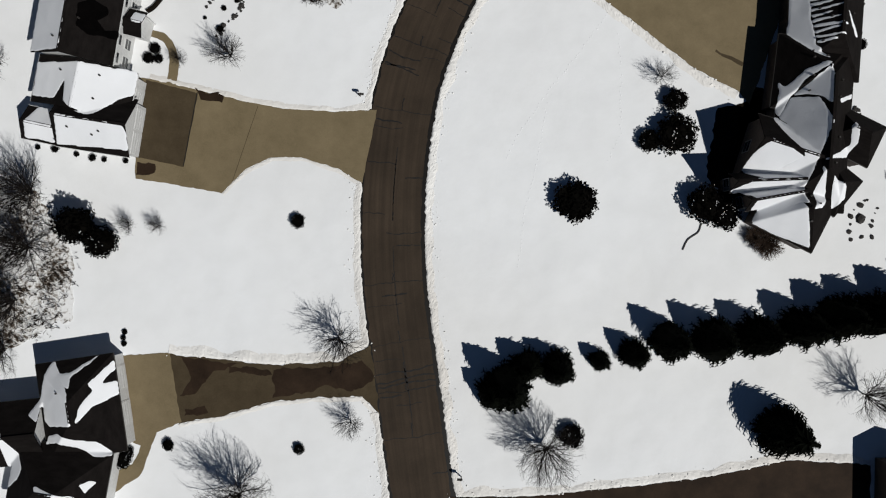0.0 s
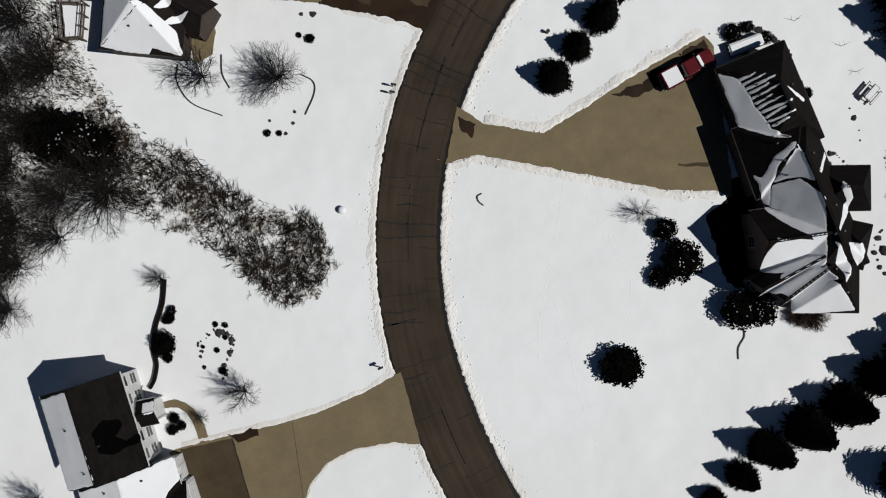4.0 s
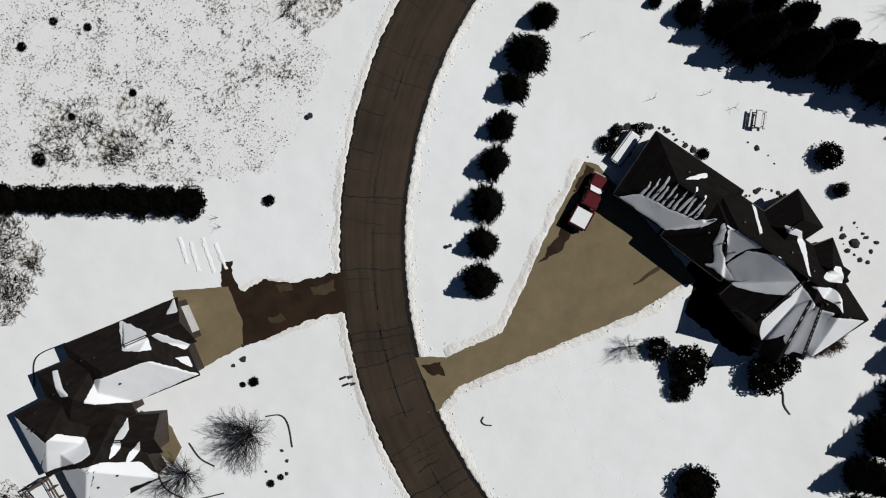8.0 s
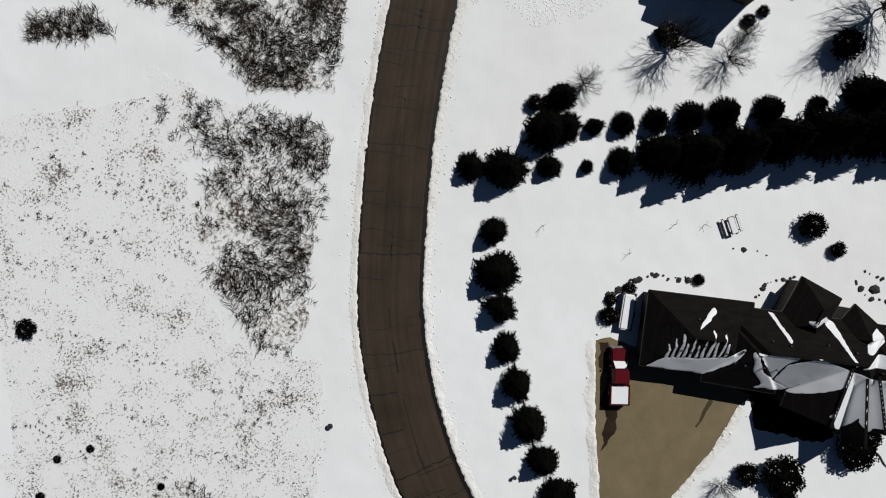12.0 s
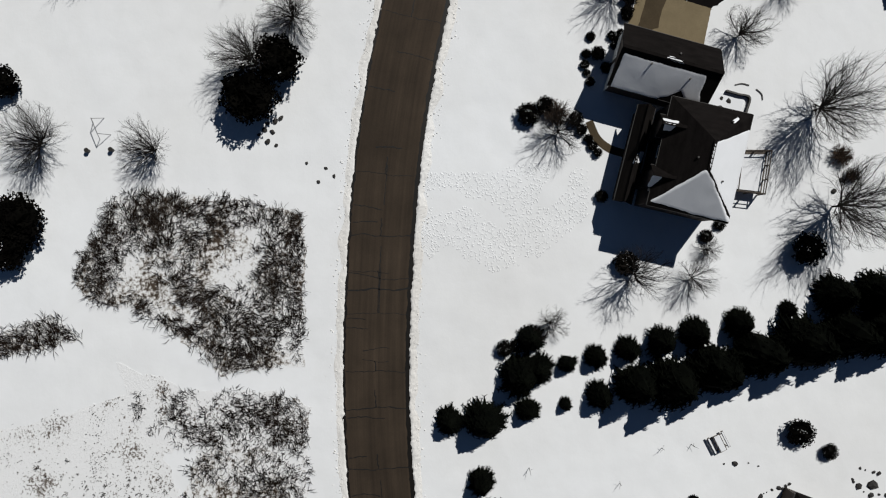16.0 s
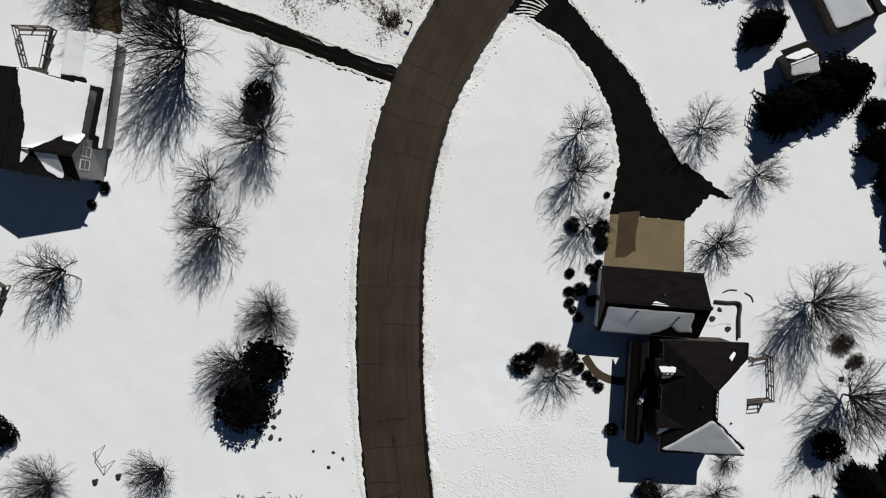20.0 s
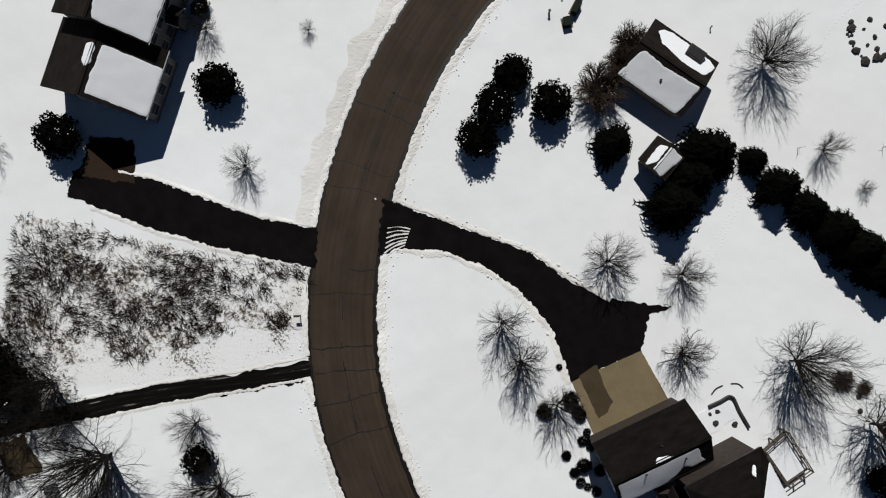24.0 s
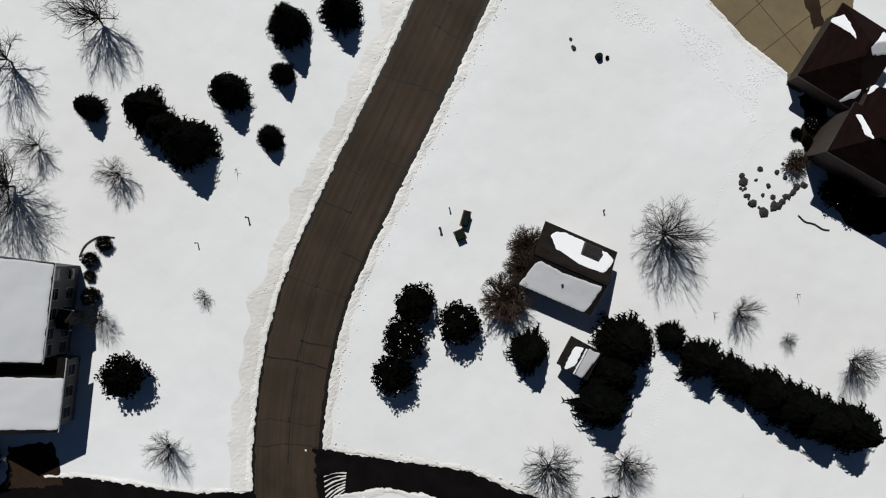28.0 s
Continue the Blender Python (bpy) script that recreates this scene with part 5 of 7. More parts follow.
def drape(blocks, outline, seed, step=0.10):
    """A sheet of snow that lies on the roofs inside an outline, thinner and uneven towards its rim."""
    pts = [tuple(q) for q in ragged(outline, 0.35, 0.09, seed, 1.6)]
    x0, x1 = min(p[0] for p in pts), max(p[0] for p in pts)
    y0, y1 = min(p[1] for p in pts), max(p[1] for p in pts)
    nx, ny = int((x1 - x0) / step) + 2, int((y1 - y0) / step) + 2
    X, Y = np.meshgrid(x0 + step * np.arange(nx + 1), y0 + step * np.arange(ny + 1))
    cell = inside(pts, X[:-1, :-1] + step / 2, Y[:-1, :-1] + step / 2)
    Z = roof_height([(f, cx, cy, a, L + 0.2, W + 0.2, e - 0.1 * r / (W / 2), r + 0.1 * r / (W / 2)) for f, cx, cy, a, L, W, e, r in blocks], X, Y)
    ok = Z > 0
    cell &= ok[:-1, :-1] & ok[1:, :-1] & ok[:-1, 1:] & ok[1:, 1:]
    four = np.stack([Z[:-1, :-1], Z[1:, :-1], Z[:-1, 1:], Z[1:, 1:]])
    cell &= four.max(0) - four.min(0) < 0.35
    deep = np.zeros(Z.shape)
    for dy in (0, 1):
        for dx in (0, 1):
            pad = np.zeros(Z.shape)
            pad[dy:dy + ny, dx:dx + nx] = cell
            deep += pad
    V, Fc, ids = [], [], {}

    def vert(j, i):
        if (j, i) not in ids:
            ids[(j, i)] = len(V)
            rim = deep[j, i] < 4
            V.append((float(X[j, i]), float(Y[j, i]), float(Z[j, i]) + (0.035 if rim else 0.07 + 0.02 * noise.noise(Vector((X[j, i], Y[j, i], seed))))))
        return ids[(j, i)]
    for j, i in zip(*np.nonzero(cell)):
        Fc.append((vert(j, i), vert(j, i + 1), vert(j + 1, i + 1), vert(j + 1, i)))
    # round off the rim
    count = collections.Counter(tuple(sorted(e)) for f in Fc for e in zip(f, f[1:] + f[:1]))
    near = collections.defaultdict(list)
    for (a, b), n in count.items():
        if n == 1:
            near[a].append(b)
            near[b].append(a)
    for _ in range(3):
        moved = {i: [(V[i][c] * 2 + sum(V[j][c] for j in q)) / (2 + len(q)) for c in range(3)] for i, q in near.items()}
        for i, p in moved.items():
            V[i] = tuple(p)
    return V, [], Fc


def window(parent, block, side, u, z, w=1.0, h=1.3, trim=None):
    """A framed window on one side of a block: +y, -y, +x or -x of its own frame."""
    form, cx, cy, a, L, W, e, r = block
    d = {"+y": (W / 2 - 0.35, 0), "-y": (W / 2 - 0.35, 180), "+x": (L / 2 - 0.35, -90), "-x": (L / 2 - 0.35, 90)}[side]
    m = parent.matrix_world.inverted() @ pose(cx, cy, 0, 0, 0, a) @ pose(0, 0, 0, 0, 0, d[1]) @ pose(u, d[0], z)
    bm = bmesh.new()
    for q in ((-w / 2 - 0.09, -0.03, -0.1, w / 2 + 0.09, 0.05, 0), (-w / 2 - 0.09, -0.03, h, w / 2 + 0.09, 0.05, h + 0.1), (-w / 2 - 0.09, -0.03, 0, -w / 2, 0.045, h),
              (w / 2, -0.03, 0, w / 2 + 0.09, 0.045, h), (-w / 2, -0.03, h / 2 - 0.03, w / 2, 0.035, h / 2 + 0.03)):
        box(bm, *q)
    f = part("window", bm, trim or TRIM, parent)
    f.matrix_local = m
    for z0, z1 in ((0, h / 2 - 0.03), (h / 2 + 0.03, h)):
        part("pane", boxes((-w / 2, -0.03, z0, w / 2, 0.015, z1)), GLASS, f)


def door(parent, block, side, u, w, h, name="garage_door", material=None):
    form, cx, cy, a, L, W, e, r = block
    d = {"+y": (W / 2 - 0.35, 0), "-y": (W / 2 - 0.35, 180), "+x": (L / 2 - 0.35, -90), "-x": (L / 2 - 0.35, 90)}[side]
    f = part(name, boxes((-w / 2, -0.02, 0.02, w / 2, 0.03, h)), material or TRIM, parent)
    f.matrix_local = parent.matrix_world.inverted() @ pose(cx, cy, 0, 0, 0, a) @ pose(0, 0, 0, 0, 0, d[1]) @ pose(u, d[0], 0)
    for k in range(4):
        part("panel", boxes((-w / 2 + 0.1, 0.03, 0.08 + k * h / 4, w / 2 - 0.1, 0.05, (k + 1) * h / 4)), material or TRIM, f)


def house(name, label, blocks, snow, wall, roof, gutter, vents=0, seed=1):
    base = pose(blocks[0][1], blocks[0][2], 0)
    h = thing(name, base, label, "house", "houses")
    inv = base.inverted()
    rnd = random.Random(seed)
    for form, cx, cy, a, L, W, e, r in blocks:
        m = inv @ pose(cx, cy, 0, 0, 0, a)
        w = part("wall", wall_mesh(form, L, W, e, r), wall, h)
        w.matrix_local = m
        o = part("roof", roof_mesh(form, L, W, e, r), roof, h)
        o.matrix_local = m
        for s in (-1, 1):
            part("gutter", boxes((-L / 2, s * W / 2 - 0.045, e - 0.19, L / 2, s * W / 2 + 0.045, e - 0.03)), gutter, o)
            if form == "hip":
                part("gutter", boxes((s * L / 2 - 0.045, -W / 2 + 0.05, e - 0.19, s * L / 2 + 0.045, W / 2 - 0.05, e - 0.03)), gutter, o)
        k = L / 2 if form == "gable" else max(0.05, L / 2 - W / 2)
        part("ridge_cap", boxes((-k, -0.14, e + r - 0.06, k, 0.14, e + r + 0.015)), roof, o)
        for _ in range(vents if L * W > 40 else 0):
            u, v = rnd.uniform(-0.38, 0.38) * L, rnd.choice((-1, 1)) * rnd.uniform(0.10, 0.25) * W
            z = e + r * (1 - abs(v) / (W / 2))
            if form == "hip":
                z = min(z, e + r * (L / 2 - abs(u)) / (W / 2))
            part("roof_vent", rods(((u, v, z - 0.1), (u, v, z + 0.28), 0.09, 0.09, 8)), DARK_TRIM, o)
    for i, poly in enumerate(snow):
        V, E, Fc = drape(blocks, poly, seed * 11 + i)
        if Fc:
            s = part("roof_snow", ([(x - blocks[0][1], y - blocks[0][2], z) for x, y, z in V], E, Fc), ROOF_SNOW, h, "leftover snow on the roof")
            for f in s.data.polygons:
                f.use_smooth = True
    return h


def roof_patch(parent, blocks, outline, seed, material, label):
    """Wet or stained shingles, a thin sheet lying on the roof."""
    V, E, Fc = drape(blocks, outline, seed)
    o = parent.matrix_world.translation
    part("wet_shingles", ([(x - o.x, y - o.y, z - 0.04) for x, y, z in V], E, Fc), material, parent, label)


colonial = house("colonial_house", "white two-storey house with dark shingle roof and snowy garage wing", COLONIAL, SNOW_COLONIAL, SIDING, SHINGLE, TRIM, 3, 2)
B = COLONIAL[0]
roof_patch(colonial, COLONIAL[:1], [(-35.21, 20.48), (-34.05, 21.14), (-32.92, 20.6), (-32.88, 19.9), (-33.75, 19.25), (-33.2, 18.48), (-32.01, 18.65), (-32.16, 17.74), (-34.46, 17.71), (-35.3, 18.37)], 91, WET_SHINGLE, "dark wet patch on the shingles")
for u in (-3.7, -1.9, 0.0, 1.9, 3.7):
    window(colonial, B, "+y", u, 2.9, 1.0, 1.1)
    if u:
        window(colonial, B, "+y", u, 0.8, 1.0, 1.2)
door(colonial, B, "+y", 0.0, 1.0, 2.05, "front_door", DARK_TRIM)
door(colonial, COLONIAL[2], "-x", -1.2, 2.3, 2.1)
door(colonial, COLONIAL[2], "-x", 1.3, 2.3, 2.1)
door(colonial, COLONIAL[1], "+y", 0.0, 2.3, 2.1)
for s in (-0.95, 0.95):
    p = part("porch_column", rods(((0.6, s, 0), (0.6, s, 2.8), 0.11, 0.10, 10)), TRIM, colonial)
    p.matrix_local = colonial.matrix_world.inverted() @ pose(COLONIAL[4][1], COLONIAL[4][2], 0, 0, 0, COLONIAL[4][3])

hipped = house("hipped_house", "dark hip-roofed house with patches of melting snow", HIPPED, SNOW_HIPPED, SIDING, SHINGLE, DARK_TRIM, 1, 3)
door(hipped, HIPPED[0], "+y", -2.2, 2.5, 2.1)
door(hipped, HIPPED[0], "+y", 1.4, 2.5, 2.1)
manor = house("manor_house", "large dark-roofed house with many gables, part snow-covered", MANOR, SNOW_MANOR, DARK_BRICK, SHINGLE, DARK_TRIM, 5, 4)
for u in (-3.4, -0.5, 2.4):
    door(manor, MANOR[0], "-y", u, 2.5, 2.2, material=DARK_TRIM)
for b in MANOR[3:6]:
    window(manor, b, "-x", 0.0, 1.0, 1.1, 1.4, DULL_TRIM)
ranch = house("ranch_house", "low brown-roofed ranch house with snow on its slopes", RANCH, SNOW_RANCH, DARK_BRICK, SHINGLE_BROWN, DARK_TRIM, 3, 5)
door(ranch, RANCH[2], "-x", 0.0, 2.8, 2.1)
two_storey = house("two_storey_house", "two-storey house with dark hip roof and gabled garage", TWO_STOREY, SNOW_TWO_STOREY, DARK_BRICK, SHINGLE, DARK_TRIM, 3, 6)
door(two_storey, TWO_STOREY[0], "-x", -1.6, 2.5, 2.2)
door(two_storey, TWO_STOREY[0], "-x", 1.4, 2.5, 2.2)
for u in (-3.0, 0.2, 3.0):
    window(two_storey, TWO_STOREY[1], "-y", u, 4.2)
    window(two_storey, TWO_STOREY[1], "+y", u, 4.2)
white = house("white_house", "white house with snow-covered roof and a front gable", WHITE, SNOW_WHITE, SIDING_GREY, SHINGLE, DARK_TRIM, 0, 7)
window(white, WHITE[1], "-x", -0.6, 3.4, 0.8, 1.6)
window(white, WHITE[1], "-x", 0.6, 3.4, 0.8, 1.6)
for u in (-2.6, 2.2):
    window(white, WHITE[0], "-y", u, 3.6)
gray = house("gray_house", "gray two-storey house with broad snowy roof slopes", GRAY, SNOW_GRAY, SIDING_DARK, SHINGLE_BROWN, TRIM, 0, 8)
for u in (-3.4, -1.6, 0.2, 2.0, 3.5):
    window(gray, GRAY[0], "+y", u, 3.6, trim=DULL_TRIM)
    window(gray, GRAY[0], "+y", u, 0.9, trim=DULL_TRIM)
for u in (-2.0, 0.0, 2.0):
    window(gray, GRAY[1], "+y", u, 1.0, trim=DULL_TRIM)
door(gray, GRAY[1], "+x", -1.5, 2.5, 2.1)
door(gray, GRAY[1], "+x", 1.5, 2.5, 2.1)
cottage = house("cottage", "small brown-roofed cottage half covered in snow", COTTAGE, SNOW_COTTAGE, BRICK, SHINGLE_BROWN, DARK_TRIM, 0, 9)
b = COTTAGE[0]
c = part("chimney", boxes((-0.85, -0.55, 2.6, 0.85, 0.55, 3.6)), DARK_BRICK, cottage, "wide dark brick chimney")
c.matrix_local = cottage.matrix_world.inverted() @ pose(109.2, -3.1, 0, 0, 0, -167.8)
part("flue", boxes((-0.75, -0.45, 3.6, 0.75, 0.45, 3.66)), RUBBER, c)
v = part("roof_vent", rods(((0, 0, 3.2), (0, 0, 3.6), 0.12, 0.12, 8)), DARK_TRIM, cottage)
v.matrix_local = cottage.matrix_world.inverted() @ pose(109.6, 1.0, -0.1)
shed = house("garden_shed", "small brown garden shed with snow on its roof", SHED, SNOW_SHED, WOOD, SHINGLE_BROWN, DARK_TRIM, 0, 10)
tagged(shed, category="shed")
maroon = house("maroon_house", "house with dark maroon shingle roof and brown brick walls", MAROON, SNOW_MAROON, DARK_BRICK, SHINGLE_RED, DARK_TRIM, 1, 11)
for u in (-2.0, 1.6):
    window(maroon, MAROON[1], "+x", u, 0.9)
door(maroon, MAROON[0], "+y", -1.4, 2.5, 2.1)
corner = house("corner_house", "dark-roofed house at a driveway's end", CORNER, [], DARK_BRICK, SHINGLE, DARK_TRIM, 0, 12)
# ---- trees, shrubs, brush ----
def mesh_of(name, V, Fc, material, smooth=False):
    me = bpy.data.meshes.new(name)
    me.from_pydata(V, [], Fc)
    me.materials.append(material)
    if smooth:
        for f in me.polygons:
            f.use_smooth = True
    return me


def spruce_crown(seed, tiers=11, droop=0.22, power=0.85):
    """Crown of radius 1 and height 2: tiers of drooping sprays with needle tips, round a dark core."""
    rnd = random.Random(seed)
    V, Fc = [], []

    def tri(a, b, c):
        k = len(V)
        V.extend((tuple(a), tuple(b), tuple(c)))
        Fc.append((k, k + 1, k + 2))
    k0 = 9
    ringz = [(0.10, 0.74), (0.7, 0.66), (1.4, 0.44), (1.90, 0.05)]
    for j, (z, r) in enumerate(ringz):
        for i in range(k0):
            a = 6.2832 * i / k0
            q = r * rnd.uniform(0.8, 1.1)
            V.append((q * math.cos(a), q * math.sin(a), z))
    for j in range(3):
        for i in range(k0):
            Fc.append((j * k0 + i, j * k0 + (i + 1) % k0, (j + 1) * k0 + (i + 1) % k0, (j + 1) * k0 + i))
    side_bias = [rnd.uniform(0.78, 1.12) for _ in range(8)]
    for t in range(tiers):
        f = t / (tiers - 1)
        z = 0.12 + 1.86 * f
        r = (1 - f) ** power * 0.97 + 0.05
        n = max(6, int(24 * (1 - f) + 6))
        for i in range(n):
            a = 6.2832 * (i + rnd.uniform(-0.3, 0.3)) / n + t * 0.7
            L = r * rnd.uniform(0.76, 1.16) * side_bias[int(a / 6.2832 * 8) % 8]
            d = Vector((math.cos(a), math.sin(a), 0))
            s = Vector((-d.y, d.x, 0))
            root = Vector((0, 0, z + 0.10))
            tip = d * L + Vector((0, 0, z - droop * L * rnd.uniform(0.6, 1.3)))
            w = 0.075 * (0.4 + r)
            mid = root.lerp(tip, 0.55) + Vector((0, 0, 0.03))
            tri(root, mid + s * w, tip)
            tri(root, tip, mid - s * w)
            for k in range(5):
                q = root.lerp(tip, 0.42 + 0.13 * k)
                ln = w * rnd.uniform(1.1, 2.2) * (1.1 - 0.10 * k)
                for sg in (1, -1):
                    e = q + s * sg * ln + d * ln * 0.7 + Vector((0, 0, -0.05 - 0.06 * rnd.random()))
                    tri(q - d * 0.022, q + d * 0.030, e)
    return V, Fc


def cedar_crown(seed, n=1500):
    """Rounded dense crown of radius 1 and height 2 made of short leafy sprays on a lumpy core; also its snow flecks."""
    rnd = random.Random(seed)
    V, Fc, SV, SF = [], [], [], []
    lump = lambda d: 0.90 + 0.34 * noise.noise(d * 1.9 + Vector((seed, 0, 0))) + 0.22 * noise.noise(d * 5.0 + Vector((0, seed, 0)))
    nu, nv = 14, 8
    for j in range(nv + 1):
        th = math.pi * j / nv
        for i in range(nu):
            a = 6.2832 * i / nu
            d = Vector((math.sin(th) * math.cos(a), math.sin(th) * math.sin(a), math.cos(th)))
            r = 0.86 * lump(d)
            V.append((d.x * r, d.y * r, max(0.02, 0.95 + d.z * r * 1.0)))
    for j in range(nv):
        for i in range(nu):
            Fc.append((j * nu + i, (j + 1) * nu + i, (j + 1) * nu + (i + 1) % nu, j * nu + (i + 1) % nu))
    for k in range(n):
        d = Vector((rnd.gauss(0, 1), rnd.gauss(0, 1), rnd.gauss(0, 1))).normalized()
        if d.z < -0.75:
            continue
        r = lump(d) * rnd.uniform(0.84, 1.03)
        c = Vector((d.x * r, d.y * r, max(0.05, 0.95 + d.z * r)))
        t = d.cross(Vector((rnd.gauss(0, 1), rnd.gauss(0, 1), rnd.gauss(0, 1)))).normalized()
        s = rnd.uniform(0.04, 0.10)
        b = len(V)
        V.extend((tuple(c - t * s), tuple(c + t * s), tuple(c + d * s * 1.1 + t * s * rnd.uniform(-0.8, 0.8) + Vector((0, 0, 0.03)))))
        Fc.append((b, b + 1, b + 2))
        if d.z > 0.05 and d.x > -0.3 and noise.noise(d * 2.6 + Vector((0, 0, seed * 3))) > 0.10 and rnd.random() < 0.22:
            b = len(SV)
            q = c + d * 0.05
            for m in range(5):
                a = m * 1.2566 + rnd.uniform(-0.3, 0.3)
                rr = rnd.uniform(0.012, 0.034)
                SV.append((q.x + rr * math.cos(a), q.y + rr * math.sin(a), q.z + 0.02))
            SF.append(tuple(range(b, b + 5)))
    return V, Fc, SV, SF


def bare_tree(seed, limbs=8, spread=1.0, up=1.9, fine=1.0, crook=0.10, fork=0.66):
    """Leafless tree, crown radius 1, height about 2.2: trunk with limbs, and twigs apart."""
    rnd = random.Random(seed)
    T, W = ([], []), ([], [])

    def stick(store, a, b, r0, r1):
        V, Fc = store
        d = (b - a)
        if d.length < 1e-4:
            return
        s = d.cross(Vector((0.31, 0.17, 0.93))).normalized()
        u = s.cross(d.normalized())
        k = len(V)
        for c, r in ((a, r0), (b, r1)):
            for i in range(3):
                an = i * 2.0944
                V.append(tuple(c + (s * math.cos(an) + u * math.sin(an)) * r))
        for i in range(3):
            j = (i + 1) % 3
            Fc.append((k + i, k + j, k + 3 + j, k + 3 + i))

    def grow(p, d, L, r, level):
        n = 3 if level < 3 else 2
        q = p
        for k in range(n):
            d = (d + Vector((rnd.gauss(0, crook), rnd.gauss(0, crook), rnd.gauss(0.05, 0.07)))).normalized()
            e = q + d * L / n
            stick(T if level < 2 else W, q, e, r * (1 - 0.25 * k / n), r * (1 - 0.25 * (k + 1) / n))
            q = e
            if level < 4:
                for _ in range(2 if level < 2 or rnd.random() < 0.6 else 1):
                    side = d.cross(Vector((rnd.gauss(0, 1), rnd.gauss(0, 1), rnd.gauss(0, 1)))).normalized()
                    nd = (d + side * fork * rnd.uniform(0.6, 1.35)).normalized()
                    grow(q, nd, L * rnd.uniform(0.44, 0.66), max(0.0031 * fine, r * 0.48), level + 1)
    top = Vector((rnd.uniform(-0.05, 0.05), rnd.uniform(-0.05, 0.05), 0.26))
    stick(T, Vector((0, 0, -0.02)), top, 0.045 * fine ** 0.5, 0.035 * fine ** 0.5)
    for i in range(limbs):
        a = 6.2832 * (i + rnd.uniform(-0.3, 0.3)) / limbs
        d = Vector((math.cos(a) * spread, math.sin(a) * spread, rnd.uniform(0.35, up))).normalized()
        grow(top - Vector((0, 0, rnd.uniform(0, 0.12))), d, rnd.uniform(0.75, 1.0), 0.029 * fine, 1)
    hi = sorted(math.hypot(v[0], v[1]) for v in W[0])[int(len(W[0]) * 0.95)]

    def rounded(x, y):
        r = math.hypot(x, y) / hi
        k = 1.0 if r < 0.85 else (0.85 + 0.2 * math.tanh((r - 0.85) / 0.2)) / r
        return x / hi * k, y / hi * k
    tallest = max(v[2] for v in W[0])
    out = []
    for V, Fc in (T, W):
        out.append(([(*rounded(x, y), z / tallest * 2.0) for x, y, z in V], Fc))
    return out


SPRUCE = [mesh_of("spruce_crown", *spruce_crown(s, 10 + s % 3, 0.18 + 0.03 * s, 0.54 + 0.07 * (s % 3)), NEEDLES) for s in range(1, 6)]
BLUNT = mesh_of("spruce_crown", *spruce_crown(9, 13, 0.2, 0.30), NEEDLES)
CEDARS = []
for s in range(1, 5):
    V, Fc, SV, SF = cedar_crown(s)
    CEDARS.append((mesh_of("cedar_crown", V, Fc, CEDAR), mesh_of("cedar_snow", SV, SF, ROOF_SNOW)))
BARES = []
for s in range(1, 7):
    (TV, TF), (WV, WF) = bare_tree(s + 20, 15 + s % 4, 1.0, 2.3 + 0.3 * (s % 3), 0.62)
    BARES.append((mesh_of("bare_trunk", TV, TF, BARK), mesh_of("bare_twigs", WV, WF, BARK)))
BIG_BARES = []
for s in range(1, 4):
    (TV, TF), (WV, WF) = bare_tree(s + 50, 30 + s, 1.0, 2.7, 0.50)
    BIG_BARES.append((mesh_of("bare_trunk", TV, TF, BARK), mesh_of("bare_twigs", WV, WF, BARK)))
BROWN = []
for s in (1, 2):
    (TV, TF), (WV, WF) = bare_tree(s + 70, 34, 1.0, 1.8, 1.7, 0.12, 0.7)
    BROWN.append((mesh_of("bush_stems", TV, TF, BROWN_LEAVES), mesh_of("bush_twigs", WV, WF, BROWN_LEAVES)))
_tb = bmesh.new()
rod(_tb, (0, 0, -0.02), (0, 0, 1.2), 0.07, 0.04, 7)
TRUNK = bpy.data.meshes.new("trunk")
_tb.to_mesh(TRUNK)
_tb.free()
TRUNK.materials.append(BARK)

LABELS = {"spruce": ("spruce_tree", "dark green-black spruce standing in the snow", "tree"),
          "tall": ("spruce_tree", "tall slender dark spruce throwing a long shadow", "tree"),
          "cedar": ("cedar_tree", "rounded dark evergreen with flecks of snow", "tree"),
          "hedge": ("hedge_bush", "dark clipped evergreen of a long hedge", "hedge"),
          "bare": ("bare_tree", "leafless deciduous tree with fine spreading twigs", "tree"),
          "brown": ("brown_bush", "dense brown leafless bush beside a house wall", "bush"),
          "shrub": ("shrub", "small dark rounded shrub in a snowy bed", "shrub")}
_rnd = random.Random(77)
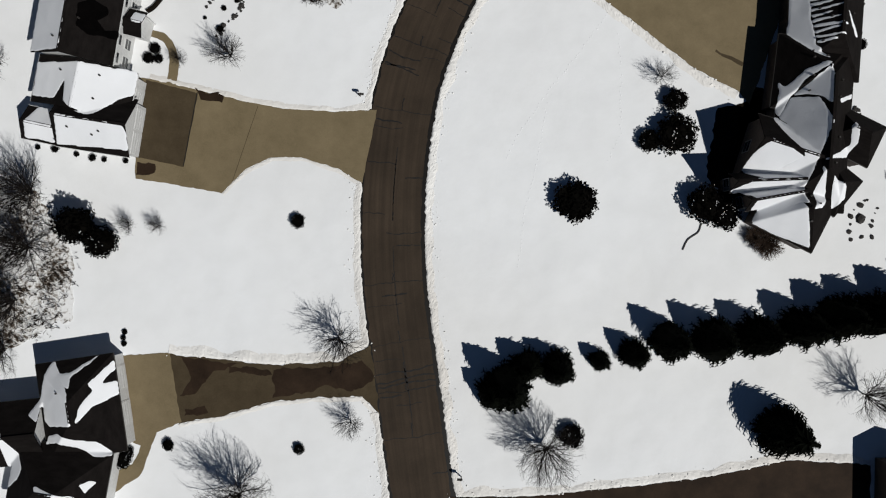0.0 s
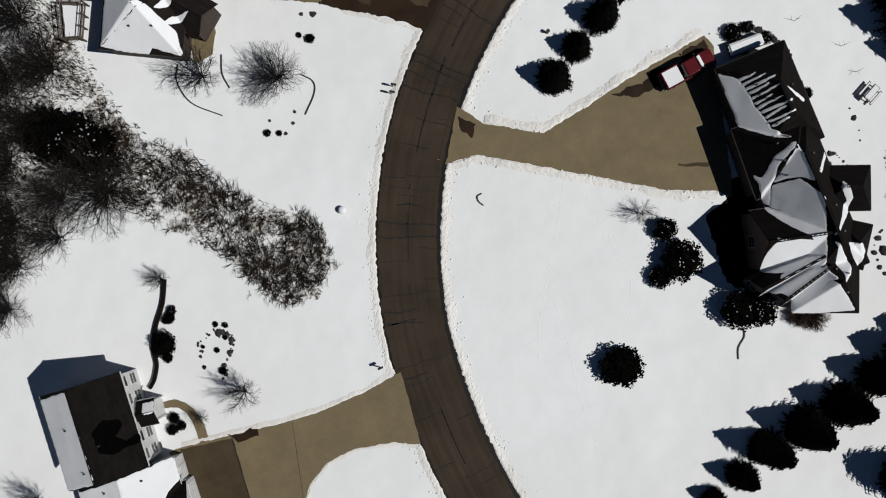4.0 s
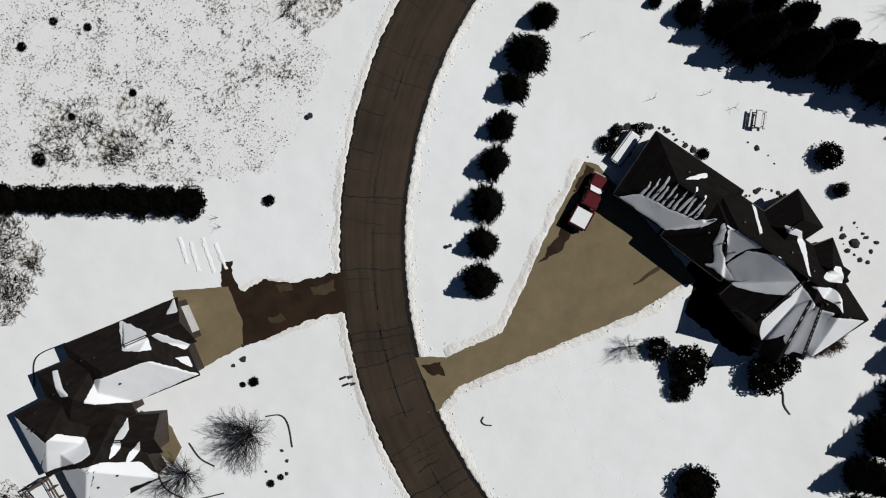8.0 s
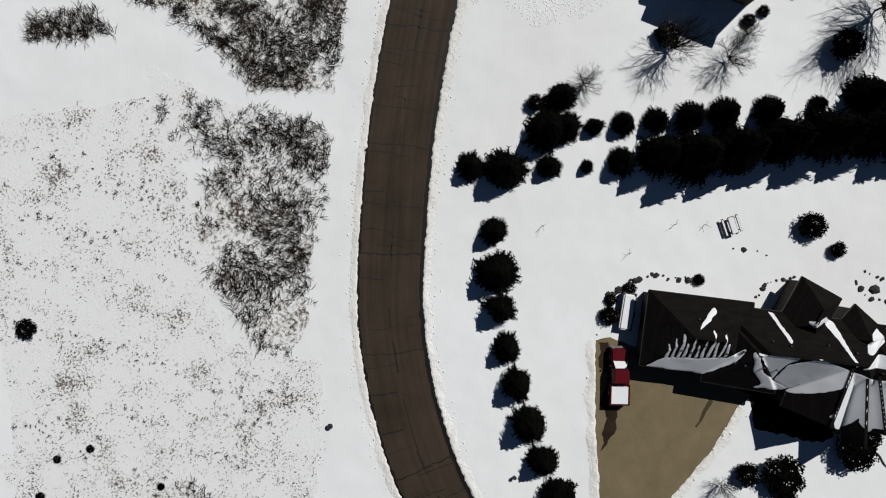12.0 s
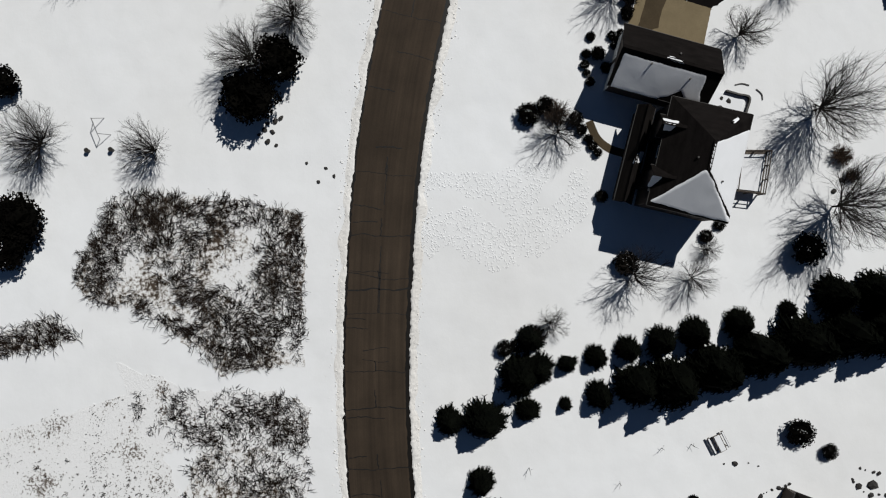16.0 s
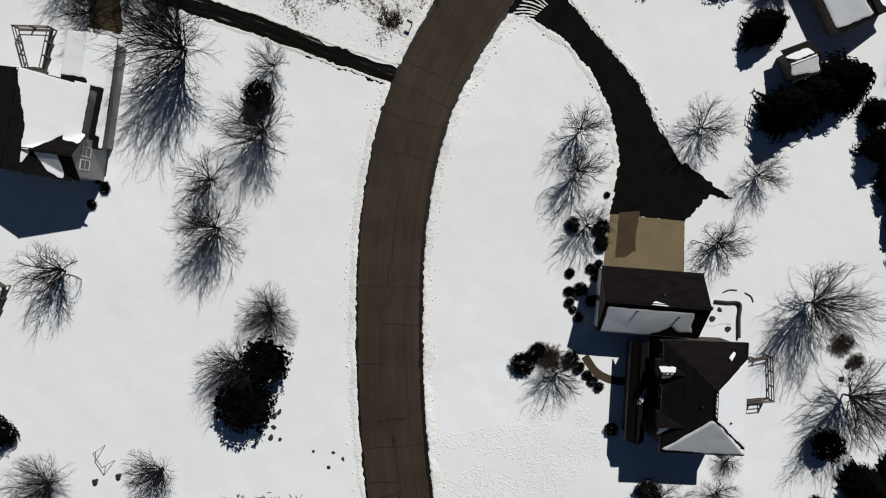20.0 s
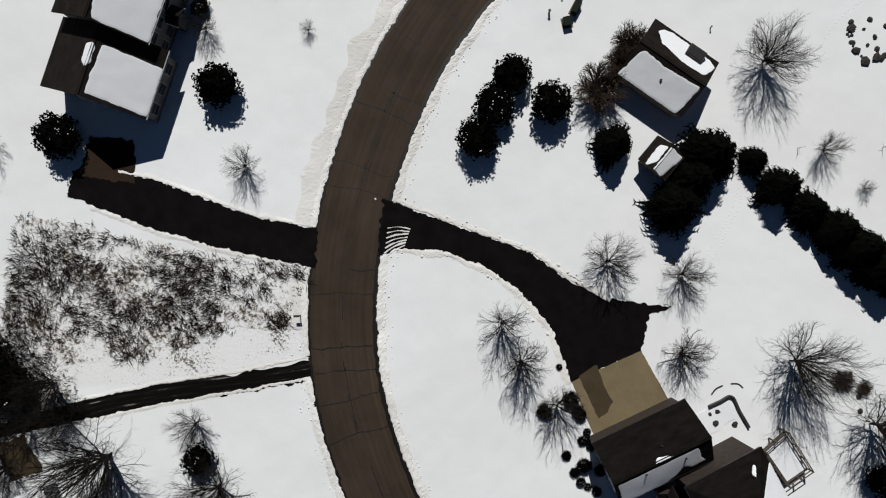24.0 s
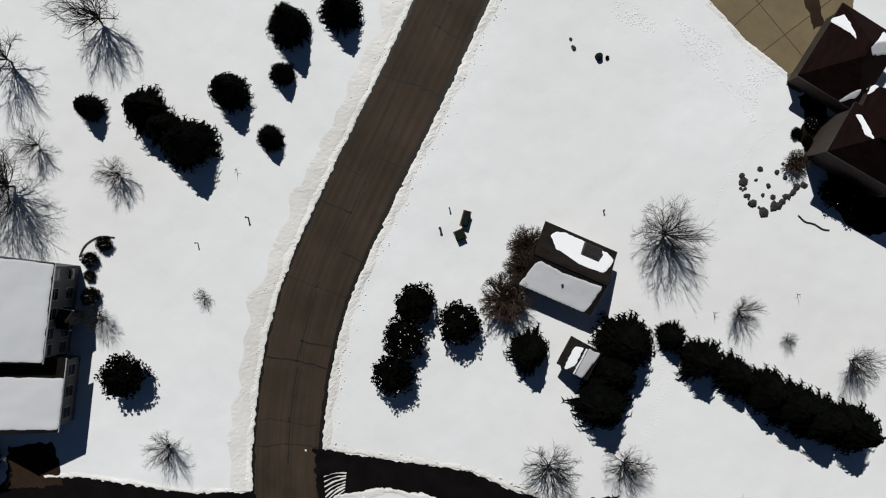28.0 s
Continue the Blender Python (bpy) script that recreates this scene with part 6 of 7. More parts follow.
for form, where, rows in TREES:
    for x, y, r, h in rows:
        name, label, cat = LABELS[form]
        group = "" if len(rows) < 2 or form == "bare" else where
        if form == "bare":
            label = ("small leafless ornamental tree with fine twigs" if r < 2.3 else "broad leafless tree with long spreading limbs" if r > 4 else label)
            group = "bare trees"
        k = 0.9 if form == "hedge" else 1.0
        m = Matrix.Translation((x, y, 0)) @ Matrix.Rotation(_rnd.uniform(0, 6.28), 4, "Z") @ Matrix.Diagonal((r * _rnd.uniform(0.94, 1.06), r * _rnd.uniform(0.94, 1.06), h / 2, 1))
        ob = thing(name, m, label, cat, group)
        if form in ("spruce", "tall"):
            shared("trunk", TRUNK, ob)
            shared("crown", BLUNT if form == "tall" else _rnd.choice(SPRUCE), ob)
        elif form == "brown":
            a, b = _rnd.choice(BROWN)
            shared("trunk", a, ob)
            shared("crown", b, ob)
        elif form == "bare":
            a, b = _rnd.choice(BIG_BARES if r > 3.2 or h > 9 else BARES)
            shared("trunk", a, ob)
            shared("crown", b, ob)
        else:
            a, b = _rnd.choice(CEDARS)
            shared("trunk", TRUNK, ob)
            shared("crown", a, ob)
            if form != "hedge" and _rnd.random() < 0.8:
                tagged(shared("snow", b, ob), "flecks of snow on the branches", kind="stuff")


def brush(outline, density, tall, seed, thick=0.05, cut=0.0, scale=0.35, stray=0.0):
    """Stems and dead stalks standing in clumps inside an outline."""
    rs = np.random.RandomState(seed)
    xs, ys = np.array([p[0] for p in outline]), np.array([p[1] for p in outline])
    area = (xs.max() - xs.min()) * (ys.max() - ys.min())
    n = int(area * density)
    X, Y = rs.uniform(xs.min(), xs.max(), n) + rs.normal(0, stray, n), rs.uniform(ys.min(), ys.max(), n) + rs.normal(0, stray, n)
    keep = inside(outline, X, Y)
    X, Y = X[keep], Y[keep]
    X, Y = X + rs.normal(0, 0.5, len(X)), Y + rs.normal(0, 0.5, len(Y))
    V, Fc = [], []
    for x, y in zip(X, Y):
        c = noise.noise(Vector((x * scale, y * scale, seed))) + 0.6 * noise.noise(Vector((x * scale * 3.3, y * scale * 3.3, seed + 5)))
        if c < cut + rs.uniform(-0.3, 0.3):
            continue
        h = tall * rs.uniform(0.4, 1.2)
        a, w = rs.uniform(0, 6.283), thick * rs.uniform(0.5, 1.4)
        lean = h * rs.uniform(0.25, 0.9)
        b = a + rs.normal(0, 0.8)
        dx, dy = math.cos(a) * lean, math.sin(a) * lean
        px, py = -math.sin(a) * w / 2, math.cos(a) * w / 2
        k = len(V)
        V.extend(((x - px, y - py, -0.01), (x + px, y + py, -0.01), (x + dx * 0.5 + px, y + dy * 0.5 + py, h * 0.65), (x + dx * 0.5 - px, y + dy * 0.5 - py, h * 0.65),
                  (x + dx * 0.6 + math.cos(b) * lean * 0.5, y + dy * 0.6 + math.sin(b) * lean * 0.5, h)))
        Fc.extend(((k, k + 1, k + 2, k + 3), (k + 3, k + 2, k + 4)))
    return V, [], Fc


def thicket(outline, per, seed, cut=0.0, scale=0.20, reach=(0.5, 1.15), wide=(0.026, 0.058), tall=0.42, holes=()):
    """Clumps of long bent stems, combed roughly one way from place to place, with snow left bare between them and in the holes."""
    rs = np.random.RandomState(seed)
    xs, ys = np.array([p[0] for p in outline]), np.array([p[1] for p in outline])
    n = int((xs.max() - xs.min()) * (ys.max() - ys.min()) * per)
    X, Y = rs.uniform(xs.min(), xs.max(), n), rs.uniform(ys.min(), ys.max(), n)
    keep = inside(outline, X + rs.normal(0, 0.25, n), Y + rs.normal(0, 0.25, n))
    V, Fc = [], []
    for x, y in zip(X[keep], Y[keep]):
        g = noise.noise(Vector((x * scale, y * scale, seed))) + 0.75 * noise.noise(Vector((x * 0.85, y * 0.85, seed + 4)))
        for hx, hy, hr in holes:
            g -= 0.9 * max(0.0, 1.25 - math.hypot(x - hx, y - hy) / hr)
        if g < cut + rs.normal(0, 0.13):
            continue
        flow = 3.1 * noise.noise(Vector((x * 0.16, y * 0.16, seed + 9)))
        size = rs.uniform(*reach) * min(1.25, 0.75 + 0.6 * (g - cut))
        for _ in range(rs.randint(4, 8)):
            a = flow + rs.normal(0, 0.75) + (3.1416 if rs.rand() < 0.25 else 0.0)
            b = a + rs.normal(0, 0.5)
            L, w, h = size * rs.uniform(0.5, 1.1), rs.uniform(*wide), tall * rs.uniform(0.35, 1.2)
            x0, y0 = x + rs.normal(0, 0.16), y + rs.normal(0, 0.16)
            x1, y1 = x0 + 0.55 * L * math.cos(a), y0 + 0.55 * L * math.sin(a)
            x2, y2 = x1 + 0.45 * L * math.cos(b), y1 + 0.45 * L * math.sin(b)
            px, py = -math.sin(a) * w / 2, math.cos(a) * w / 2
            k = len(V)
            V.extend(((x0 - px, y0 - py, -0.01), (x0 + px, y0 + py, -0.01), (x1 + px, y1 + py, h * 0.75), (x1 - px, y1 - py, h * 0.75), (x2, y2, h)))
            Fc.extend(((k, k + 3, k + 2, k + 1), (k + 3, k + 4, k + 2)))
    return V, [], Fc


def tufts(outline, n, along, seed):
    """Dark clumps of dead grass, strung out in rows along a direction."""
    rs = np.random.RandomState(seed)
    xs, ys = np.array([p[0] for p in outline]), np.array([p[1] for p in outline])
    X, Y = rs.uniform(xs.min(), xs.max(), n), rs.uniform(ys.min(), ys.max(), n)
    keep = inside(outline, X, Y)
    c, s = math.cos(along), math.sin(along)
    V, Fc = [], []
    for x, y in zip(X[keep], Y[keep]):
        u, v = x * c + y * s, -x * s + y * c
        g = noise.noise(Vector((u * 0.05, v * 0.36, seed))) + 0.35 * noise.noise(Vector((x * 0.08, y * 0.08, seed + 3)))
        if g < 0.27 + rs.uniform(-0.12, 0.25):
            continue
        size = rs.choice((0.07, 0.10, 0.15, 0.27), p=(0.42, 0.3, 0.2, 0.08))
        for _ in range(int(5 + size * 40)):
            a, r = rs.uniform(0, 6.283), size * rs.uniform(0.0, 1.0)
            bx, by = x + r * math.cos(a), y + r * math.sin(a)
            h, w, b = size * rs.uniform(0.5, 1.3), rs.uniform(0.02, 0.05), rs.uniform(0, 6.283)
            k = len(V)
            V.extend(((bx - w * math.sin(b), by + w * math.cos(b), -0.01), (bx + w * math.sin(b), by - w * math.cos(b), -0.01),
                      (bx + h * 0.8 * math.cos(b), by + h * 0.8 * math.sin(b), h)))
            Fc.append((k, k + 1, k + 2))
    return V, [], Fc


for out, n, along, sd in ((M_A, 5200, ROWS_A, 3), (M_B, 7000, ROWS_A, 8)):
    tagged(part("grass_tufts", tufts(out, n, along, sd), STEM), "dark tufts of dead grass in rows through thin snow", "grass", kind="stuff")
for out, per, sd, cut, scale, holes, lab in (
        (B_SCRUB, 10.0, 4, -0.50, 0.16, ((-11.7, 28.25, 1.6), (-13.83, 30.64, 1.2)), "dense brown scrub poking through snow"),
        (B_MID, 7.5, 7, -0.22, 0.15, ((35.0, 63.0, 1.6), (40.0, 72.0, 1.6)), "patch of brown leafless brush in the meadow"),
        (B_SQ, 9.5, 9, -0.32, 0.17, ((74.5, 71.8, 0.9), (72.4, 72.1, 0.8), (70.4, 66.5, 1.5), (66.3, 77.4, 1.8), (64.2, 74.7, 1.7), (63.0, 72.4, 1.4)), "square plot of brown brush in the snow"),
        (B_SQ2, 10.0, 12, -0.5, 0.2, (), "strip of brown brush beside a snowy path"),
        (B_LOW, 5.0, 14, 0.16, 0.2, (), "thin brown brush in the snowy meadow"),
        (B_NE, 9.0, 17, -0.22, 0.13, ((119.2, 40.8, 2.0), (119.0, 45.2, 2.2), (124.0, 53.0, 1.6), (127.5, 58.5, 1.8)), "rough field of brown brush between two lanes"),
        (B_ROUND, 8.0, 21, -0.25, 0.25, (), "round clump of leafless brush"),
        (B_T8A, 5.5, 23, 0.02, 0.25, (), "thin clumps of brush in the meadow")):
    tagged(part("scrub", thicket(out, per, sd, cut, scale, holes=holes), STEM), lab, "brush", kind="stuff")
for nm, out, dens, tall, cut, wide, lab in (
        ("scrub", B_WOOD, 26, 0.7, -0.25, 0.07, "brown undergrowth beneath leafless trees"),
        ("scrub", B_WOOD2, 24, 0.7, -0.2, 0.07, "brown undergrowth beneath leafless trees"),
        ("scrub", B_WOOD3, 22, 0.7, -0.05, 0.07, "brown undergrowth at the edge of a wood"),
        ("scrub", B_LANE, 40, 0.5, -0.35, 0.07, "brown undergrowth of a small wood by the lane"),
        ("dry_grass", M_A, 26, 0.18, 0.34, 0.06, "dry grass tufts showing through the snow"),
        ("dry_grass", M_B, 26, 0.18, 0.34, 0.06, "dry grass tufts showing through the snow")):
    tagged(part(nm, brush(out, dens, tall, len(nm) + int(tall * 100) + int(out[0][0]), wide, cut, 0.42), STEM), lab, "brush" if nm == "scrub" else "grass", kind="stuff")

for k, (out, mat) in enumerate(((B_SCRUB, LITTER), (B_MID, LITTER), (B_SQ, LITTER), (B_SQ2, LITTER), (B_LOW, LITTER_THIN), (B_NE, LITTER), (B_ROUND, LITTER), (B_T8A, LITTER),
                                (B_LANE, LITTER), (B_WOOD, LITTER), (B_WOOD2, LITTER), (B_WOOD3, LITTER), (M_NE, LITTER_THIN), (M_A, LITTER_THIN), (M_B, LITTER_THIN))):
    tagged(plate("rough_ground", ragged(out, 0.5, 0.7, 40 + k, 0.6), -0.02, 0.004 + 0.0045 * (k if k < 12 else k - 11.5), mat), "thin snow with dead stalks showing through", "ground", kind="structure")
# ---- small things ----
for k, pts in enumerate(([(16.3, 24.6), (13.3, 19.9), (10.6, 16.1), (7.4, 11.1), (6.5, 8.8)], [(17.5, 22.3), (18.0, 17.8), (18.2, 12.1), (17.1, 9.2)], [(10.4, 14.7), (9.8, 8.9), (8.7, 3.6), (8.3, -2.4)],
                         [(100.1, -26.8), (101.8, -21.5), (102.1, -17.3), (101.3, -13.8)], [(96.1, 0.6), (94.1, 5.8), (92.8, 9.0)], [(94.0, 7.9), (95.5, 3.5), (96.9, 0.9)])):
    tagged(part("footprints", tracks(pts, k), SNOW), "line of footprints across the snow", "snow", kind="stuff")


def pickup():
    """A red pickup parked by the garage, snow on its bed, roof edge and windscreen."""
    t = thing("pickup_truck", pose(32.1, 29.7, 0.034, 0, 0, 4.5), "red pickup truck with a snow-filled bed parked beside the garage", "truck")
    part("body", soft_box(-2.85, -0.97, 0.45, 2.85, 0.97, 0.95, 0.10), RED_PAINT, t)
    part("hood", soft_box(1.35, -0.9, 0.9, 2.8, 0.9, 1.12, 0.09), RED_PAINT, t)
    bm = bmesh.new()
    box(bm, -0.75, -0.88, 0.92, 1.45, 0.88, 1.80)
    for v in bm.verts:
        if v.co.z > 1.5:
            v.co.y *= 0.84
            v.co.x = -0.6 if v.co.x < 0 else 0.75
    bmesh.ops.bevel(bm, geom=bm.edges[:], offset=0.06, segments=2, affect="EDGES")
    cab = part("cab", bm, RED_PAINT, t)
    q = bmesh.new()
    q.faces.new([q.verts.new(c) for c in ((1.46, -0.72, 1.05), (1.46, 0.72, 1.05), (0.86, 0.64, 1.74), (0.86, -0.64, 1.74))])
    part("windscreen", q, GLASS, cab)
    q = bmesh.new()
    q.faces.new([q.verts.new(c) for c in ((-0.78, 0.66, 1.1), (-0.78, -0.66, 1.1), (-0.65, -0.6, 1.7), (-0.65, 0.6, 1.7))])
    part("rear_window", q, GLASS, cab)
    for s in (-1, 1):
        q = bmesh.new()
        q.faces.new([q.verts.new(c) for c in ((-0.6, s * 0.895, 1.1), (1.1, s * 0.895, 1.1), (0.65, s * 0.785, 1.68), (-0.5, s * 0.785, 1.68))])
        part("side_window", q, GLASS, cab)
        part("bed_side", boxes((-2.85, s * 0.97 - (0.1 if s > 0 else 0), 0.9, -0.8, s * 0.97 + (0.1 if s < 0 else 0), 1.32)), RED_PAINT, t)
        part("headlight", soft_box(2.72, s * 0.72 - 0.16, 0.78, 2.88, s * 0.72 + 0.16, 0.95, 0.03), STEEL, t)
        part("tail_light", soft_box(-2.89, s * 0.88 - 0.07, 0.8, -2.8, s * 0.88 + 0.07, 1.15, 0.02), RED_PAINT, t)
        part("mirror", soft_box(1.0, s * 1.05 - 0.1, 1.08, 1.12, s * 1.05 + 0.1, 1.28, 0.02), RUBBER, t)
        for x in (-1.75, 1.8):
            w = part("tyre", rods(((x, s * 0.72, 0.38), (x, s * 0.98, 0.38), 0.38, 0.38, 18)), RUBBER, t)
            part("rim", rods(((x, s * 0.93, 0.38), (x, s * 1.0, 0.38), 0.22, 0.2, 12)), STEEL, w)
    part("tailgate", boxes((-2.85, -0.87, 0.9, -2.76, 0.87, 1.32)), RED_PAINT, t)
    part("bumper", soft_box(2.75, -0.95, 0.42, 3.0, 0.95, 0.66, 0.05), STEEL, t)
    part("bumper", soft_box(-3.0, -0.95, 0.42, -2.78, 0.95, 0.66, 0.05), STEEL, t)
    for name, pts, z, lab in (("bed_snow", [(-2.7, -0.85), (-0.85, -0.85), (-0.85, 0.85), (-2.7, 0.85)], 1.26, "snow filling the truck bed"),):
        part(name, boxes((-2.72, -0.84, 0.9, -1.0, 0.84, 1.22)), ROOF_SNOW, t, lab)
    q = bmesh.new()
    q.faces.new([q.verts.new(c) for c in ((1.50, -0.74, 1.07), (1.50, 0.74, 1.07), (0.90, 0.66, 1.79), (0.92, -0.2, 1.79), (1.1, -0.5, 1.55))])
    r = bmesh.ops.extrude_face_region(q, geom=q.faces[:])
    bmesh.ops.translate(q, vec=(0.05, 0, 0.05), verts=[v for v in r["geom"] if isinstance(v, bmesh.types.BMVert)])
    part("windscreen_snow", q, ROOF_SNOW, t, "snow covering the windscreen")


pickup()


def trailer():
    t = thing("utility_trailer", pose(38.6, 29.6, 0, 0, 0, -3), "low utility trailer buried under a white snow load", "trailer")
    part("bed", boxes((-1.9, -0.65, 0.42, 1.9, 0.65, 0.52)), WOOD, t)
    part("load_snow", soft_box(-1.85, -0.6, 0.52, 1.75, 0.6, 0.95, 0.14), ROOF_SNOW, t, "thick cover of snow")
    for s in (-1, 1):
        part("rail", boxes((-1.9, s * 0.65 - 0.03, 0.5, 1.9, s * 0.65 + 0.03, 0.85)), DARK_TRIM, t)
        w = part("tyre", rods(((-0.2, s * 0.68, 0.3), (-0.2, s * 0.86, 0.3), 0.3, 0.3, 14)), RUBBER, t)
        part("rim", rods(((-0.2, s * 0.84, 0.3), (-0.2, s * 0.875, 0.3), 0.16, 0.15, 10)), STEEL, w)
    part("tongue", rods(((1.9, -0.4, 0.45), (3.0, 0, 0.45), 0.04, 0.04), ((1.9, 0.4, 0.45), (3.0, 0, 0.45), 0.04, 0.04)), STEEL, t)


trailer()


def mailbox(x, y, a, n=2):
    for k in range(n):
        m = pose(x, y, 0, 0, 0, a) @ pose(0, (k - (n - 1) / 2) * 0.75, 0)
        t = thing("mailbox", m, "dark mailbox on a wooden post beside the street", "mailbox", "roadside mailboxes")
        part("post", boxes((-0.05, -0.05, 0, 0.05, 0.05, 1.05)), WOOD, t)
        part("arm", boxes((-0.05, -0.05, 0.95, 0.45, 0.05, 1.03)), WOOD, t)
        bm = bmesh.new()
        box(bm, -0.1, -0.11, 1.03, 0.45, 0.11, 1.16)
        prof = [(0.11 * math.cos(i * math.pi / 8), 1.16 + 0.11 * math.sin(i * math.pi / 8)) for i in range(9)]
        ends = [[bm.verts.new((q, b, c)) for b, c in prof] for q in (-0.1, 0.45)]
        bm.faces.new(ends[0])
        bm.faces.new(ends[1][::-1])
        for i in range(8):
            bm.faces.new((ends[0][i], ends[1][i], ends[1][i + 1], ends[0][i + 1]))
        part("box", bm, DARK_TRIM, t)
        part("flag", boxes((0.1, 0.11, 1.1, 0.13, 0.125, 1.35)), RED_PAINT, t)


mailbox(3.75, 40.05, -35)
mailbox(116.5, 41.0, 50, 1)
mailbox(-8.85, 14.49, 0, 1)
mailbox(3.64, -24.10, 180, 1)


def utility_box(x, y, a, sx, sy, h, label):
    t = thing("utility_box", pose(x, y, 0, 0, 0, a), label, "utility box", "utility boxes")
    part("pad", boxes((-sx / 2 - 0.12, -sy / 2 - 0.12, -0.05, sx / 2 + 0.12, sy / 2 + 0.12, 0.08)), CONCRETE, t)
    part("cabinet", soft_box(-sx / 2, -sy / 2, 0.08, sx / 2, sy / 2, h, 0.05), GREEN_METAL, t)
    part("lid", soft_box(-sx / 2 - 0.04, -sy / 2 - 0.04, h, sx / 2 + 0.04, sy / 2 + 0.04, h + 0.06, 0.02), GREEN_METAL, t)


utility_box(120.4, 1.0, 20, 0.55, 1.3, 0.8, "long dark green utility cabinet in the snow")
utility_box(119.9, 2.6, 60, 0.8, 0.8, 0.7, "square dark green utility box in the snow")
t = thing("utility_pedestal", pose(119.0, -19.2, 0), "round dark green utility pedestal in the snow", "utility box")
part("base", rods(((0, 0, -0.05), (0, 0, 0.12), 0.40, 0.38, 14)), GREEN_METAL, t)
part("dome", rods(((0, 0, 0.12), (0, 0, 0.5), 0.33, 0.30, 14), ((0, 0, 0.5), (0, 0, 0.62), 0.30, 0.16, 14)), GREEN_METAL, t)


def stake(x, y, h, r, label, lean=0.03):
    t = thing("marker_post", pose(x, y, 0), label, "post", "marker posts")
    part("pole", rods(((0, 0, -0.05), (lean, lean, h), r, r, 8)), DARK_TRIM, t)
    part("cap", rods(((lean, lean, h), (lean, lean, h + 0.08), r * 1.5, r * 1.3, 8)), DARK_TRIM, t)


for x, y, h, r in ((121.8, 3.2, 0.7, 0.10), (122.2, 1.1, 0.6, 0.06), (137.4, 13.1, 0.8, 0.07), (139.9, 17.9, 0.7, 0.05), (24.0, 58.0, 0.5, 0.20), (110.0, -7.4, 0.5, 0.06),
                   (20.7, 39.0, 0.6, 0.14), (79.6, 81.9, 0.5, 0.17), (79.6, 79.5, 0.5, 0.17)):
    stake(x, y, h, r, "short dark post standing in the snow")
h = thing("snow_capped_stump", pose(-5.83, 30.77, 0), "low stump under a round cap of snow", "stump")
part("stump", rods(((0, 0, -0.05), (0, 0, 0.4), 0.3, 0.26, 12)), BARK, h)
bm = bmesh.new()
bmesh.ops.create_icosphere(bm, subdivisions=2, radius=0.42, matrix=Matrix.Translation((0, 0, 0.45)) @ Matrix.Diagonal((1, 1, 0.6, 1)))
part("cap", bm, ROOF_SNOW, h, "round cap of snow")

STONES = []
for k in range(5):
    bm = bmesh.new()
    bmesh.ops.create_icosphere(bm, subdivisions=1, radius=1.0)
    for v in bm.verts:
        v.co *= 0.75 + 0.5 * noise.noise(v.co * 1.3 + Vector((k * 5, 0, 0))) + 0.2
        v.co.z *= 0.7
    me = bpy.data.meshes.new("stone")
    bm.to_mesh(me)
    bm.free()
    me.materials.append(STONE)
    STONES.append(me)
_st = random.Random(31)


def stone(x, y, r):
    s = new("garden_stone", _st.choice(STONES))
    s.matrix_world = Matrix.Translation((x, y, r * 0.2)) @ Matrix.Rotation(_st.uniform(0, 6.28), 4, "Z") @ Matrix.Diagonal((r, r * _st.uniform(0.7, 1.2), r * 0.8, 1))
    tagged(s, "dark garden stone half buried in snow", "stone", "garden stones")


for pts, step, r in ((RING8, 0.26, 0.30), ([(43.9, 6.6), (44.9, 5.9), (44.6, 3.0), (42.6, 2.6), (42.2, 5.0), (43.9, 6.6)], 0.7, 0.22),
                     ([(-25.13, 22.82), (-24.8, 24.24), (-23.43, 24.72), (-22.01, 24.39), (-21.45, 23.42), (-22.18, 21.98), (-23.06, 21.63), (-23.87, 19.89)], 0.33, 0.19), ([(-22.61, 24.46), (-21.67, 23.81), (-21.53, 22.92), (-22.28, 22.08)], 0.25, 0.24), ([(148.3, 25.6), (148.5, 24.3), (147.9, 22.9)], 0.8, 0.12),
                     ([(39.7, 31.6), (41.9, 29.0), (42.4, 27.9), (42.6, 26.7), (42.2, 25.6), (42.5, 24.1), (42.1, 22.4)], 0.42, 0.24), ([(41.3, 16.5), (41.8, 16.2), (42.8, 15.5), (43.2, 14.1), (43.9, 13.0)], 0.4, 0.2), ([(37.4, 31.4), (38.6, 31.0), (38.2, 31.9), (37.4, 31.4)], 0.4, 0.22), ([(46.2, 19.4), (45.6, 15.8)], 1.1, 0.25)):
    for p in dense(pts, step):
        stone(p.x + _st.uniform(-0.22, 0.22), p.y + _st.uniform(-0.22, 0.22), r * _st.choice((0.45, 0.7, 0.9, 1.3, 1.6)))
for x, y, r in ((121.5, -18.5, 0.3), (122.2, -19.0, 0.25), (43.4, 4.6, 0.6), (-6.9, 41.0, 0.25), (-8.0, 40.3, 0.25), (-6.3, 42.0, 0.2),
                (-9.0, 42.2, 0.2), (-0.5, 50.4, 0.4), (-1.6, 50.9, 0.25), (0.6, 51.2, 0.2), (77.0, 58.2, 0.2), (76.2, 57.4, 0.2), (75.7, 59.0, 0.2), (77.6, 60.1, 0.2)):
    stone(x, y, r)
for x, y in RING8IN + [(80.6, 64.8), (81.7, 63.9), (79.5, 63.1), (82.2, 62.5), (80.8, 63.4), (81.1, 64.2), (79.9, 63.9), (81.9, 63.1), (77.1, 6.5), (76.2, 5.7), (72.9, 7.5), (74.0, 6.7)]:
    stone(x, y, _st.uniform(0.2, 0.34))


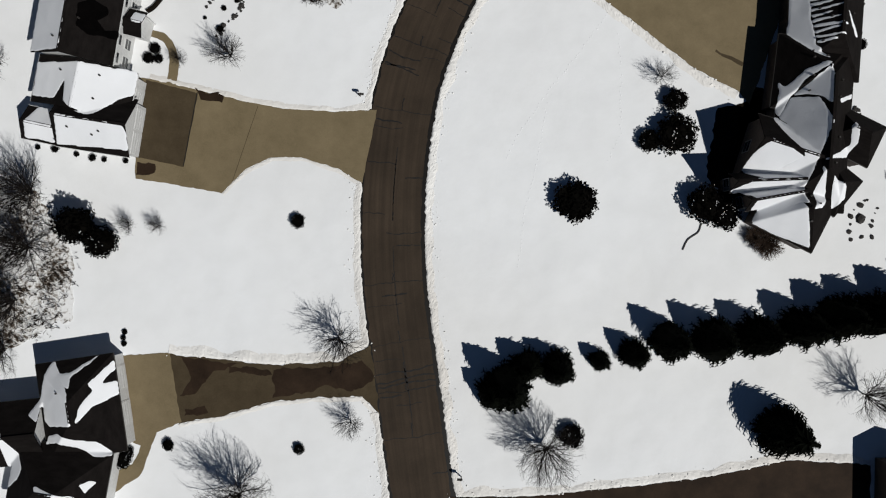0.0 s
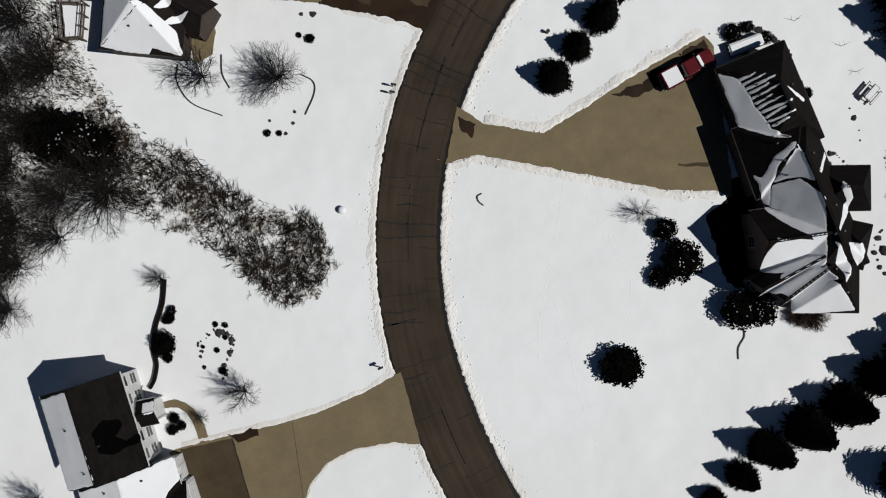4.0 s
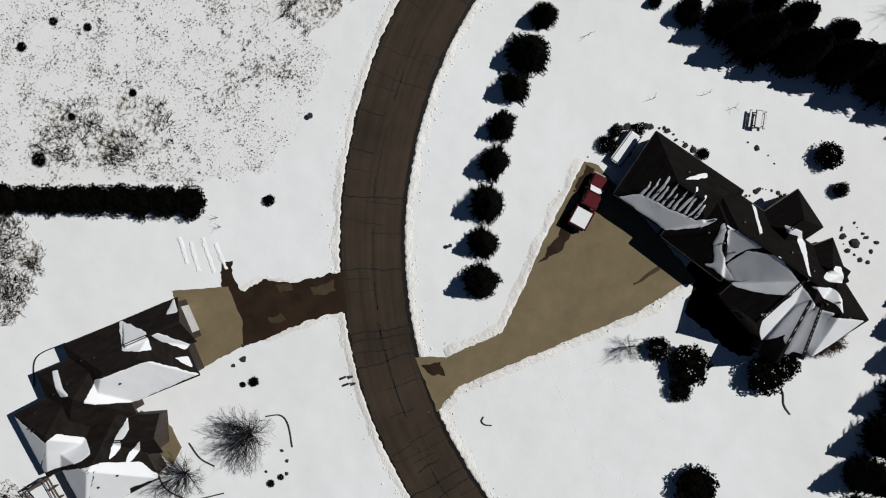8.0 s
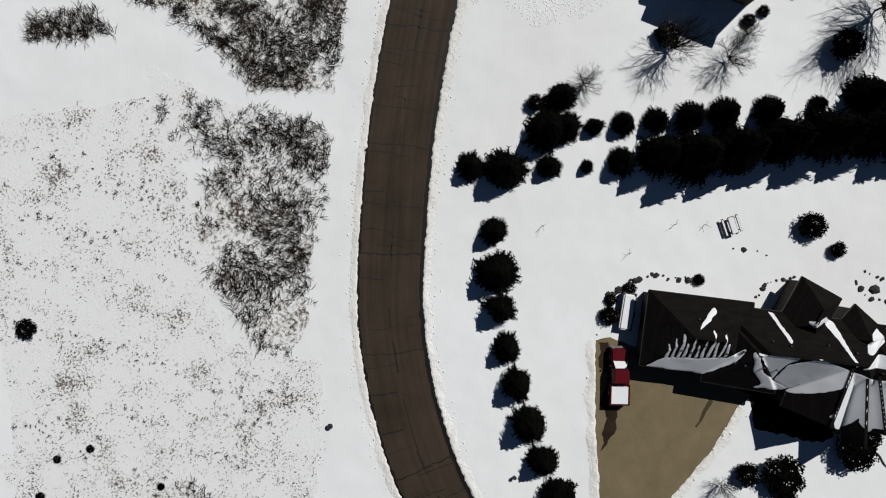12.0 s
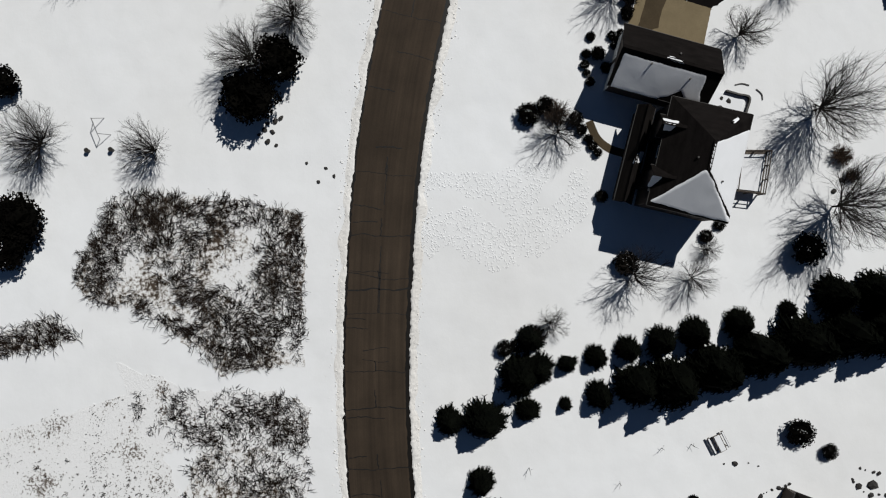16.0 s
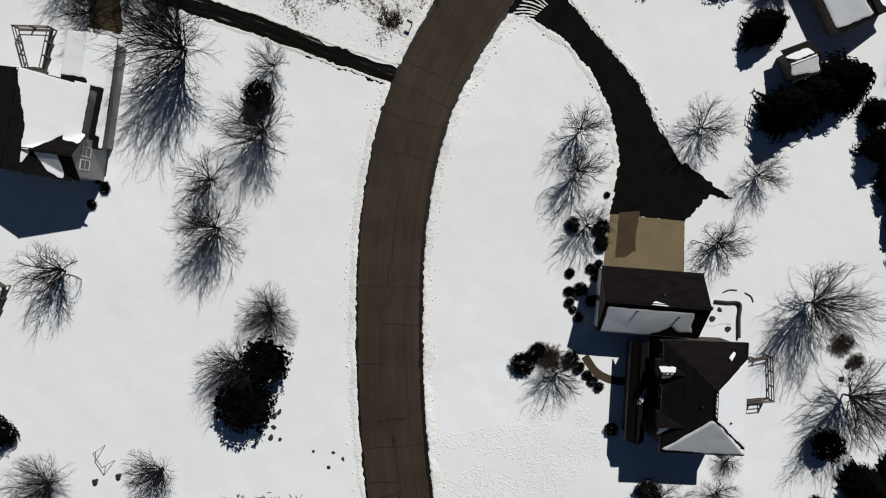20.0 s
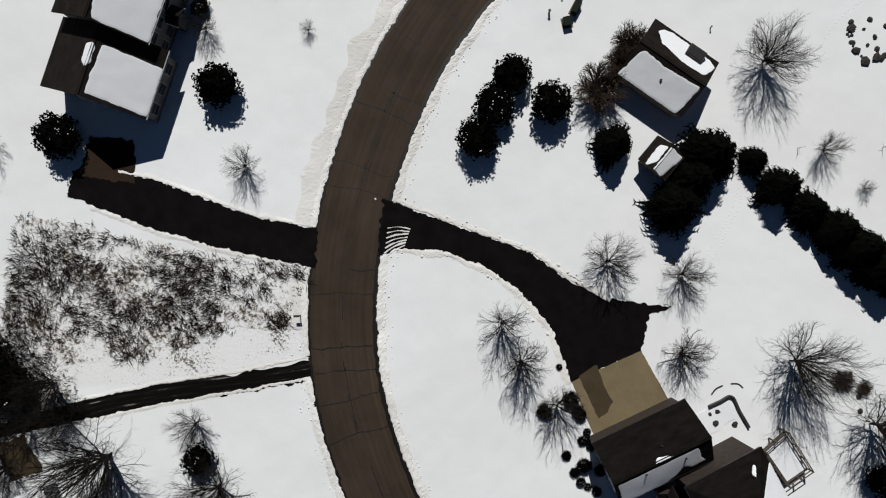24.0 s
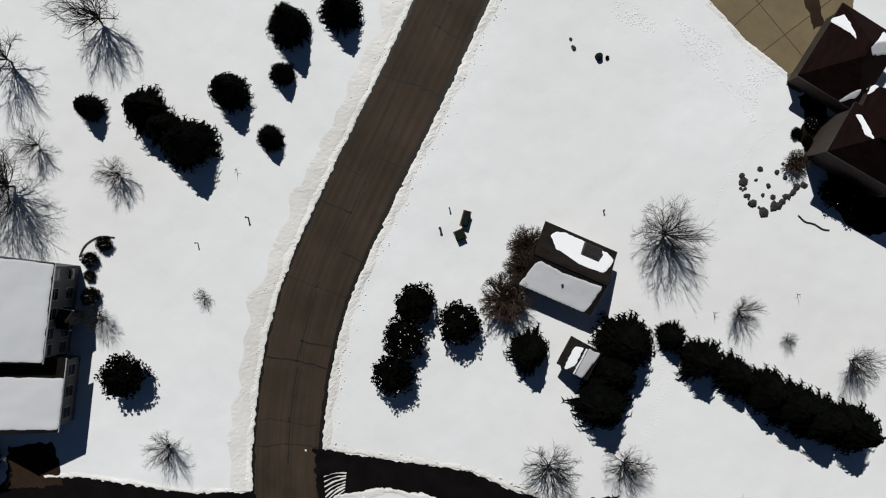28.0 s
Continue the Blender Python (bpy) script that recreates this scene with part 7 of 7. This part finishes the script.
def edging(pts, w, h, label, material=None):
    """A low curved border strip."""
    V, Fc, _ = ribbon(smooth_line(pts, 6), -w / 2, w / 2, h)
    n = len(V)
    V += [(x, y, -0.02) for x, y, _z in V]
    for i in range(0, n - 2, 2):
        Fc.append((i, i + n, i + 2 + n, i + 2))
        Fc.append((i + 1, i + 3, i + 3 + n, i + 1 + n))
    tagged(part("garden_edging", (V, [], Fc), material or DARK_TRIM), label, "edging", "garden edgings")


for pts in ([(7.9, 26.6), (7.4, 26.5), (7.3, 26.0), (7.6, 25.4)], [(27.0, 3.2), (26.7, 2.3), (25.7, 1.5), (25.2, 0.4)], [(-4.2, 45.3), (-3.3, 44.1), (-3.7, 42.9), (-5.4, 41.3)],
            [(-15.3, 51.3), (-16.1, 49.7), (-15.6, 47.1), (-13.2, 44.6)], [(-10.8, 50.4), (-11.5, 48.6), (-11.4, 46.9)], 
            [(148.3, 25.6), (148.5, 24.3), (147.9, 22.9), (146.7, 22.1)], [(-14.5, 66.8), (-11.9, 68.2), (-9.0, 66.5)], EDGE8):
    edging(pts, 0.11, 0.12, "dark curved garden edging showing through snow")
edging([(-31.29, 21.99), (-30.52, 22.63), (-29.69, 23.88), (-29.45, 24.99), (-29.11, 26.11), (-28.09, 27.67), (-26.58, 29.45), (-25.4, 31.62)], 0.32, 0.40, "dark curved stone retaining wall beside the beds", BED_SHADE_WALL)
edging([(83.3, 18.0), (82.9, 16.8), (82.5, 15.7), (81.0, 16.1), (79.2, 16.5)], 0.16, 0.45, "low dark wall round the snowy patio")
for x, y, r in ((82.3, 17.7, 0.28), (81.6, 18.6, 0.4), (80.3, 17.3, 0.3), (82.6, 18.4, 0.25)):
    stone(x, y, r)
edging([(83.9, 17.0), (84.0, 16.3), (83.8, 15.6)], 0.10, 0.10, "short dark garden edging behind the patio")
edging([(83.4, 14.9), (82.9, 14.4), (82.3, 14.3)], 0.09,  0.10, "dark curved garden edging behind the patio")
tagged(uv_part("front_walk_two", *ribbon(smooth_line([(80.8, 31.7), (79.1, 31.0), (78.0, 29.8), (77.4, 28.2)], 6), -0.4, 0.4, 0.02), WET_CONCRETE), "curved brown front walk cleared of snow", "path", kind="structure")
tagged(plate("terrace", ragged([(-10.7, 56.3), (-10.2, 54.5), (-10.4, 52.8), (-11.6, 50.8), (-13.6, 50.6), (-13.2, 52.6), (-12.0, 54.6)], 0.4, 0.1, 3), -0.05, 0.18, CONCRETE), "raised tan stone terrace by the ranch house", "terrace", kind="structure")


def deck(name, pts, z, label, category="deck", floor=True, snow=True):
    """A wooden deck: snowy floor boards, posts and rails round it."""
    t = thing(name, pose(pts[0][0], pts[0][1], 0), label, category)
    L = [(x - pts[0][0], y - pts[0][1]) for x, y in pts]
    if floor:
        plate("floor", L, z - 0.15, z, WOOD, t)
        if snow:
            c = Vector((sum(p[0] for p in L) / len(L), sum(p[1] for p in L) / len(L)))
            plate("floor_snow", ragged([tuple(c + (Vector(p) - c) * 0.86) for p in L], 0.4, 0.08, 5), z + 0.004, z + 0.12, ROOF_SNOW, t, "snow lying on the deck")
    for a, b in zip(L, L[1:] + L[:1]):
        A, B2 = Vector((*a, 0)), Vector((*b, 0))
        n = max(1, int((B2 - A).length / 1.2))
        for k in range(n):
            p = A.lerp(B2, k / n)
            part("post", boxes((p.x - 0.06, p.y - 0.06, -0.05, p.x + 0.06, p.y + 0.06, z + 1.0)), WOOD, t)
        for zz in (0.45, 0.98):
            part("rail", rods(((A.x, A.y, z + zz), (B2.x, B2.y, z + zz), 0.06, 0.06, 4)), WOOD, t)


deck("deck", [(77.1, 17.2), (77.0, 14.4), (72.8, 15.2), (73.2, 17.8)], 1.0, "wooden deck with rails behind the two-storey house")
deck("deck", [(-21.2, 60.4), (-22.9, 57.2), (-24.6, 57.8), (-23.4, 61.4)], 0.9, "snowy wooden deck with rails at the ranch house")
deck("pergola", [(98.6, 90.4), (97.2, 87.8), (100.5, 85.8), (102.8, 88.0)], 0.8, "dark framed garden platform filled with snow", "pergola")
deck("deck", DECK5, 0.7, "small railed deck beside the white house")
s = plate("patio_snow", ragged([(83.4, 20.0), (82.8, 16.0), (80.6, 16.9), (81.3, 20.0)], 0.3, 0.22, 8), -0.02, 0.06, ROOF_SNOW)
tagged(s, "snow lying on the patio", "snow", kind="stuff")


def picnic_table(x, y, a):
    t = thing("picnic_table", pose(x, y, 0, 0, 0, a), "weathered wooden picnic table with snow on its top", "table")
    for k in range(4):
        part("board", boxes((-0.9, -0.36 + k * 0.185, 0.71, 0.9, -0.19 + k * 0.185, 0.75)), WOOD, t)
    for s in (-1, 1):
        part("bench", boxes((-0.9, s * 0.75 - 0.12, 0.42, 0.9, s * 0.75 + 0.12, 0.46)), WOOD, t)
        for e in (-1, 1):
            part("leg", rods(((e * 0.65, s * 0.6, 0), (e * 0.65, s * 0.2, 0.72), 0.045, 0.045, 4)), WOOD, t)
        part("beam", boxes((s * 0.65 - 0.04, -0.75, 0.36, s * 0.65 + 0.04, 0.75, 0.42)), WOOD, t)
    part("snow", soft_box(-0.84, -0.30, 0.755, 0.82, 0.30, 0.84, 0.04), ROOF_SNOW, t, "cover of snow")
    for s in (-1, 1):
        part("bench_snow", soft_box(-0.85, s * 0.75 - 0.085, 0.465, 0.8, s * 0.75 + 0.085, 0.52, 0.02), ROOF_SNOW, t, "cover of snow")


picnic_table(48.3, 20.0, 25)
t = thing("swing_frame", pose(81.8, 80.5, 0, 0, 0, 20), "small bare metal swing frame on the lawn", "swing")
for s in (-1, 1):
    for e in (-1, 1):
        part("leg", rods(((s * 0.9, e * 0.6, 0), (s * 0.8, 0, 1.7), 0.035, 0.035, 6)), STEEL, t)
part("top_bar", rods(((-0.85, 0, 1.7), (0.85, 0, 1.7), 0.04, 0.04, 6)), STEEL, t)


def sapling(x, y, a, h):
    t = thing("sapling", pose(x, y, 0, 0, 0, a), "tiny bare sapling sticking out of the snow", "sapling", "saplings")
    part("stem", rods(((0, 0, -0.05), (0.08, 0, h), 0.03, 0.02, 5)), BARK, t)
    part("branch", rods(((0.03, 0, h * 0.4), (0.5, 0.2, h * 0.9), 0.02, 0.01, 4)), BARK, t)
    part("branch", rods(((0.05, 0, h * 0.6), (-0.3, 0.25, h), 0.018, 0.01, 4)), BARK, t)


for x, y, h in ((46.3, 38.9, 1.1), (44.4, 29.9, 0.9), (47.8, 25.6, 0.9), (48.1, 22.6, 0.9), (90.0, -11.7, 0.8), (9.6, 59.6, 1.2), (10.2, 60.4, 1.0), (93.4, 14.4, 1.5), (95.6, -5.6, 0.8), (141.0, 10.0, 0.7)):
    sapling(x, y, _st.uniform(0, 360), h)
# streaks of scraped snow fanning across the mouth of the black drive
for k in range(7):
    a, b = Vector((117.0 - 0.32 * k, 29.1 + 0.375 * k)), Vector((115.45 - 0.137 * k, 27.52 + 0.243 * k))
    mid = a.lerp(b, 0.5) + Vector((0.10, -0.08))
    V, Fc, uv = ribbon(smooth_line([a, mid, b], 8), -0.04, 0.05 + 0.03 * (k % 3), 0.042, k, 0.09)
    tagged(part("scraped_snow", (V, [], Fc), BANK), "thin streak of scraped snow on asphalt", "snow", kind="stuff")


def cold_frame():
    """A row of low grey-green panels against the ranch house."""
    a, b, c, d = (Vector(p) for p in FRAME3)
    t = thing("cold_frame", pose(a.x, a.y, 0), "row of low grey-green garden frame panels by the wall", "cold frame")
    for k in range(6):
        q = [a.lerp(b, (k + 0.04) / 6), a.lerp(b, (k + 0.96) / 6), d.lerp(c, (k + 0.96) / 6), d.lerp(c, (k + 0.04) / 6)]
        plate("panel", [p - a for p in q], -0.02, 0.35, PANEL, t)


cold_frame()
